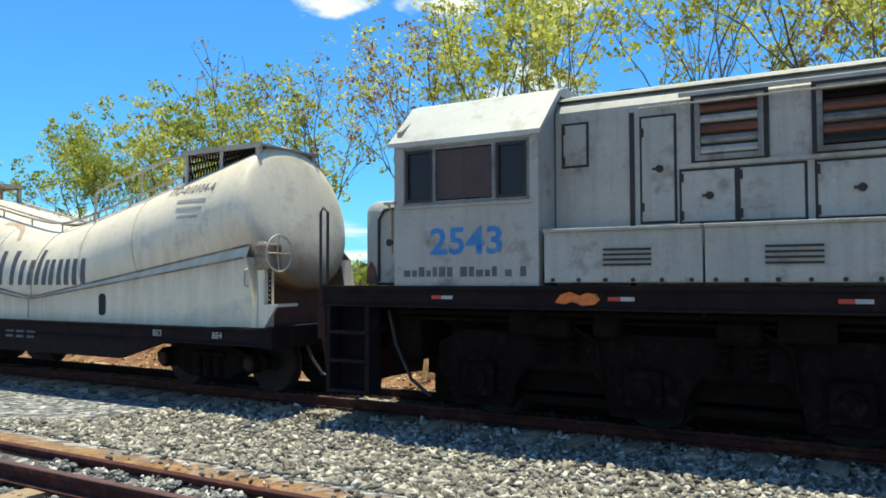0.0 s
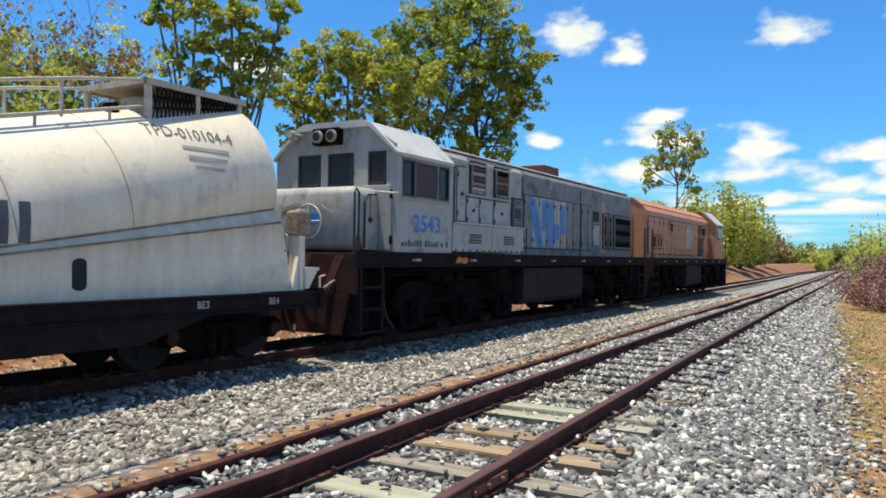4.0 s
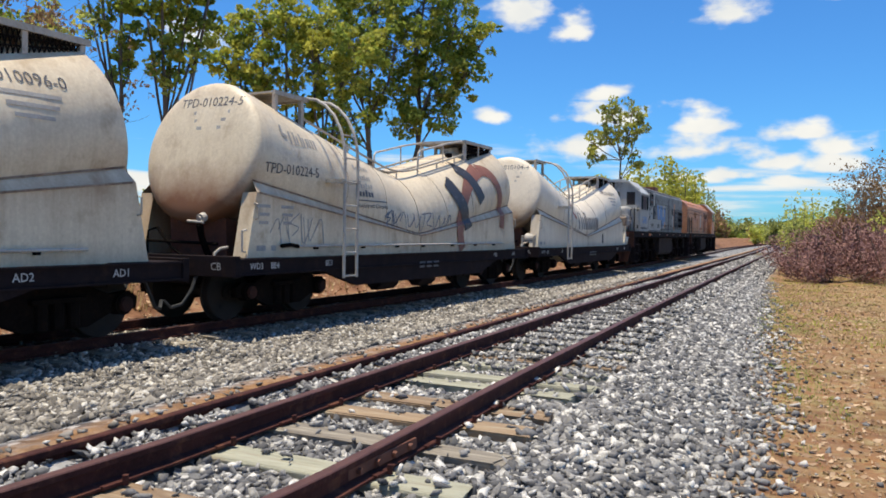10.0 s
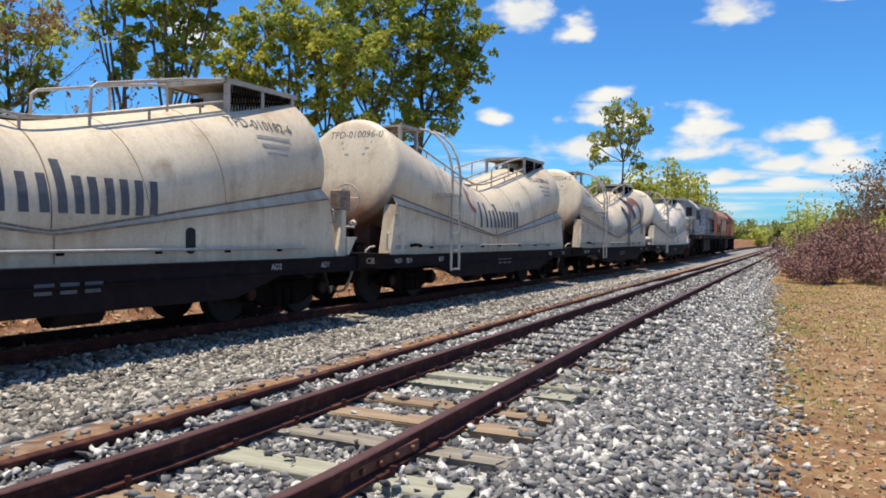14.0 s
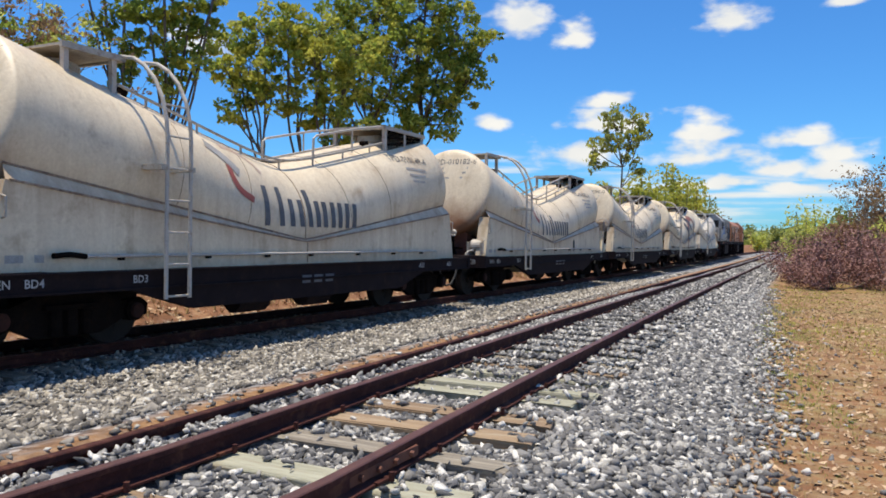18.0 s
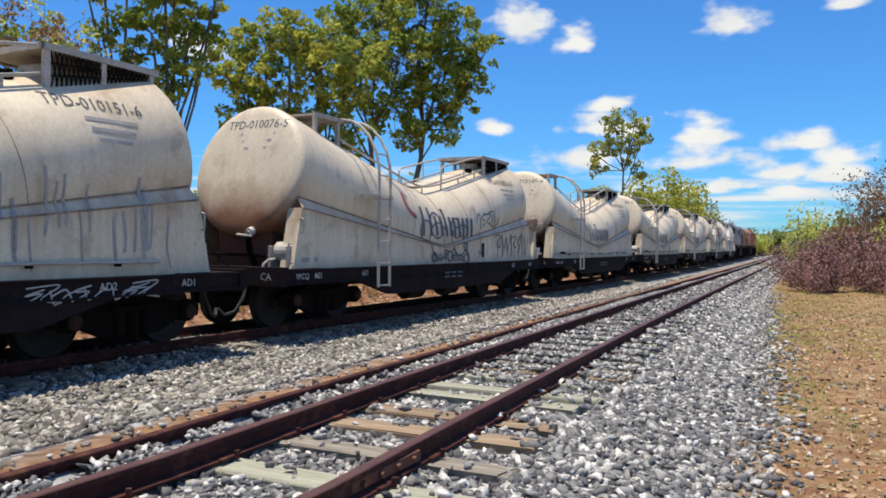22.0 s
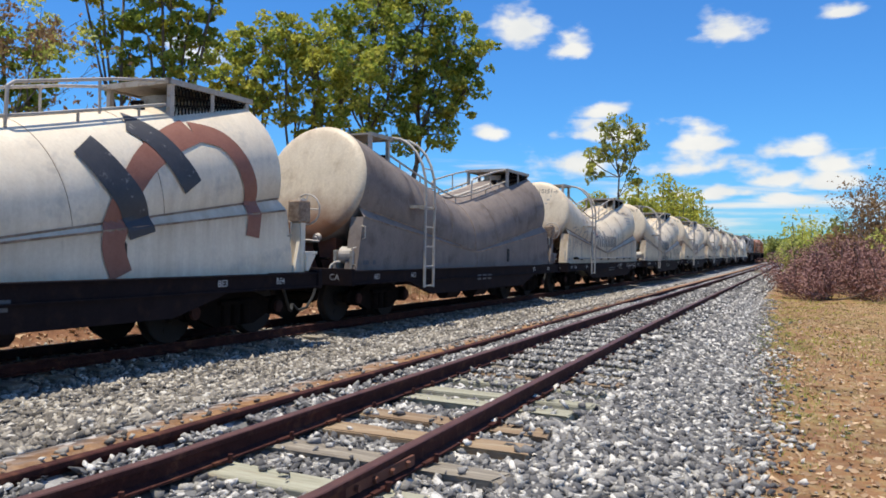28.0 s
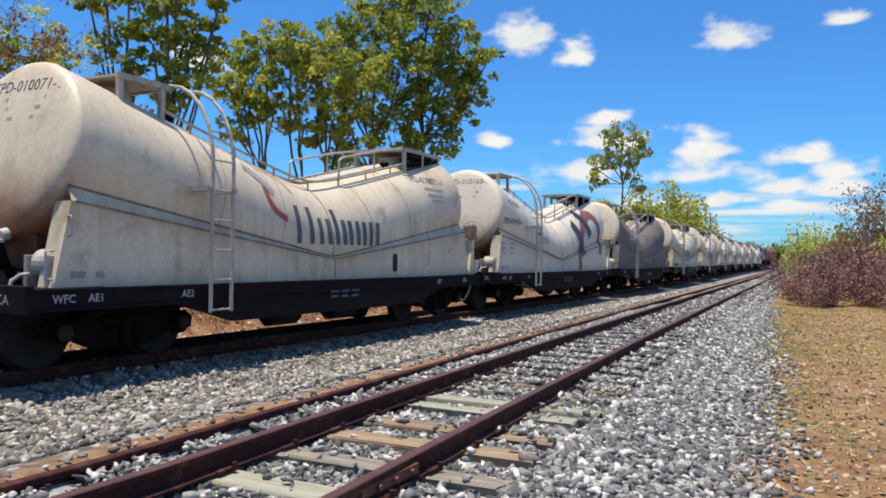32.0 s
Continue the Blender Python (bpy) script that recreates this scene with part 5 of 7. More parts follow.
def build_wagons():
    for i, (number, codes, paint, mark, label, pipe, brake) in enumerate(WAGONS):
        w = build_wagon_base(paint, "tank_wagon", label, pipe, brake, brake < 0)
        for y, code in zip((-5.2, -4.8, -3.45, 3.45, 4.65), codes[1:]):
            if not code:
                continue
            text_on_side("stencil", code, 0.125, y, 0.82, STENCIL, w, flat=1.315)
        text_on_end("stencil", codes[0], 0.15, 1.0, 0.82, STENCIL, w, -1, flat=-5.66)
        bm = bmesh.new()
        for k in range(3):
            box(bm, 1.31, 1.314, -0.35 + 0.3 * k, -0.12 + 0.3 * k, 0.72, 0.76)
            box(bm, 1.31, 1.314, -0.35 + 0.3 * k, -0.15 + 0.3 * k, 0.64, 0.68)
        part("stencil_bars", bm, LETTER, w)
        if number:
            text_on_end("number", number, 0.2, 0.1, 3.24, LETTER, w, -1)
            small_print(w, 0.15, 3.06, 3, 0.7, end=True)
            if mark != "arches":
                text_on_side("number", number, 0.2, 3.6, 2.9, LETTER, w, bold=0.0)
                small_print(w, 3.75, 2.7, 3, 0.68)
        if mark == "word":
            wordmark(w, -0.98, 1.5)
            emblem_small(w)
        elif mark == "arches":
            emblem_large(w)
            text_on_side("number", number, 0.22, -4.1, 2.25, LETTER, w, bold=0.0)
            for y in (-4.85, -4.3):
                small_print(w, y, 1.66, 3, 0.3)
            for y, z, wd, ht in ((-1.93, 2.42, 0.62, 0.09), (-1.95, 2.25, 0.5, 0.09), (-1.98, 2.1, 0.55, 0.1), (-2.02, 1.95, 0.62, 0.12)):
                for j in range(6):
                    bm = bmesh.new()
                    patch(bm, y - wd / 2 + wd * j / 6, y - wd / 2 + wd * (j + 0.68) / 6, z, z + ht * (1.0 if j in (0, 3) else 0.7))
                    part("painted_bar", bm, FADED if z > 2.0 else LETTER, w, "small bar of painted writing")
            bm = bmesh.new()
            patch(bm, -2.34, -1.27, 1.87, 1.89)
            part("painted_line", bm, LETTER, w, "thin painted rule")
            text_on_side("lettering", "Soluções em Cimento", 0.125, -1.8, 1.79, LETTER, w, "small dark lettering", bold=0.0)
            for at, ht in ((0.0, 0.2), (0.12, 0.2), (0.2, 0.14), (0.31, 0.2), (0.38, 0.14), (0.48, 0.14), (0.55, 0.14), (0.64, 0.14), (0.73, 0.14)):
                bm = bmesh.new()
                patch(bm, -4.12 + at, -4.07 + at, 2.66, 2.66 + ht)
                part("wordmark_bar", bm, FADED, w)
            bm = bmesh.new()
            band(bm, [(-4.28, 2.94), (-4.3, 2.8), (-4.18, 2.76)], 0.03)
            part("emblem_arc", bm, FADED, w)
            if i == 1:
                scribble(w, -1.35, -0.95, 1.42, 1.8, 4, BLUE_TAG, 0.013, step=0.16)
                scribble(w, -0.7, 1.4, 1.36, 1.78, 44, BLUE_TAG, 0.01, step=0.24, tails=0.0)
                scribble(w, -4.6, -3.4, 1.1, 1.6, 45, FADED, 0.012, step=0.22)
                drips(w, 2.3, 4.6, 1.05, 2.3, 46, FADED, 0.008, 8)
        elif mark == "scrawl":
            wordmark(w, -0.98, 1.5)
            emblem_small(w)
            scribble(w, 1.75, 2.95, 1.68, 2.14, 7, LETTER, 0.014, step=0.26, tails=0.0)
            scribble(w, 2.75, 4.7, 1.0, 1.66, 8, LETTER, 0.015, step=0.24, tails=0.9)
            bm = bmesh.new()
            band(bm, [(1.82, 1.62), (1.8, 1.4), (1.76, 1.02)], 0.014)
            band(bm, [(1.66, 1.2), (1.78, 1.12), (1.92, 1.26)], 0.014, 0.008)
            part("graffiti", bm, LETTER, w, "sprayed graffiti stroke")
            for j in range(15):
                y = (-0.62 if j < 7 else 0.28) + 0.075 * (j % 8)
                bm = bmesh.new()
                band(bm, [(y, 0.97), (y + 0.015, 1.1 + 0.02 * (j % 3))], 0.018)
                part("graffiti", bm, LETTER, w, "short sprayed graffiti stroke")
            for j, (cy, cz, r) in enumerate(((-0.8, 1.6, 0.24), (-0.3, 1.72, 0.3), (-0.24, 1.4, 0.42), (0.62, 1.68, 0.24), (0.7, 1.4, 0.34), (-0.52, 1.06, 0.11), (0.02, 1.12, 0.1), (0.2, 1.08, 0.12), (1.0, 1.28, 0.1), (1.02, 1.02, 0.17), (1.02, 1.02, 0.11), (0.38, 1.16, 0.08), (0.95, 1.62, 0.17))):
                bm = bmesh.new()
                band(bm, [(cy + r * math.cos(t), cz + 0.9 * r * math.sin(t)) for t in np.linspace(0.3 * j, 0.3 * j + (6.4 if r < 0.16 else 5.0), 17)], 0.02, 0.009)
                part("graffiti", bm, LETTER, w, "sprayed looping graffiti stroke")
        elif mark == "dirty":
            wordmark(w, -0.98, 1.5)
            emblem_small(w)
            scribble(w, -4.5, -2.6, 1.35, 2.1, 12, FADED, 0.02, step=0.34)
            scribble(w, -2.2, -1.3, 1.0, 2.0, 15, LETTER, 0.022, step=0.4, tails=0.5)
            drips(w, 1.5, 4.7, 1.0, 2.2, 13, FADED, 0.022, 26)
            drips(w, -1.3, 1.5, 1.0, 1.7, 16, FADED, 0.016, 14)
            drips(w, -4.9, -2.4, 1.0, 1.9, 17, FADED, 0.014, 12)
            for y in (1.0, 2.45, 3.5):
                scribble(w, y, y + (0.5 if y != 2.45 else 0.8), 0.66, 0.86, 14 + int(y), STENCIL, 0.009, 0.18, step=0.13, tails=0.0)
        TRAIN.append((w, FIRST - PITCH * i))


build_wagons()

# ---- locomotives ----
HOOD_X, CAB_X, DECK = 0.86, 1.31, 1.5


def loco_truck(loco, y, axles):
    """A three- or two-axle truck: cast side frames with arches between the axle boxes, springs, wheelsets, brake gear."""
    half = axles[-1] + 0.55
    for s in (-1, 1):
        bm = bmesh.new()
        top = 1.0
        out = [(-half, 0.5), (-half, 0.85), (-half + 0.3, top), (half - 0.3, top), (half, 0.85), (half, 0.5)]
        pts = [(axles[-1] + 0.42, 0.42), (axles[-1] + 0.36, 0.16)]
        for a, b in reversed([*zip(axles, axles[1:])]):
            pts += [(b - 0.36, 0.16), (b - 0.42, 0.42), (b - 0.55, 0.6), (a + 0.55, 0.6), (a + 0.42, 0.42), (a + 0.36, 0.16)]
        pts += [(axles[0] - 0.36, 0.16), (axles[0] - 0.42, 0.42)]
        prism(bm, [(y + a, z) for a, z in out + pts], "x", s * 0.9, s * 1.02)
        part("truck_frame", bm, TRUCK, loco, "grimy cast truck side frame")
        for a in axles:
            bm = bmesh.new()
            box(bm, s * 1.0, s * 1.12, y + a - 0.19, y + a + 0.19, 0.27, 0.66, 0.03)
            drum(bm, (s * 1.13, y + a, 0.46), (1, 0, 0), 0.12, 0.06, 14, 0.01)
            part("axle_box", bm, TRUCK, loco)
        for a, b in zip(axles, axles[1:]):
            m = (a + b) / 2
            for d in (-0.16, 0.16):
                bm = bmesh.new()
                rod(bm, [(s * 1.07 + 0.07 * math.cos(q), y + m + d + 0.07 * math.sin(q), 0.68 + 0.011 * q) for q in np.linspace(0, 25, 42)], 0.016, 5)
                part("spring", bm, GRIME_SHADE, loco)
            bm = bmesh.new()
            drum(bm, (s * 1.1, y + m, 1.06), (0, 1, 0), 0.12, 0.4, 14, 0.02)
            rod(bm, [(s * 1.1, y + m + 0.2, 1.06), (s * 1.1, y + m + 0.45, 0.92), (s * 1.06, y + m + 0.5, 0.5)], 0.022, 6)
            part("brake_cylinder", bm, GRIME_SHADE, loco)
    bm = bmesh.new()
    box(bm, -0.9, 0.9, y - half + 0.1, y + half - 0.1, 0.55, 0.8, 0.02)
    part("truck_bolster", bm, GRIME_SHADE, loco)
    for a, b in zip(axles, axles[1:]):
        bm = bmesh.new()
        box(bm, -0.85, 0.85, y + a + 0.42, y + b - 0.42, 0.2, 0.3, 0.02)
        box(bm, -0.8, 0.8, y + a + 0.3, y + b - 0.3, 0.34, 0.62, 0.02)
        part("brake_rigging", bm, GRIME_SHADE, loco)
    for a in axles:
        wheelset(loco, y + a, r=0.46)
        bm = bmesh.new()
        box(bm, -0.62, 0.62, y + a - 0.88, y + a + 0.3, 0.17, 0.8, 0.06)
        part("traction_motor", bm, GRIME_SHADE, loco)
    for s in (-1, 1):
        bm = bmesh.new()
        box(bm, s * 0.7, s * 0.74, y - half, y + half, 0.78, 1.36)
        part("frame_plate", bm, GRIME_SHADE, loco)
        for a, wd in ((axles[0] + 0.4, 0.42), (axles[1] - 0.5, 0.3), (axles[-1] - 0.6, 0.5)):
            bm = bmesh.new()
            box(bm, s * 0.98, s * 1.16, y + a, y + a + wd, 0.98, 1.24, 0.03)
            part("air_box", bm, GRIME_SHADE, loco)


def louver_window(loco, y0, y1, z0, z1, x, name, colours):
    """A deep dark-edged frame with loose horizontal slats, some of them missing or stained."""
    bm = bmesh.new()
    w = 0.05
    ring(bm, x, x + 0.045, (y0, y1, z0, z1), (y0 + w, y1 - w, z0 + w, z1 - w))
    fr = part(name, bm, colours[0], loco, "framed louvre opening with worn slats")
    # Black sheet behind the slats, coloured as the shade of the opening.
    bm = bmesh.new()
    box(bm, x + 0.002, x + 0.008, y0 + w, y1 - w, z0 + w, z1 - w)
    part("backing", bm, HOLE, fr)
    n = 5
    for i in range(n):
        bm = bmesh.new()
        h = (z1 - z0 - 2 * w) / n
        z = z0 + w + h * i
        prism(bm, [(x + 0.012, z + 0.01), (x + 0.04, z + 0.02), (x + 0.045, z + 0.05), (x + 0.012, z + h * 0.86)], "y", y0 + w + 0.004, y1 - w - 0.004)
        part("slat", bm, colours[1 + i % (len(colours) - 1)], fr)
    bm = bmesh.new()
    ring(bm, x, x + 0.012, (y0 - 0.045, y1 + 0.045, z0 - 0.045, z1 + 0.045), (y0, y1, z0, z1))
    part("seal", bm, SEAL, fr)


def panel(loco, y0, y1, z0, z1, x, mat, name="hood_door", knob=True, gap=0.016, label=""):
    """A hood door standing proud of the hood with a dark gap round it, hinges and a round latch."""
    bm = bmesh.new()
    box(bm, x - 0.01, x + 0.022, y0 + gap, y1 - gap, z0 + gap, z1 - gap, 0.008)
    p = part(name, bm, mat, loco, label)
    for z in (z0 + 0.15 * (z1 - z0), z1 - 0.15 * (z1 - z0)):
        bm = bmesh.new()
        drum(bm, (x + 0.026, y0 + gap + 0.01, z), (0, 0, 1), 0.014, 0.09, 6)
        part("hinge", bm, SEAL, p)
    bm = bmesh.new()
    ring(bm, x - 0.004, x + 0.006, (y0 - gap * 0.6, y1 + gap * 0.6, z0 - gap * 0.6, z1 + gap * 0.6), (y0 + gap, y1 - gap, z0 + gap, z1 - gap))
    part("door_gap", bm, SEAL, p)
    if knob:
        bm = bmesh.new()
        drum(bm, (x + 0.03, (y0 + y1) / 2 + 0.02, (z0 + z1) / 2), (1, 0, 0), 0.04, 0.03, 14, 0.008)
        box(bm, x + 0.03, x + 0.05, (y0 + y1) / 2 - 0.05, (y0 + y1) / 2 + 0.03, (z0 + z1) / 2 - 0.012, (z0 + z1) / 2 + 0.012)
        part("latch", bm, SEAL, p)
    return p


def hood_outline(w, top, e=0.42, deck=DECK):
    return [(-w, deck), (-w, top - e), (-w + 0.24 * e, top - 0.67 * e), (-w + e, top - 0.04), (-0.25, top), (0.25, top), (w - e, top - 0.04), (w - 0.24 * e, top - 0.67 * e), (w, top - e), (w, deck)]


def running_gear(loco, y0, y1, trucks, axles, tank, rust=False):
    """Underframe, deck, trucks, fuel tank, pilots and couplers."""
    for s in (-1, 1):
        bm = bmesh.new()
        box(bm, s * 1.2, s * 1.3, y0, y1, 1.27, 1.47, 0.01)
        box(bm, s * 1.16, s * 1.34, y0, y1, 1.455, 1.5)
        box(bm, s * 1.16, s * 1.33, y0, y1, 1.25, 1.275)
        part("side_sill", bm, CHASSIS, loco, "dark side sill with flaking paint")
        for k in range(7):
            y = y0 + 1.7 + (y1 - y0 - 3.4) * k / 6
            bm = bmesh.new()
            box(bm, s * 1.302, s * 1.308, y - 0.13, y, 1.35, 1.39)
            part("reflector", bm, REFLECT_RED, loco, "red reflective tape")
            bm = bmesh.new()
            box(bm, s * 1.302, s * 1.308, y, y + 0.14, 1.35, 1.39)
            part("reflector", bm, STENCIL, loco, "white reflective tape")
    bm = bmesh.new()
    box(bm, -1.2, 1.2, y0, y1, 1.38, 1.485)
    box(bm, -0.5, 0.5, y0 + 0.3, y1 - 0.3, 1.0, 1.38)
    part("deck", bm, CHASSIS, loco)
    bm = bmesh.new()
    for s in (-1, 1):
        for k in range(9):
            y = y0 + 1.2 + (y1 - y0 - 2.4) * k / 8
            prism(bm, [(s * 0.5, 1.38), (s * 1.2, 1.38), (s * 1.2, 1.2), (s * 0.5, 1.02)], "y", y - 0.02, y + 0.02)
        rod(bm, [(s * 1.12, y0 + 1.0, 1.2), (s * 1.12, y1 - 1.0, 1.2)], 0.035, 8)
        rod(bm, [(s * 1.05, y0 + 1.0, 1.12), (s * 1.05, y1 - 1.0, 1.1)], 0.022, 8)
    part("outrigger", bm, GRIME_SHADE, loco)
    for y in trucks:
        loco_truck(loco, y, axles)
    for k, y in ((-1, y0), (1, y1)):
        bm = bmesh.new()
        box(bm, -1.0, 1.0, y - k * 1.25, y - k * 0.8, 0.62, 1.3, 0.04)
        part("equipment_box", bm, GRIME_SHADE, loco)
        for x in (-1.1, 1.1):
            bm = bmesh.new()
            rod(bm, [(x, y - k * 0.85, 1.2), (x, y - k * 0.95, 0.8), (x * 0.98, y - k * 1.15, 0.4), (x * 0.96, y - k * 1.4, 0.22)], 0.022, 6)
            part("sand_hose", bm, SEAL, loco)
    a, b = tank
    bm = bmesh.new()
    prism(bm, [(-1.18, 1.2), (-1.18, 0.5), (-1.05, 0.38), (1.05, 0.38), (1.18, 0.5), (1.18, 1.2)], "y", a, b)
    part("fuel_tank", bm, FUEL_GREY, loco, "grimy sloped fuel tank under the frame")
    for s in (-1, 1) if not rust else ():
        bm = bmesh.new()
        drum(bm, (s * 1.12, b + 0.6, 0.95), (0, 1, 0), 0.2, 0.9, 18, 0.04)
        part("air_reservoir", bm, GRIME_SHADE, loco)
    for k, y in ((-1, y0), (1, y1)):
        bm = bmesh.new()
        box(bm, -1.3, 1.3, y - 0.04 * k, y + 0.08 * k, 0.85, 1.47, 0.01)
        prism(bm, [(-1.2, 0.85), (1.2, 0.85), (1.05, 0.22), (-1.05, 0.22)], "y", y + 0.02 * k, y + 0.1 * k)
        part("pilot", bm, PILOT_RUST if rust or k < 0 else CHASSIS, loco, "rust-red end sheet and pilot")
        for i in range(4):
            bm = bmesh.new()
            xx = -1.2 + 0.62 * i
            prism(bm, [(xx, 0.86), (xx + 0.16, 0.86), (xx + 0.46, 1.44), (xx + 0.3, 1.44)], "y", y + 0.081 * k, y + 0.085 * k)
            part("hazard_stripe", bm, STRIPE_RUST, loco, "worn rust-red diagonal stripe")
        for sx in (-1, 1):
            for e in (0.0, 0.58):
                bm = bmesh.new()
                box(bm, sx * 1.1, sx * 1.32, y - k * (0.1 + e) - 0.03, y - k * (0.1 + e) + 0.03, 0.2, 1.27)
                part("step_side", bm, CHASSIS, loco)
            bm = bmesh.new()
            box(bm, sx * 1.02, sx * 1.05, min(y - k * 0.1, y - k * 0.68), max(y - k * 0.1, y - k * 0.68), 0.2, 1.27)
            part("step_back", bm, CHASSIS, loco)
            for z in (0.22, 0.58, 0.92):
                bm = bmesh.new()
                box(bm, sx * 1.08, sx * 1.34, min(y - k * 0.1, y - k * 0.68), max(y - k * 0.1, y - k * 0.68), z, z + 0.04)
                part("step", bm, CHASSIS, loco)
            bm = bmesh.new()
            rod(bm, [(sx * 1.28, y + k * 0.05, 1.48), (sx * 1.28, y + k * 0.05, 2.4), (sx * 1.28, y + k * 0.01, 2.46), (sx * 1.28, y - k * 0.06, 2.4), (sx * 1.28, y - k * 0.06, 1.48)], 0.018, 8)
            part("grab_rail", bm, SEAL, loco, "black upright grab rail")
        bm = bmesh.new()
        box(bm, -0.13, 0.13, y, y + k * 0.45, 0.62, 0.88, 0.02)
        prism(bm, [(-0.14, y + k * 0.42), (0.14, y + k * 0.42), (0.16, y + k * 0.52), (0.0, y + k * 0.56), (-0.16, y + k * 0.54)], "z", 0.58, 0.92)
        part("coupler", bm, GRIME_SHADE, loco, "grimy knuckle coupler")
        for sx in (-0.75, -0.5, 0.5, 0.75):
            bm = bmesh.new()
            rod(bm, [(sx, y + k * 0.08, 1.12), (sx, y + k * 0.2, 1.1), (sx * 1.05, y + k * 0.24, 0.85), (sx * 0.98, y + k * 0.2, 0.66)], 0.02, 6)
            part("brake_hose", bm, GALV if sx > 0 and k < 0 else SEAL, loco)
        bm = bmesh.new()
        rod(bm, [(0.15, y + k * 0.1, 1.02), (0.4, y + k * 0.16, 0.84), (0.7, y + k * 0.17, 0.86), (0.95, y + k * 0.1, 1.05)], 0.02, 6)
        part("chain", bm, GALV, loco, "pale slack chain across the end sheet")


def build_grey_loco():
    loco = thing("diesel_locomotive", "weathered grey diesel locomotive with blue cab number", "locomotive", group="locomotives of the train")
    y0, y1 = -7.4, 8.3
    running_gear(loco, y0, y1, (-3.5, 5.25), (-1.85, 0.0, 1.85), (-1.0, 2.77), True)
    # low nose
    bm = bmesh.new()
    box(bm, -0.95, 0.95, -7.05, -6.2, DECK, 2.55, 0.14)
    part("nose", bm, LOCO_GREY, loco, "rounded low nose", True)
    bm = bmesh.new()
    box(bm, 0.945, 0.97, -6.8, -6.42, DECK + 0.03, 2.42, 0.01)
    d = part("nose_door", bm, LOCO_GREY, loco)
    bm = bmesh.new()
    rod(bm, [(0.985, -6.78, 1.55), (0.985, -6.78, 2.3), (0.985, -6.7, 2.42), (0.985, -6.45, 2.44)], 0.018, 6)
    drum(bm, (0.985, -6.62, 2.02), (1, 0, 0), 0.045, 0.03, 12)
    part("door_seal", bm, SEAL, d)
    bm = bmesh.new()
    prism(bm, [(-6.98, 1.52), (-6.98, 1.68), (-6.92, 1.8), (-6.86, 1.72), (-6.82, 1.52)], "x", 0.953, 0.962)
    part("rust_patch", bm, RUST_RED, loco, "rusted-through patch at the nose foot")
    bm = bmesh.new()
    prism(bm, [(-0.55, 2.2), (-0.2, 2.3), (0.3, 2.26), (0.55, 2.12), (0.5, 2.08), (0.26, 2.2), (-0.2, 2.24), (-0.52, 2.14)], "y", -7.06, -7.052)
    part("painted_emblem", bm, FADED, loco, "thin dark arc painted on the nose")
    bm = bmesh.new()
    prism(bm, [(-0.3, 2.05), (-0.05, 2.18), (0.3, 2.1), (0.36, 1.98), (0.1, 1.9), (0.02, 1.78), (-0.2, 1.86)], "y", -7.062, -7.052)
    part("painted_emblem", bm, LOCO_BLUE, loco, "faded blue shape on the nose")
    # cab
    z0, z1, ya, yb = 2.42, 3.07, -6.2, -4.62
    for s in (-1, 1):
        bm = bmesh.new()
        ring(bm, s * (CAB_X - 0.06), s * CAB_X, (-6.33, -4.52, DECK, 3.12), (ya, yb, z0, z1))
        part("cab_side", bm, LOCO_GREY, loco, "grey cab side sheet")
    for ye in (-6.33, -4.58):
        bm = bmesh.new()
        if ye < -5:
            for a, b, c, d in ((-CAB_X + 0.06, CAB_X - 0.06, DECK, 2.62), (-1.25, -0.8, 2.62, 3.18), (-0.3, -0.13, 2.62, 3.18), (0.41, 0.72, 2.62, 3.18), (1.08, 1.25, 2.62, 3.18)):
                box(bm, a, b, ye, ye + 0.06, c, d)
                part("cab_front_sheet" if d < 3 else "cab_pillar", bm, LOCO_GREY, loco)
                bm = bmesh.new()
            prism(bm, [(-CAB_X + 0.06, 3.3), (-0.7, 3.66), (0.7, 3.66), (CAB_X - 0.06, 3.3), (CAB_X - 0.06, 3.18), (-CAB_X + 0.06, 3.18)], "y", ye, ye + 0.06)
        else:
            prism(bm, [(-CAB_X + 0.06, DECK), (-CAB_X + 0.06, 3.14), (-0.7, 3.66), (0.7, 3.66), (CAB_X - 0.06, 3.14), (CAB_X - 0.06, DECK)], "y", ye, ye + 0.06)
        part("cab_end", bm, LOCO_GREY, loco)
    bm = bmesh.new()
    roof = [(-CAB_X - 0.03, 3.1), (-CAB_X - 0.03, 3.15), (-0.8, 3.66), (-0.62, 3.72), (0.62, 3.72), (0.8, 3.66), (CAB_X + 0.03, 3.15), (CAB_X + 0.03, 3.1), (0.76, 3.6), (-0.76, 3.6)]
    prism(bm, roof, "y", -6.4, -4.48)
    part("cab_roof", bm, LOCO_ROOF, loco, "sunlit pale cab roof with sloped sides")
    # side windows: frame, two glazed ends and a pair of brown sliding shutters
    for s in (-1, 1):
        bm = bmesh.new()
        w = 0.035
        for a, b, c, d in ((ya, yb, z0, z0 + w), (ya, yb, z1 - w, z1), (ya, ya + w, z0, z1), (yb - w, yb, z0, z1), (-5.82, -5.77, z0 + w, z1 - w), (-5.06, -5.0, z0 + w, z1 - w)):
            box(bm, s * (CAB_X - 0.05), s * (CAB_X + 0.008), a, b, c, d, 0.004)
        fr = part("cab_window", bm, LOCO_DIRTY, loco, "wide cab side window")
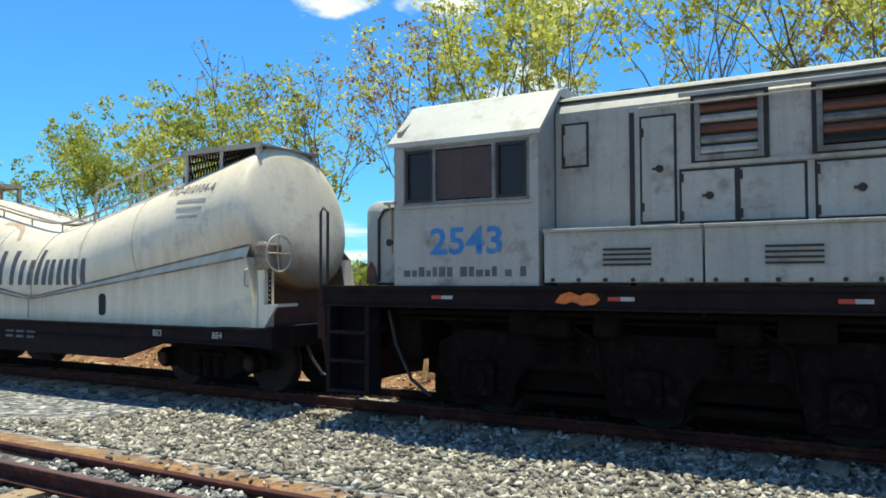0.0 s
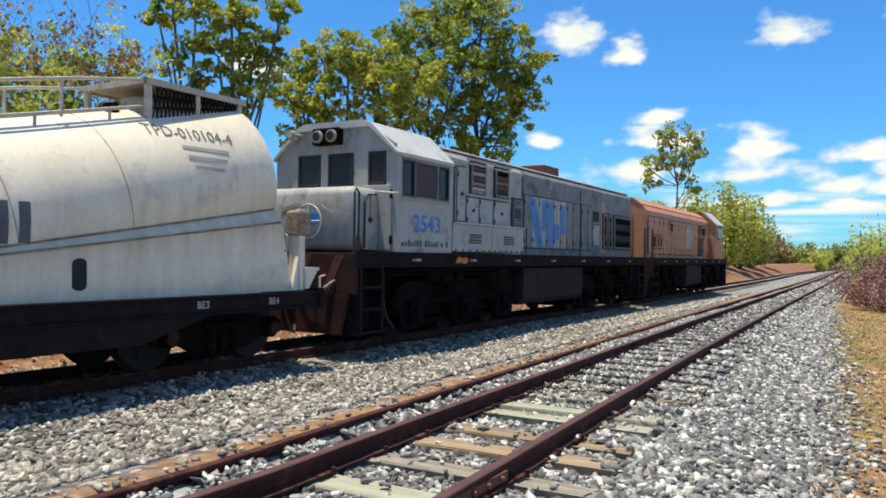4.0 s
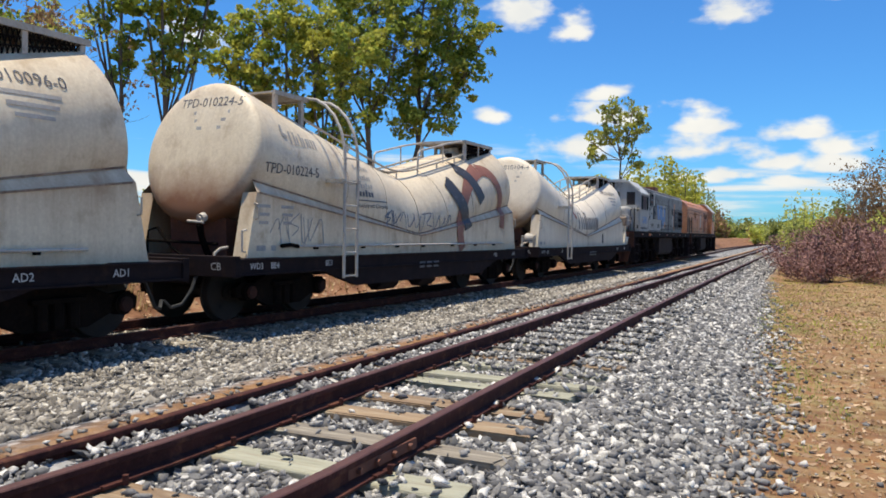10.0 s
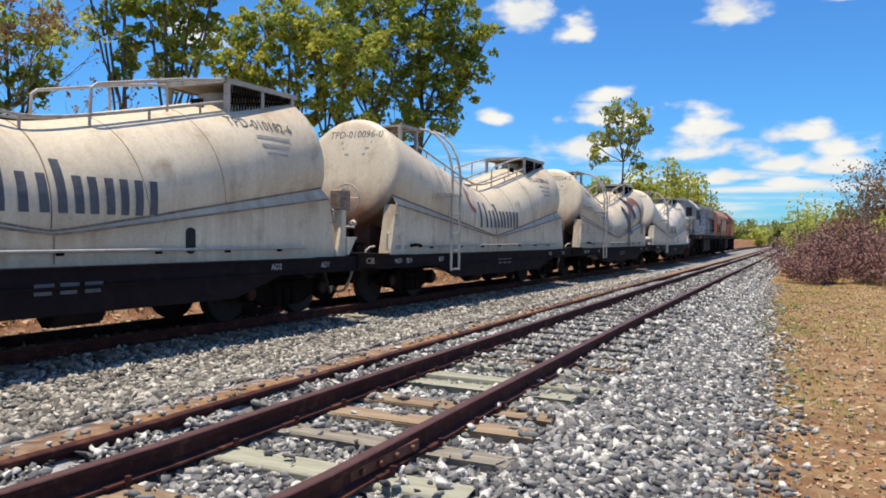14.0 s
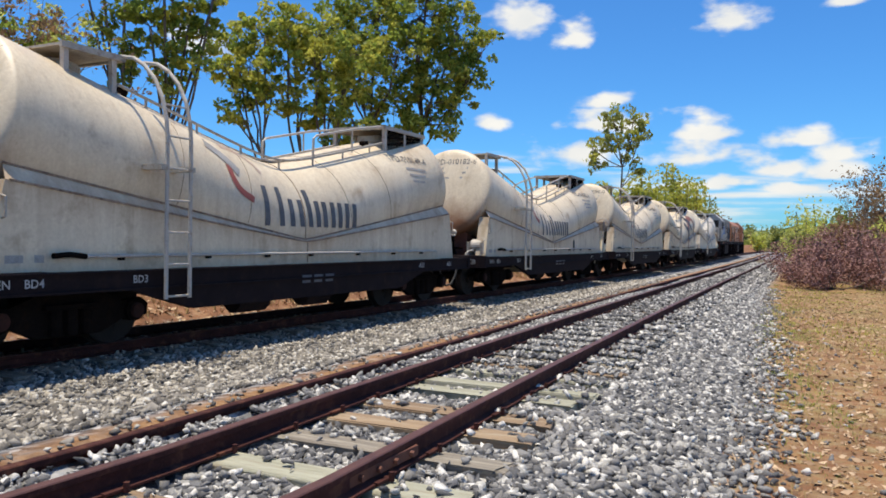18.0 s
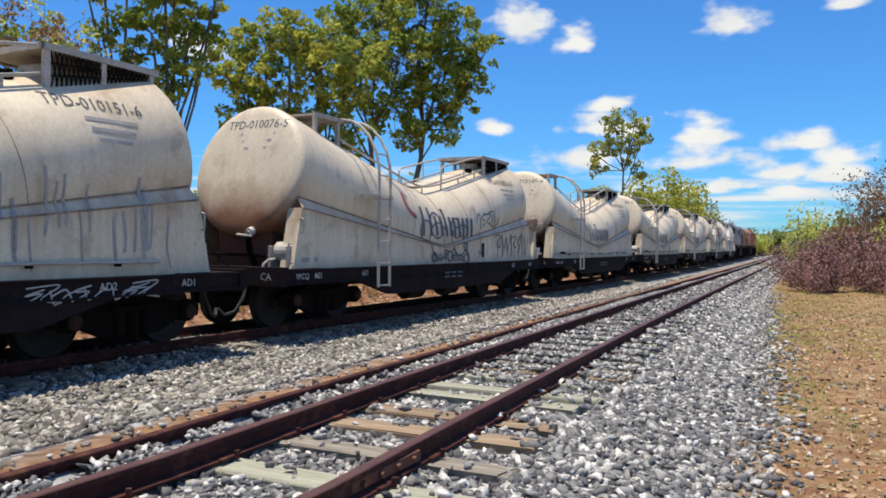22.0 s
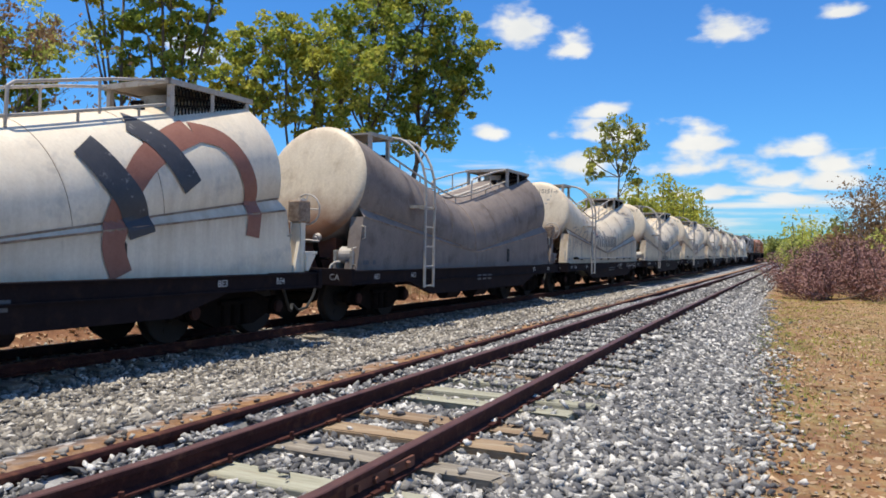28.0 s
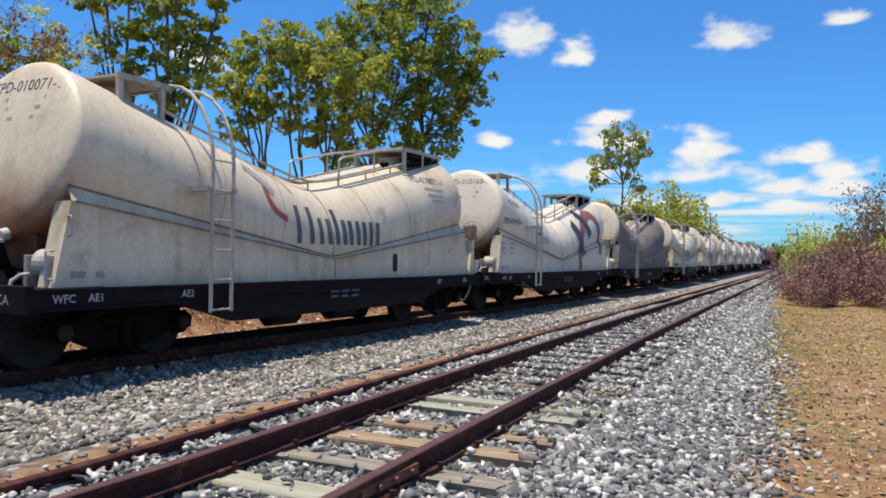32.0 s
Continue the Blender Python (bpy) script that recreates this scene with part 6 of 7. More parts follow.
        for a, b, m, nm in ((ya + w, -5.82, GLASS_DARK, "pane"), (-5.775, -5.398, PANE_BROWN, "shutter"), (-5.422, -5.055, PANE_BROWN, "shutter"), (-5.0, yb - w, GLASS_DARK, "pane")):
            bm = bmesh.new()
            box(bm, s * (CAB_X - 0.035), s * (CAB_X - 0.02 + (0.01 if nm == "shutter" else 0)), a + 0.012, b - 0.012, z0 + w + 0.012, z1 - w - 0.012, 0.004)
            part(nm, bm, m, fr)
            if nm == "pane":
                bm = bmesh.new()
                ring(bm, s * (CAB_X - 0.03), s * (CAB_X + 0.012), (a - 0.01, b + 0.01, z0 + w - 0.01, z1 - w + 0.01), (a + 0.025, b - 0.025, z0 + w + 0.025, z1 - w - 0.025))
                part("seal", bm, SEAL, fr)
        bm = bmesh.new()
        box(bm, s * CAB_X, s * (CAB_X + 0.025), ya - 0.03, yb + 0.03, z0 - 0.04, z0 - 0.02)
        box(bm, s * CAB_X, s * (CAB_X + 0.03), ya - 0.02, yb + 0.02, z1 + 0.015, z1 + 0.03)
        part("drip_ledge", bm, LOCO_GREY, loco)
    # Desk and seat take the recess black, so the cab's shade is painted.
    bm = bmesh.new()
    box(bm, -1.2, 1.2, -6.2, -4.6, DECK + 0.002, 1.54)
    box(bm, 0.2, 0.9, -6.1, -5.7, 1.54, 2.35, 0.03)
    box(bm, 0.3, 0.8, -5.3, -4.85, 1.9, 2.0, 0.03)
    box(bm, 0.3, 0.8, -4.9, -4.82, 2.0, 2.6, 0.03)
    part("cab_interior", bm, HOLE, loco, "control desk and seat blackened for the shade inside the cab")
    for a, b in ((-0.8, -0.3), (-0.13, 0.41), (0.72, 1.08)):
        bm = bmesh.new()
        box(bm, a + 0.01, b - 0.01, -6.325, -6.31, 2.63, 3.17)
        pn = part("windscreen", bm, GLASS_DARK, loco, "dark windscreen pane")
        bm = bmesh.new()
        for a2, b2, c2, d2 in ((a, b, 2.62, 2.665), (a, b, 3.135, 3.18), (a, a + 0.045, 2.62, 3.18), (b - 0.045, b, 2.62, 3.18)):
            box(bm, a2, b2, -6.35, -6.322, c2, d2, 0.008)
        part("seal", bm, SEAL, pn)
    bm = bmesh.new()
    box(bm, 0.64, 1.2, -6.365, -6.33, DECK + 0.02, 2.61, 0.01)
    dr = part("cab_door", bm, LOCO_GREY, loco)
    for z in (1.7, 2.45):
        bm = bmesh.new()
        drum(bm, (1.21, -6.37, z), (0, 0, 1), 0.025, 0.14, 8)
        part("hinge", bm, GRIME_SHADE, dr)
    bm = bmesh.new()
    drum(bm, (0.7, -6.38, 2.05), (0, 1, 0), 0.035, 0.05, 10)
    part("latch", bm, GRIME_SHADE, dr)
    bm = bmesh.new()
    rod(bm, [(0.97, -6.6, 1.9), (1.0, -6.6, 2.4), (1.06, -6.58, 2.48), (1.33, -6.45, 2.46), (1.33, -6.3, 2.46)], 0.02, 8)
    part("handrail", bm, GALV, loco, "bent pale tube handrail beside the cab door")
    bm = bmesh.new()
    box(bm, -0.4, 0.18, -6.47, -6.3, 3.33, 3.62, 0.03)
    hl = part("headlight_box", bm, GRIME_SHADE, loco, "dark headlight housing over the windscreen")
    for x in (-0.26, 0.04):
        bm = bmesh.new()
        drum(bm, (x, -6.49, 3.47), (0, 1, 0), 0.11, 0.06, 20, 0.015)
        part("headlight", bm, GALV, hl, "round headlight in a pale rim")
        bm = bmesh.new()
        drum(bm, (x, -6.515, 3.47), (0, 1, 0), 0.08, 0.02, 20)
        part("lens", bm, GLASS_DARK, hl)
    bm = bmesh.new()
    rod(bm, [(-0.7, -6.3, 3.52), (-0.7, -6.62, 3.52)], 0.03, 8)
    drum(bm, (-0.7, -6.66, 3.52), (0, 1, 0), 0.07, 0.1, 14)
    rod(bm, [(-0.82, -6.3, 3.47), (-0.82, -6.55, 3.47)], 0.028, 8)
    part("horn", bm, GALV, loco)
    # number and worn writing on the cab side
    text_on_side("cab_number", "2543", 0.41, -5.38, 1.98, LOCO_BLUE, loco, "blue cab number", flat=CAB_X, lift=0.004, stretch=1.14, bold=0.024)
    bm = bmesh.new()
    y = -6.2
    rnd = random.Random(2)
    while y < -4.65:
        wd = rnd.uniform(0.05, 0.09)
        box(bm, CAB_X + 0.001, CAB_X + 0.004, y, y + wd, 1.6, 1.6 + rnd.choice((0.075, 0.11)))
        y += wd + (0.025 if rnd.random() < 0.8 else 0.1)
        part("worn_writing", bm, LETTER, loco, "small dark writing")
        bm = bmesh.new()
    bm.free()
    # hood
    bm = bmesh.new()
    prism(bm, hood_outline(HOOD_X, 3.62, 0.24), "y", -4.5, -0.45)
    part("hood", bm, LOCO_GREY, loco, "grey front hood section")
    bm = bmesh.new()
    prism(bm, hood_outline(HOOD_X, 3.62, 0.24), "y", -0.42, 8.1)
    part("hood", bm, LOCO_DIRTY, loco, "sooty paint-worn rear hood section")
    for a, b in ((-4.52, -0.43), (-0.42, 3.4), (3.42, 8.12)):
        bm = bmesh.new()
        prism(bm, [(-0.5, 3.63), (-0.45, 3.65), (0.45, 3.65), (0.5, 3.63), (0.76, 3.56), (0.78, 3.53), (0.7, 3.53), (0.45, 3.58), (-0.45, 3.58), (-0.7, 3.53), (-0.78, 3.53), (-0.76, 3.56)], "y", a, b)
        part("hood_roof", bm, LOCO_GREY, loco, "pale dusty hood roof")
    X = HOOD_X
    for yy in (-3.65, -0.44, 3.41):
        bm = bmesh.new()
        box(bm, X - 0.01, X + 0.014, yy - 0.025, yy + 0.025, DECK, 3.3)
        part("body_joint", bm, SEAL, loco)
    panel(loco, -4.42, -4.13, 2.78, 3.25, X, LOCO_GREY, "cover_plate", False)
    panel(loco, -3.56, -3.2, 2.14, 3.24, X, LOCO_GREY)
    louver_window(loco, -3.0, -2.36, 2.74, 3.36, X + 0.01, "louvre", (LOCO_DIRTY, LOCO_GREY, LOCO_DIRTY, RUST_RED, LOCO_GREY, RUST_RED))
    louver_window(loco, -1.9, -1.24, 2.74, 3.36, X + 0.01, "louvre", (LOCO_DIRTY, HOLE, RUST_RED, LOCO_DIRTY, RUST_RED, GRIME_SHADE))
    bm = bmesh.new()
    box(bm, X, X + 0.03, -3.16, -1.08, 2.68, 2.72)
    box(bm, X, X + 0.03, -3.16, -1.08, 3.4, 3.44)
    part("rail_strip", bm, LOCO_GREY, loco)
    panel(loco, -3.16, -2.62, 2.12, 2.66, X, LOCO_GREY)
    panel(loco, -2.6, -2.0, 2.12, 2.66, X, LOCO_GREY, knob=False)
    panel(loco, -1.92, -1.2, 2.12, 2.66, X, LOCO_GREY)
    louver_window(loco, -1.0, -0.52, 1.75, 2.75, X + 0.01, "grille", (LOCO_DIRTY, LOCO_DIRTY, GRIME_SHADE))
    bm = bmesh.new()
    for i in range(16):
        z = 1.8 + 0.057 * i
        box(bm, X + 0.05, X + 0.062, -0.96, -0.56, z, z + 0.026)
    part("grille_slats", bm, LOCO_DIRTY, loco)
    ys = [-0.36, 0.1, 0.52, 0.98, 1.45, 1.9, 2.35, 2.82, 3.3]
    for a, b in zip(ys, ys[1:]):
        panel(loco, a, b, 1.66, 2.92, X, LOCO_DIRTY if a < 0.1 or a > 2.3 else LOCO_GREY, gap=0.018, knob=False, label="tall hood door streaked with oil")
        bm = bmesh.new()
        drum(bm, (X - 0.03, (a + b) / 2, 3.12), (1, 0, 0.3), 0.04, 0.06, 10)
        part("lifting_stud", bm, SEAL, loco)
    for a, b in ((3.5, 3.95), (3.97, 4.35)):
        panel(loco, a, b, 1.66, 2.92, X, LOCO_DIRTY, gap=0.015, knob=False)
    # Black plate drawn for the unlit opening; the hood stays closed.
    bm = bmesh.new()
    prism(bm, [(4.45, 2.5), (4.45, 2.8), (4.95, 2.8), (4.95, 2.5)], "x", X, X + 0.012)
    part("hood_window", bm, HOLE, loco, "dark square opening in the hood")
    panel(loco, 4.4, 5.0, 1.8, 2.42, X, LOCO_GREY, knob=False)
    bm = bmesh.new()
    box(bm, X, X + 0.006, 5.15, 5.5, 1.6, 3.1)
    part("paint_patch", bm, LOCO_ORANGE, loco, "old orange paint showing through")
    for a, b in ((5.3, 5.6), (5.75, 6.05), (6.3, 8.0)):
        louver_window(loco, a, b, 1.75, 2.75, X + 0.008, "radiator_grille", (LOCO_DIRTY, GRIME_SHADE, HOLE))
    # painted blue blocks across the doors
    for pts in ([(-0.12, 2.84), (0.3, 2.84), (0.8, 1.7), (0.42, 1.7)], [(0.7, 2.1), (0.94, 2.1), (0.94, 2.84), (0.7, 2.84)], [(1.04, 1.7), (1.38, 1.7), (1.38, 2.84), (1.04, 2.84)], [(1.46, 1.9), (1.82, 1.9), (1.82, 2.3), (1.46, 2.3)], [(1.94, 2.04), (2.24, 2.04), (2.24, 2.8), (1.94, 2.8)]):
        bm = bmesh.new()
        prism(bm, pts, "x", X + 0.0235, X + 0.0265)
        part("painted_block", bm, LOCO_BLUE, loco, "worn blue painted block")
    bm = bmesh.new()
    prism(bm, [(2.0, 1.74), (2.2, 1.74), (2.2, 2.02), (2.0, 2.02)], "x", X + 0.024, X + 0.028)
    part("painted_block", bm, LOCO_ORANGE, loco, "small orange painted block")
    # battery boxes on the deck
    for a, b in ((-4.46, -2.86), (-2.84, -1.3)):
        bm = bmesh.new()
        box(bm, HOOD_X, CAB_X, a, b, 1.53, 2.06, 0.015)
        box(bm, HOOD_X, CAB_X + 0.03, a - 0.0, b, 2.05, 2.085, 0.008)
        bx = part("battery_box", bm, LOCO_GREY, loco, "dented grey battery box on the deck")
        bm = bmesh.new()
        c = a + 0.55 * (b - a) if a < -3 else a + 0.5 * (b - a)
        for k in range(4):
            box(bm, CAB_X, CAB_X + 0.018, c - 0.24, c + 0.24, 1.7 + 0.05 * k, 1.722 + 0.05 * k)
        part("vent", bm, SEAL, bx, "slotted vent")
        for k in range(6):
            bm = bmesh.new()
            drum(bm, (CAB_X + 0.006, a + 0.1 + (b - a - 0.2) * k / 5, 1.56), (1, 0, 0), 0.022, 0.02, 8)
            part("bolt", bm, SEAL, bx)
    bm = bmesh.new()
    prism(bm, [(-4.34, 1.33), (-4.24, 1.31), (-4.16, 1.34), (-4.05, 1.3), (-3.92, 1.31), (-3.86, 1.36), (-3.9, 1.42), (-4.0, 1.43), (-4.07, 1.4), (-4.18, 1.44), (-4.28, 1.41)], "x", 1.309, 1.313)
    part("paint_splash", bm, ORANGE_SPRAY, loco, "orange paint splashed on the sill")
    # roof fittings
    bm = bmesh.new()
    box(bm, -0.35, 0.35, 2.1, 3.1, 3.6, 3.9, 0.03)
    part("exhaust_box", bm, RUST_RED, loco, "rusty exhaust box on the roof")
    bm = bmesh.new()
    drum(bm, (0, -3.9, 3.67), (0, 0, 1), 0.28, 0.08, 20, 0.02)
    part("roof_hatch", bm, GRIME_SHADE, loco)
    for s in (-1, 1):
        bm = bmesh.new()
        rod(bm, [(s * 0.94, -3.55, 3.32), (s * 0.94, -0.6, 3.32)], 0.012, 6)
        part("handrail", bm, GALV, loco)
        bm = bmesh.new()
        rod(bm, [(s * 1.28, -1.1, 1.5), (s * 1.28, -1.1, 2.1)], 0.015, 6)
        part("handrail", bm, SEAL, loco)
    TRAIN.append((loco, 1.05))


def build_orange_loco():
    loco = thing("diesel_locomotive", "faded orange diesel locomotive with a dark cab window", "locomotive", group="locomotives of the train")
    y0, y1 = -6.9, 6.9
    running_gear(loco, y0, y1, (-4.1, 4.1), (-1.3, 0.0, 1.3), (-1.2, 1.6))
    bm = bmesh.new()
    prism(bm, hood_outline(0.98, 3.55), "y", -6.6, 4.2)
    part("hood", bm, LOCO_ORANGE, loco, "faded orange long hood")
    bm = bmesh.new()
    prism(bm, [(-0.55, 3.53), (-0.5, 3.58), (0.5, 3.58), (0.55, 3.53), (0.84, 3.34), (0.8, 3.32), (0.5, 3.5), (-0.5, 3.5), (-0.8, 3.32), (-0.84, 3.34)], "y", -6.62, 4.2)
    part("hood_roof", bm, LOCO_ORANGE, loco, "dusty orange hood roof")
    bm = bmesh.new()
    prism(bm, [(-CAB_X, DECK), (-CAB_X, 3.05), (-0.72, 3.6), (0.72, 3.6), (CAB_X, 3.05), (CAB_X, DECK)], "y", 4.22, 6.0)
    part("cab", bm, LOCO_ORANGE, loco, "orange cab")
    bm = bmesh.new()
    prism(bm, [(-CAB_X - 0.03, 3.04), (-0.75, 3.6), (-0.6, 3.66), (0.6, 3.66), (0.75, 3.6), (CAB_X + 0.03, 3.04), (CAB_X + 0.03, 3.08), (0.76, 3.68), (-0.76, 3.68), (-CAB_X - 0.03, 3.08)], "y", 4.15, 6.08)
    part("cab_roof", bm, LOCO_ROOF, loco, "pale cab roof")
    bm = bmesh.new()
    box(bm, -0.95, 0.95, 6.0, 6.6, DECK, 2.5, 0.1)
    part("nose", bm, LOCO_ORANGE, loco)
    for s in (-1, 1):
        bm = bmesh.new()
        box(bm, s * (CAB_X - 0.01), s * (CAB_X + 0.012), 4.5, 5.75, 2.4, 2.98, 0.008)
        fr = part("cab_window", bm, SEAL, loco, "dark cab side window")
        for a, b in ((4.54, 5.1), (5.16, 5.7)):
            bm = bmesh.new()
            box(bm, s * (CAB_X + 0.008), s * (CAB_X + 0.018), a, b, 2.45, 2.93)
            part("pane", bm, GLASS_DARK, fr)
    bm = bmesh.new()
    box(bm, -0.5, 0.5, -6.64, -6.6, DECK + 0.05, 3.1, 0.015)
    part("end_door", bm, LOCO_ORANGE, loco)
    for x in (-0.17, 0.17):
        bm = bmesh.new()
        drum(bm, (x, -6.66, 3.32), (0, 1, 0), 0.11, 0.06, 18, 0.01)
        part("headlight", bm, GALV, loco, "round headlight lens")
    X = 0.98
    ys = [-6.4, -5.6, -4.9, -4.3, -3.7, -3.1, -2.5, -1.9, -1.3, -0.7, -0.1, 0.5, 1.1, 1.7, 2.3, 2.9, 3.5, 4.1]
    for i, (a, b) in enumerate(zip(ys, ys[1:])):
        panel(loco, a, b, 1.62, 2.95, X, RUST_RED if i in (13, 14) else LOCO_ORANGE, gap=0.02, knob=False, label="orange hood door" if i not in (13, 14) else "rust-brown hood door")
    for a, b, c, d in ((-5.9, -5.5, 1.85, 2.3), (-5.35, -5.0, 1.85, 2.3), (-4.85, -4.55, 1.85, 2.3), (-3.4, -2.9, 2.45, 2.85), (2.3, 3.2, 2.4, 2.9)):
        louver_window(loco, a, b, c, d, X + 0.02, "grille", (LOCO_ORANGE, GRIME_SHADE, HOLE))
    bm = bmesh.new()
    prism(bm, [(-0.5, 1.9), (0.3, 1.9), (0.6, 2.4), (0.1, 2.85), (-0.5, 2.7)], "x", X + 0.024, X + 0.028)
    part("painted_block", bm, GALV, loco, "pale worn painted shape")
    bm = bmesh.new()
    box(bm, X + 0.02, X + 0.05, -6.5, -6.42, 1.6, 2.6)
    part("hand_brake", bm, SEAL, loco)
    for k in (-6.2, -4.0, -2.0, 0.0, 2.0, 4.0):
        bm = bmesh.new()
        rod(bm, [(1.27, k, 1.5), (1.27, k, 2.45)], 0.016, 6)
        part("handrail_post", bm, LOCO_ORANGE, loco)
    bm = bmesh.new()
    rod(bm, [(1.27, -6.2, 2.45), (1.27, 4.0, 2.45)], 0.016, 6)
    part("handrail", bm, LOCO_ORANGE, loco)
    TRAIN.append((loco, 1.05 + 8.3 + 0.95 + 6.9))


build_grey_loco()
build_orange_loco()

# ---- trees, bushes and grass ----
def leaf_cloud(rng, centres, radii, n, size, flat=0.75):
    """Many small leaf blades as quads, gathered in clumps round the given centres."""
    pick = rng.integers(0, len(centres), n)
    d = rng.normal(size=(n, 3))
    d /= np.linalg.norm(d, axis=1)[:, None]
    p = np.array(centres)[pick] + d * (np.array(radii)[pick] * rng.uniform(0.25, 1.0, n) ** 0.5)[:, None] * (1, 1, flat)
    u = rng.normal(size=(n, 3))
    u /= np.linalg.norm(u, axis=1)[:, None]
    v = np.cross(u, rng.normal(size=(n, 3)))
    v /= np.linalg.norm(v, axis=1)[:, None]
    s = (size * rng.uniform(0.6, 1.4, n))[:, None]
    quad = np.stack([p - u * s, p + v * s * 0.55, p + u * s, p - v * s * 0.55], 1).reshape(-1, 3)
    return quad


def quads_object(name, quad, mat, parent, label=""):
    n = len(quad) // 4
    me = bpy.data.meshes.new(name)
    me.vertices.add(len(quad))
    me.vertices.foreach_set("co", quad.ravel())
    me.loops.add(n * 4)
    me.loops.foreach_set("vertex_index", np.arange(n * 4, dtype=np.int32))
    me.polygons.add(n)
    me.polygons.foreach_set("loop_start", np.arange(0, n * 4, 4, dtype=np.int32))
    me.update(calc_edges=True)
    me.materials.append(mat)
    ob = new(name, me)
    ob.parent = parent
    return tagged(ob, label)


def grow(bm, rng, p, d, length, r, depth, tips, limbs, spread):
    """A limb that bends as it rises and forks into thinner ones."""
    pts, q, dd = [p], Vector(p), Vector(d).normalized()
    steps = 4
    for i in range(steps):
        dd = (dd + Vector(rng.normal(0, 0.14, 3)) + Vector((0, 0, 0.06))).normalized()
        q = q + dd * length / steps
        pts.append(q.copy())
    sides = 7 if depth > 2 else (5 if depth > 0 else 4)
    rings = []
    for i, c in enumerate(pts):
        ax = (Vector(pts[min(i + 1, steps)]) - Vector(pts[max(i - 1, 0)])).normalized()
        a = ax.cross(Vector((0.4, 0.3, 0.1))).normalized()
        b = ax.cross(a)
        rr = r * (1 - 0.45 * i / steps)
        rings.append([bm.verts.new(Vector(c) + rr * (a * math.cos(t) + b * math.sin(t))) for t in (2 * math.pi * k / sides for k in range(sides))])
    for u, w in zip(rings, rings[1:]):
        for k in range(sides):
            bm.faces.new((u[k], u[(k + 1) % sides], w[(k + 1) % sides], w[k]))
    if depth == 0:
        tips.append(pts[-1])
        tips.append(pts[2])
        return
    for k in range(limbs):
        t = rng.uniform(0.55, 1.0) if k else 1.0
        start = Vector(pts[int(round(t * steps))])
        side = Vector(rng.normal(0, 1, 3))
        side.z = abs(side.z) * 0.25
        nd = (dd * 0.75 + side.normalized() * spread).normalized()
        grow(bm, rng, start, nd, length * rng.uniform(0.62, 0.85), r * 0.55, depth - 1, tips, limbs, spread)


def tree(x, y, tall, width, leaves, mat, label, seed, stems=1, size=0.13, clump=0.55, depth=3, bare=0.0, z=None, limbs=3, lean=(0, 0), low=0.0, girth=0.012, second=None):
    """A forking tree; its leaves hang in small separate bunches round the twig ends, of one or two colours."""
    rng = np.random.default_rng(seed)
    t = thing("tree", label, "tree", pose(x, y, height(x, y) - 0.15 if z is None else z))
    bm, tips = bmesh.new(), []
    for k in range(stems):
        a = 2 * math.pi * k / max(1, stems) + seed
        base = Vector((0.25 * math.cos(a) * (stems > 1), 0.25 * math.sin(a) * (stems > 1), 0))
        d = Vector((0.22 * math.cos(a) * (stems > 1) + lean[0], 0.22 * math.sin(a) * (stems > 1) + lean[1], 1))
        grow(bm, rng, base, d, tall * 0.36, girth * tall * (1.0 if stems == 1 else 0.7), depth, tips, limbs, width)
    top = max(v.co.z for v in bm.verts)
    k = tall / top
    for v in bm.verts:
        v.co = Vector((v.co.x * (k * 0.5 + 0.5), v.co.y * (k * 0.5 + 0.5), v.co.z * k))
    tips = [Vector((p.x * (k * 0.5 + 0.5), p.y * (k * 0.5 + 0.5), p.z * k)) for p in map(Vector, tips)]
    part("trunk", bm, BARK, t, smooth=True)
    keep = [p for p in tips if rng.uniform() > bare and p.z > low * tall]
    if leaves and keep:
        bunches = [tuple(p + Vector(rng.normal(0, clump * 0.7, 3))) for p in keep for _ in range(3)]
        mats = [(mat, bunches)] if second is None else [(mat, bunches[::2]), (second, bunches[1::2])]
        for m, own in mats:
            quad = leaf_cloud(rng, own, [clump * rng.uniform(0.3, 0.75) for _ in own], leaves // len(mats), size)
            quads_object("crown", quad, m, t)
    return t


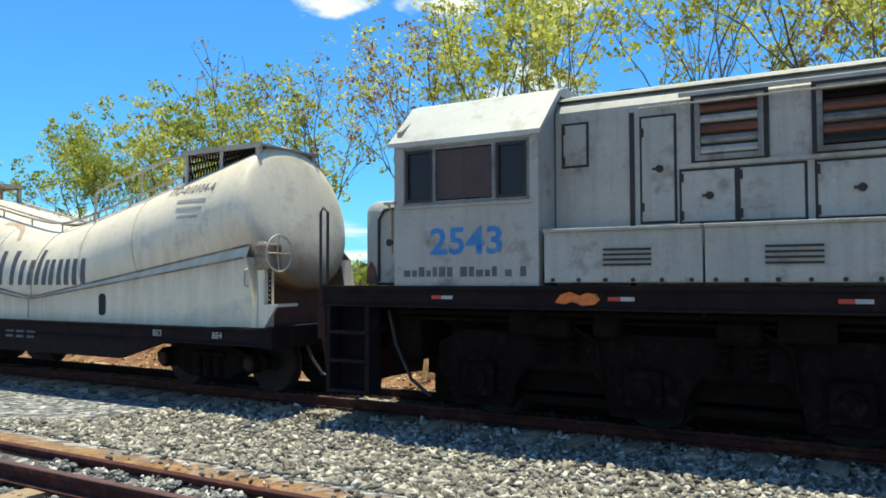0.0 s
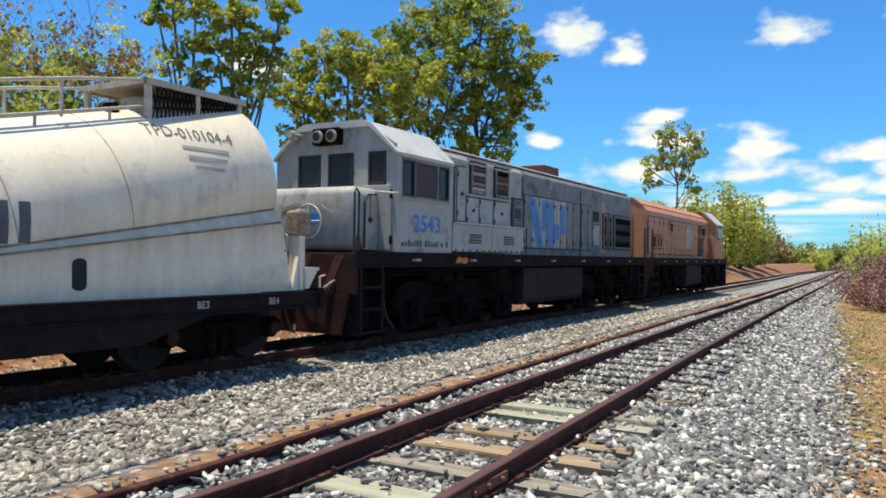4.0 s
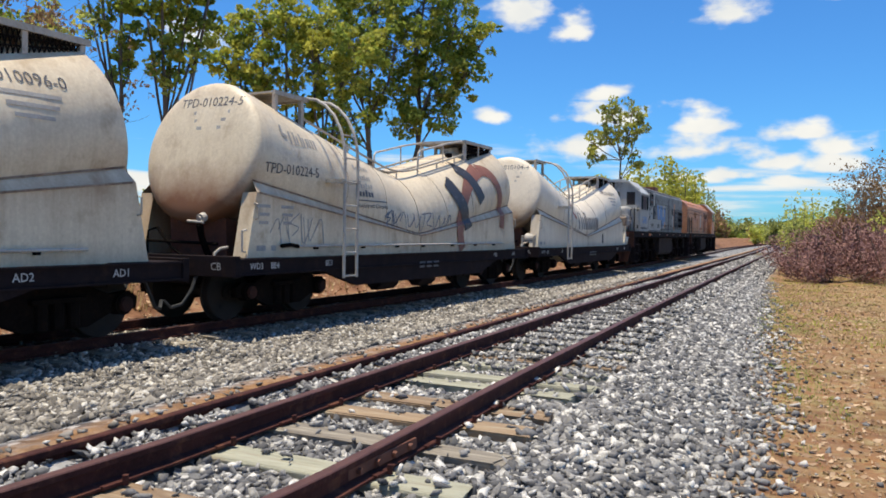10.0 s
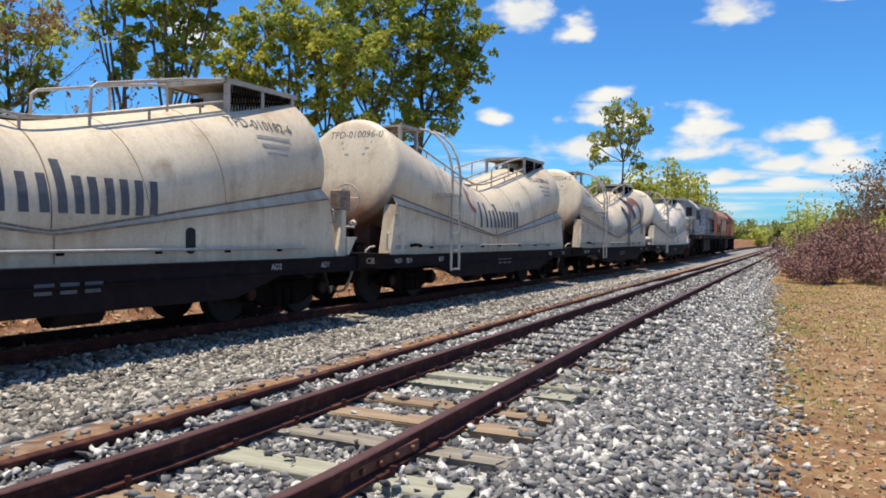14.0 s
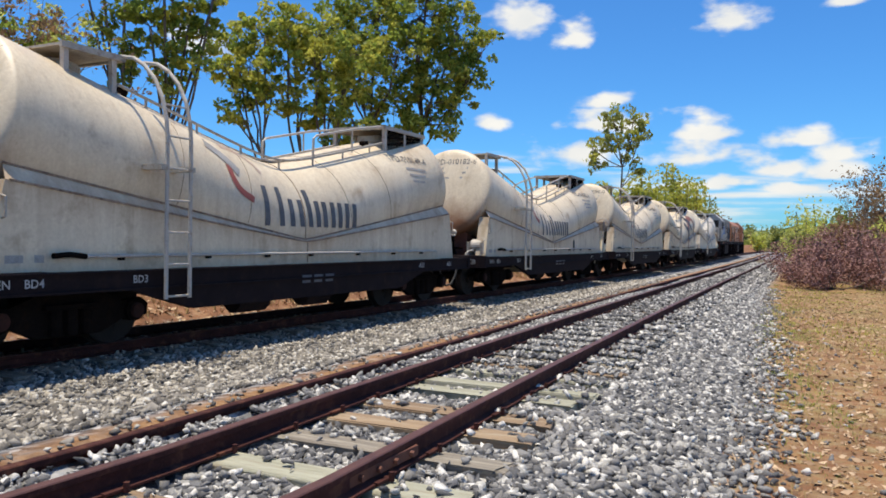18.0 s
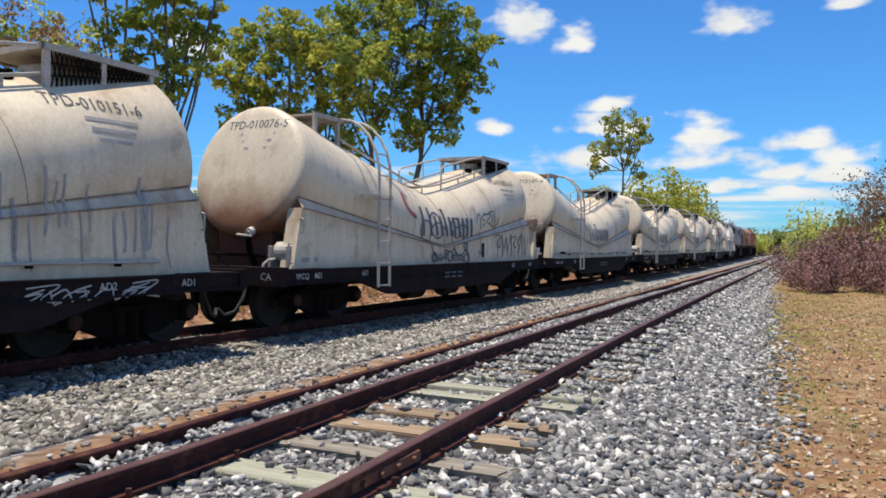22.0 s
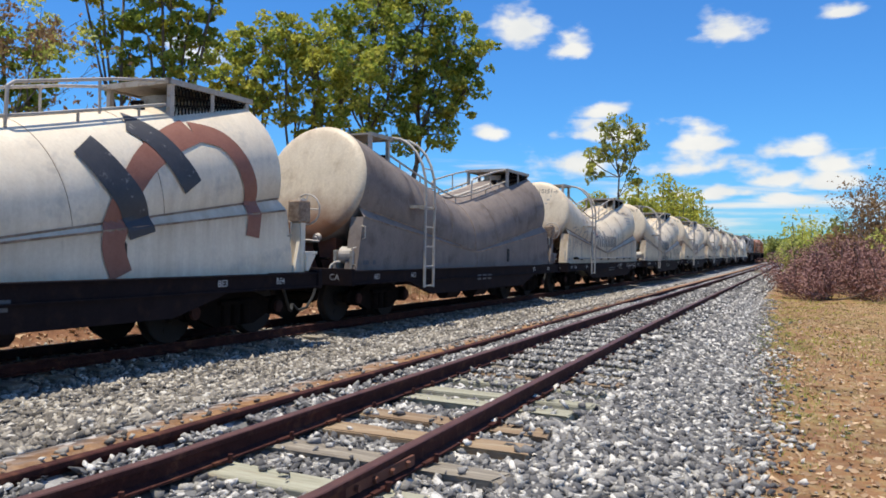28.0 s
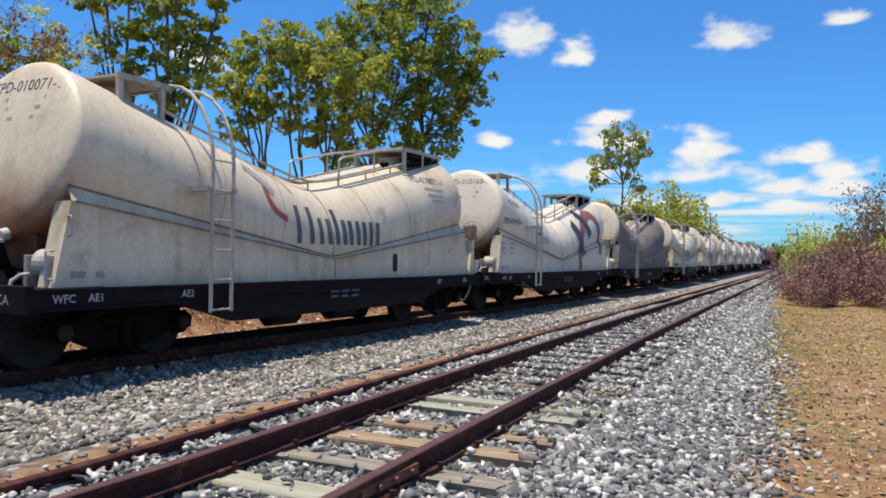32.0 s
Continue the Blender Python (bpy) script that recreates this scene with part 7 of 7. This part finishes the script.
def lobed_tree(x, y, turn, trunks, lobes, per_clump, size, mat, label, seed, second=None, clump=0.34, spacing=0.62, girth=0.16):
    """A tree with a crown of several rounded masses (sideways, inwards, up, radius), each hung with bunches of leaves on its own twigs; limbs fork from the trunks into the masses."""
    rng = np.random.default_rng(seed)
    t = thing("tree", label, "tree", pose(x, y, height(x, y) - 0.15, 0, 0, turn))
    bm, bunches = bmesh.new(), []
    stems = []
    for u, v, lean, tall in trunks:
        base, head = Vector((u, v, 0)), Vector((u + lean, v + 0.3 * lean, tall))
        pts = [base.lerp(head, f) + Vector((*rng.normal(0, 0.07, 2), 0)) * (f > 0) for f in (0, 0.25, 0.5, 0.75, 1.0)]
        stems.append(pts)
        for i, (p, q) in enumerate(zip(pts, pts[1:])):
            r = girth * (1 - 0.17 * i)
            bmesh.ops.create_cone(bm, cap_ends=True, segments=9, radius1=r, radius2=r * 0.84, depth=(q - p).length * 1.03, matrix=Matrix.LocRotScale((p + q) / 2, (q - p).to_track_quat("Z", "Y"), None))
    for u, v, z, r in lobes:
        c = Vector((u, v, z))
        pts = min(stems, key=lambda g: (g[-1] - c).xy.length)
        root = pts[2] if z - r < pts[3].z else pts[4] if rng.uniform() < 0.6 else pts[3]
        bend = root.lerp(c, 0.5) + Vector((*rng.normal(0, 0.12 * r, 2), -0.12 * (c - root).length + 0.2 * r))
        rod(bm, [root, root.lerp(bend, 0.6) + Vector(rng.normal(0, 0.05, 3)), bend, bend.lerp(c, 0.6), c], 0.026 + 0.018 * r, 6)
        n = max(7, int((r / spacing) ** 2 * 9.5))
        for i in range(n):
            d = Vector(rng.normal(0, 1, 3)).normalized()
            e = c + Vector((d.x, d.y, d.z)) * r * rng.uniform(0.5, 1.12)
            bunches.append(e)
            if i % 2 == 0:
                rod(bm, [c, c.lerp(e, 0.55) + Vector(rng.normal(0, 0.08 * r, 3)), e], 0.012, 4)
    part("trunk", bm, BARK, t, smooth=True)
    groups = [(mat, bunches)] if second is None else [(mat, [q for i, q in enumerate(bunches) if i % 3]), (second, bunches[::3])]
    for m, own in groups:
        quad = leaf_cloud(rng, [tuple(q) for q in own], [clump * rng.uniform(0.5, 1.15) for _ in own], per_clump * len(own), size, 0.7)
        quads_object("crown", quad, m, t)
    return t


def bush(x, y, w, h, leaves, mat, label, seed, size=0.07, name="bush", z=None):
    rng = np.random.default_rng(seed)
    b = thing(name, label, "bush", pose(x, y, height(x, y) - 0.05 if z is None else z))
    bm, centres = bmesh.new(), []
    for i in range(14):
        a, rr = rng.uniform(0, 6.28), rng.uniform(0, 0.5) * w
        hh = h * rng.uniform(0.45, 1.0) * (1 - 0.35 * (rr / (0.5 * w)))
        p = Vector((rr * math.cos(a), rr * math.sin(a), 0))
        e = p * 1.25 + Vector((0, 0, hh))
        m = (p + e) / 2 + Vector(rng.normal(0, 0.1, 3))
        rod(bm, [(0, 0, -0.1), (0, 0, 0), p * 0.6 + Vector((0, 0, 0.1 * h)), m, e], 0.012 + 0.004 * h, 4)
        for f in (0.3, 0.55, 0.8, 1.0):
            centres.append(tuple(p * 0.8 + (e - p * 0.8) * f))
    bmesh.ops.remove_doubles(bm, verts=bm.verts, dist=0.0005)
    part("branchwork", bm, BARK, b)
    quad = leaf_cloud(rng, centres, [0.2 * (w + h) / 2 * rng.uniform(0.6, 1.2) for _ in centres], leaves, size)
    quads_object("foliage", quad, mat, b)
    return b


def blades(rng, pts, tall, mat, name, label, wide=0.01, category="grass", sprawl=0.6):
    """Grass tufts: thin bent blades as one object."""
    V = []
    for x, y, z, s in pts:
        for k in range(6):
            a = rng.uniform(0, 6.28)
            h = tall * s * rng.uniform(0.5, 1.2)
            ox, oy = rng.normal(0, 0.05, 2)
            lean = rng.uniform(0.1, sprawl) * h
            bx, by = x + ox, y + oy
            dx, dy = math.cos(a) * lean, math.sin(a) * lean
            px, py = -math.sin(a) * wide, math.cos(a) * wide
            V += [(bx - px, by - py, z - 0.02), (bx + px, by + py, z - 0.02), (bx + dx + px * 0.2, by + dy + py * 0.2, z + h), (bx + dx - px * 0.2, by + dy - py * 0.2, z + h)]
    ob = quads_object(name, np.array(V), mat, None)
    return tagged(ob, label, category, kind="stuff")


def build_green():
    # the tall green trees behind the train: sideways, inwards, up, radius of each leafy mass
    lobed_tree(-17.5, 29.0, 27, ((-0.4, 0, -0.6, 5.4), (0.5, 0.3, 0.9, 5.6)), ((-2.6, 0, 9.5, 1.3), (-0.9, 0.4, 9.9, 1.7), (1.2, -0.3, 10.1, 1.8), (2.8, 0.2, 9.6, 1.3), (3.9, 0, 8.7, 0.85), (0.3, -0.8, 8.3, 1.6), (-1.7, 0.3, 8.1, 1.3), (2.0, 0.6, 7.9, 1.4), (3.4, -0.2, 7.5, 0.9),
               (1.7, -0.5, 6.4, 1.2), (0.1, 0.8, 6.6, 1.25), (2.4, 0.3, 5.6, 0.65), (0.7, -0.2, 5.3, 0.75), (-1.1, -0.4, 6.0, 0.95), (-0.5, 0.2, 11.6, 1.6), (1.6, 0, 11.8, 1.5), (-2.0, 0.3, 4.9, 0.7), (2.9, 0, 6.5, 0.6)), 36, 0.11, LEAF_GREEN, "tall broad-crowned green tree behind the line", 11, LEAF_OLIVE, 0.4, 0.66, 0.2)
    lobed_tree(-18.2, 23.1, 27, ((-0.5, 0, -0.5, 3.4), (0.1, 0.2, 0.2, 3.6), (0.6, 0, 0.7, 3.2)), ((-2.1, 0, 7.6, 0.8), (-1.1, 0.3, 8.0, 1.0), (-0.1, -0.2, 8.3, 1.0), (0.9, 0.2, 8.0, 0.9), (-1.5, -0.3, 6.7, 0.9), (-0.3, 0.4, 6.9, 1.05), (0.9, -0.3, 6.7, 1.0), (-1.7, 0.2, 5.9, 0.75), (-0.7, -0.2, 5.6, 0.7), (-2.4, 0.1, 6.6, 0.65), (1.9, 0.2, 6.2, 0.9), (2.2, 0, 7.3, 0.9), (0.4, 0, 5.3, 0.8), (1.4, 0.1, 5.0, 0.75), (-2.2, 0, 5.0, 0.6), (1.8, 0, 4.2, 0.6)),
               34, 0.1, LEAF_OLIVE, "olive-green tree with several stems behind the line", 12, LEAF_GREEN, 0.34, 0.56, 0.11)
    lobed_tree(-17.5, 16.1, 40, ((0.0, 0, 0.3, 3.4), (-0.5, 0, -0.5, 3.8)), ((-1.5, 0, 7.7, 0.6), (-0.9, 0.2, 7.9, 0.6), (0.4, 0, 7.9, 0.55), (0.2, -0.3, 7.3, 0.7), (-0.9, 0.2, 7.0, 0.65), (-1.9, 0, 7.4, 0.4), (0.6, 0.2, 6.5, 0.6), (-0.2, 0, 6.4, 0.6), (0.9, -0.1, 6.9, 0.4), (-0.7, 0.1, 5.9, 0.5), (-1.5, 0, 6.3, 0.45), (0.2, 0, 5.6, 0.5), (1.5, 0, 7.3, 0.5), (1.3, 0.2, 6.2, 0.5), (1.0, 0, 5.4, 0.5), (-0.9, 0.2, 5.2, 0.5), (1.7, 0, 8.0, 0.4), (0.3, 0.2, 4.7, 0.5)),
               34, 0.09, LEAF_GREEN, "slender green tree with open clumped crown", 13, LEAF_OLIVE, 0.28, 0.5, 0.08)
    lobed_tree(-16.4, 10.6, 40, ((0.0, 0, 0.2, 2.2),), ((-0.9, 0, 4.6, 0.6), (0.1, 0.3, 4.9, 0.65), (0.9, 0, 4.4, 0.6), (-0.4, 0, 3.8, 0.6), (0.5, 0.2, 3.6, 0.55)), 26, 0.085, LEAF_GREEN, "low leafy green tree on the bank", 18, None, 0.28, 0.5, 0.06)
    tree(-17.6, 11.6, 7.4, 0.6, 900, LEAF_DRY, "thin tree with sparse brown leaves", 14, 2, 0.06, 0.3, 3, 0.3, girth=0.008)
    tree(-16.0, 8.6, 6.6, 0.6, 700, LEAF_DRY, "nearly leafless grey tree", 15, 3, 0.06, 0.3, 3, 0.4, girth=0.008)
    # thin yellowing trees along the bank
    spots = [(-16.2, 9.4, 5.4, 2), (-15.2, 7.2, 4.8, 0), (-15.0, 2.2, 7.0, 1), (-15.6, 0.5, 7.4, 2), (-14.8, -1.0, 7.6, 4), (-15.2, -2.7, 8.0, 1), (-16.2, -4.2, 7.2, 3), (-14.8, -5.4, 8.0, 4), (-15.4, -8.3, 7.8, 1),
             (-15.6, -10.4, 7.4, 2), (-15.2, -12.4, 6.4, 3), (-16.4, -13.8, 6.6, 0), (-15.8, -15.8, 7.2, 3), (-15.4, -17.4, 6.0, 4), (-17.0, -20.0, 6.2, 0), (-16.0, -23.0, 5.6, 0), (-17.6, -26.0, 6.4, 0)]
    for i, (x, y, h, k) in enumerate(spots):
        m, m2, lab, n, bare = ((LEAF_OLIVE, LEAF_GREEN, "slim green tree on the bank behind the train", 5000, 0.1), (LEAF_YELLOW, LEAF_OLIVE, "slim tree with yellow-green leaves on the bank", 4600, 0.1),
                               (LEAF_YELLOW, LEAF_DRY, "slender half-bare tree with yellow leaves", 2600, 0.2), (LEAF_DRY, None, "leafless branching tree with a few brown leaves", 350, 0.5), (LEAF_OLIVE, LEAF_YELLOW, "slim mottled green and yellow tree on the bank", 5000, 0.1))[k]
        tree(x, y, h, 0.4, n, m, lab, 30 + i, 1 + i % 2, 0.055, 0.42, 3, bare, girth=0.008, second=m2)
    # undergrowth along the foot of the bank
    rnd = random.Random(8)
    for i in range(24):
        y = -28 + 2.2 * i + rnd.uniform(-0.8, 0.8)
        bush(main_x(y) - rnd.uniform(6.0, 9.0), y, rnd.uniform(1.8, 3.0), rnd.uniform(1.0, 2.3), 1300, rnd.choice((LEAF_DRY, LEAF_YELLOW, LEAF_GREEN)), "low scrub bush on the earth bank", 60 + i, 0.1)
    # trees and scrub further along the line
    lobed_tree(-17.9, 68.9, 14, ((0.0, 0, 0.3, 7.2),), ((-0.3, 0, 10.6, 1.5), (1.3, 0.3, 11.6, 1.1), (1.1, -0.4, 9.6, 1.2), (-0.6, 0.3, 11.9, 1.0), (-2.3, 0, 8.9, 1.1), (-0.9, -0.3, 9.3, 1.0), (0.9, 0, 7.9, 0.8), (2.0, 0.2, 10.4, 0.7), (-1.9, 0.2, 7.6, 0.7), (1.6, 0, 6.9, 0.6)), 16, 0.2, LEAF_FAR, "lone tall tree with a high clumped crown", 95, LEAF_OLIVE, 0.55, 0.95, 0.16)
    for i, (x, y, h, w) in enumerate(((-16.8, 74, 7.6, 5.0), (-16.0, 81, 8.6, 5.0), (-16.0, 90, 8.6, 6.0), (-18.0, 63, 5.0, 4.0), (-16.6, 100, 8.0, 6.0), (-17.5, 111, 7.4, 7.0))):
        bush(x, y, w, h, 4000, LEAF_FAR if i in (4, 5) else LEAF_OLIVE, "rounded olive-green tree mass beside the line", 100 + i, 0.2, "scrub_tree")
    for i in range(34):
        a = -9 + 19 * i / 33 + rnd.uniform(-0.4, 0.4)
        y = rnd.uniform(150, 240)
        x = -math.tan(radians(a)) * y
        bush(x, y, rnd.uniform(7, 11), rnd.uniform(4.5, 8.0), 1000, rnd.choice((LEAF_FAR, LEAF_FAR, LEAF_GREEN, LEAF_YELLOW, LEAF_DRY)), "distant trees of the scrubland", 140 + i, 0.45, "far_tree", -0.3)
    # scrubland behind the bank
    for i in range(30):
        a = 30 + 118 * i / 29 + rnd.uniform(-1.5, 1.5)
        d = rnd.uniform(30, 60)
        bush(-math.sin(radians(a)) * d, math.cos(radians(a)) * d, rnd.uniform(4, 7), rnd.uniform(2.4, 4.2), 900, rnd.choice((LEAF_FAR, LEAF_YELLOW, LEAF_DRY, LEAF_OLIVE)), "low scrub on the plain behind the bank", 400 + i, 0.18, "scrub_bush", 0.7)
    # reddish dry bushes beside the siding
    for i, (x, y, w, h) in enumerate(((-0.2, 28.5, 2.8, 2.0), (1.7, 26.4, 3.2, 2.1), (3.8, 27.0, 3.4, 2.5), (0.8, 30.4, 3.6, 2.6), (4.5, 31.0, 4.0, 3.2), (-0.9, 33.6, 2.8, 2.2), (6.6, 28.5, 4.0, 3.0), (8.5, 31.5, 4.0, 3.6))):
        bush(x, y, w, h, 7500, BUSH_RED, "dense dry reddish-brown bush beside the siding", 200 + i, 0.038)
    for i, (x, y, w, h, m) in enumerate(((-0.4, 41, 3.0, 3.4, LEAF_FAR), (1.6, 40, 4, 4.2, LEAF_DRY), (-1.4, 54, 4, 4.4, LEAF_YELLOW), (1.5, 56, 5, 5.2, LEAF_DRY), (0.6, 36, 2.6, 3.2, LEAF_DRY), (3.4, 38, 4, 4.6, LEAF_YELLOW), (7.0, 40, 5, 4.6, LEAF_YELLOW), (10, 46, 6, 5.0, LEAF_FAR))):
        bush(x, y, w, h, 2600, m, "taller olive and brown scrub behind the dry bushes", 220 + i, 0.1)
    tree(0.9, 34.0, 5.0, 0.7, 500, LEAF_DRY, "bare twiggy grey tree among the dry bushes", 240, 3, 0.06, 0.4, 3, 0.5, girth=0.008)
    tree(2.4, 35.0, 4.8, 0.7, 700, LEAF_DRY, "thin half-bare tree among the dry bushes", 241, 2, 0.07, 0.4, 3, 0.3, girth=0.008)
    # grass
    rng = np.random.default_rng(9)
    pts = []
    for i in range(10100):
        y = rng.uniform(-8, 30) if i < 9500 else rng.uniform(7, 20)
        x = edge_x(y) + (rng.uniform(0.1, 12) if i < 9500 else rng.uniform(0.0, 0.9))
        pts.append((x, y, height(x, y), rng.uniform(0.4, 1.1)))
    blades(rng, pts[:5200], 0.045, STRAW, "dry_grass", "short trodden straw-coloured grass on the verge", 0.005, sprawl=3.0)
    rim = [(x, y, z, s) for x, y, z, s in pts[5200:] if noise.noise((x * 0.5, y * 0.5, 2.0)) > 0.02 or (x - edge_x(y) < 0.7 and y > 6)]
    blades(rng, rim, 0.045, LEAF_GREEN, "green_grass", "thin green grass tufts on the verge", 0.005, sprawl=2.0)
    far = []
    for _ in range(2400):
        y = rng.uniform(11, 34)
        x = edge_x(y) + abs(rng.normal(0, 3.0)) + 0.15
        far.append((x, y, height(x, y), rng.uniform(0.4, 1.2)))
    blades(rng, far[:1200], 0.05, STRAW, "verge_grass", "dry straw tufts along the verge", 0.008, sprawl=1.2)
    blades(rng, [p for p in far[1200:] if noise.noise((p[0] * 0.4, p[1] * 0.3, 8.0)) > -0.05], 0.055, LEAF_OLIVE, "verge_weeds", "low olive-green weeds along the verge", 0.009, sprawl=1.2)
    # fallen leaves and twigs lying on the verge
    quad = []
    for _ in range(44000):
        y = 0.8 + 26 * rng.uniform() ** 1.5 if rng.uniform() < 0.75 else rng.uniform(-8, 0.8)
        x = edge_x(y) + rng.uniform(-0.15, 8)
        z = height(x, y) + 0.008
        a, s, t = rng.uniform(0, 6.28), 0.01 + 0.035 * rng.uniform() ** 2, rng.uniform(-0.014, 0.014)
        c, d = math.cos(a) * s, math.sin(a) * s
        quad += [(x - c, y - d, z), (x + d * 0.5, y - c * 0.5, z + t), (x + c, y + d, z + 0.012), (x - d * 0.5, y + c * 0.5, z - t)]
    tagged(quads_object("leaf_litter", np.array(quad), LITTER, None), "fallen dry leaves on the verge", "leaf litter", kind="stuff")
    quad = []
    for _ in range(7000):
        y = rng.uniform(-16, 24)
        x = main_x(y) - rng.uniform(1.3, 5.0)
        z = height(x, y) + 0.02
        a, s, t = rng.uniform(0, 6.28), 0.02 + 0.06 * rng.uniform() ** 2, rng.uniform(-0.03, 0.03)
        c, d = math.cos(a) * s, math.sin(a) * s
        quad += [(x - c, y - d, z), (x + d * 0.5, y - c * 0.5, z + t), (x + c, y + d, z + 0.03), (x - d * 0.5, y + c * 0.5, z - t)]
    tagged(quads_object("bank_litter", np.array(quad), LITTER, None), "dead leaves on the earth bank behind the train", "leaf litter", kind="stuff")
    pts = []
    for _ in range(5200):
        y = rng.uniform(-24, 60)
        x = main_x(y) - rng.uniform(2.6, 8.5)
        pts.append((x, y, height(x, y), rng.uniform(0.4, 1.3)))
    blades(rng, pts, 0.32, STRAW, "bank_grass", "dry straw grass on the red earth bank", 0.012)


build_green()


# ---- the train rolls away along the bend ----
RUN = (66.4489, 3.525, -3.2549, 0.388, 5.507, -0.4756, -2.3001)


def travelled(t):
    u = t / 16 - 1
    return sum(c * (u ** k - (-1) ** k) for k, c in enumerate(RUN, 1))


def motions():
    for ob, y0 in TRAIN:
        rows = []
        for i in range(33):
            y = y0 + travelled(i)
            rows.append((float(i), pose(main_x(y), y, 0, 0, 0, main_turn(y))))
        walk(ob, rows)
    for ob, r in ROLLING:
        at = ob.location.copy()
        rows, t = [], 0.0
        while t < 32.0:
            rows.append((t, pose(at.x, at.y, at.z, -math.degrees(travelled(t) / r), 0, 0)))
            t = round(t + 4 / 30, 4)
        rows.append((32.0, pose(at.x, at.y, at.z, -math.degrees(travelled(32.0) / r), 0, 0)))
        walk(ob, rows)


motions()
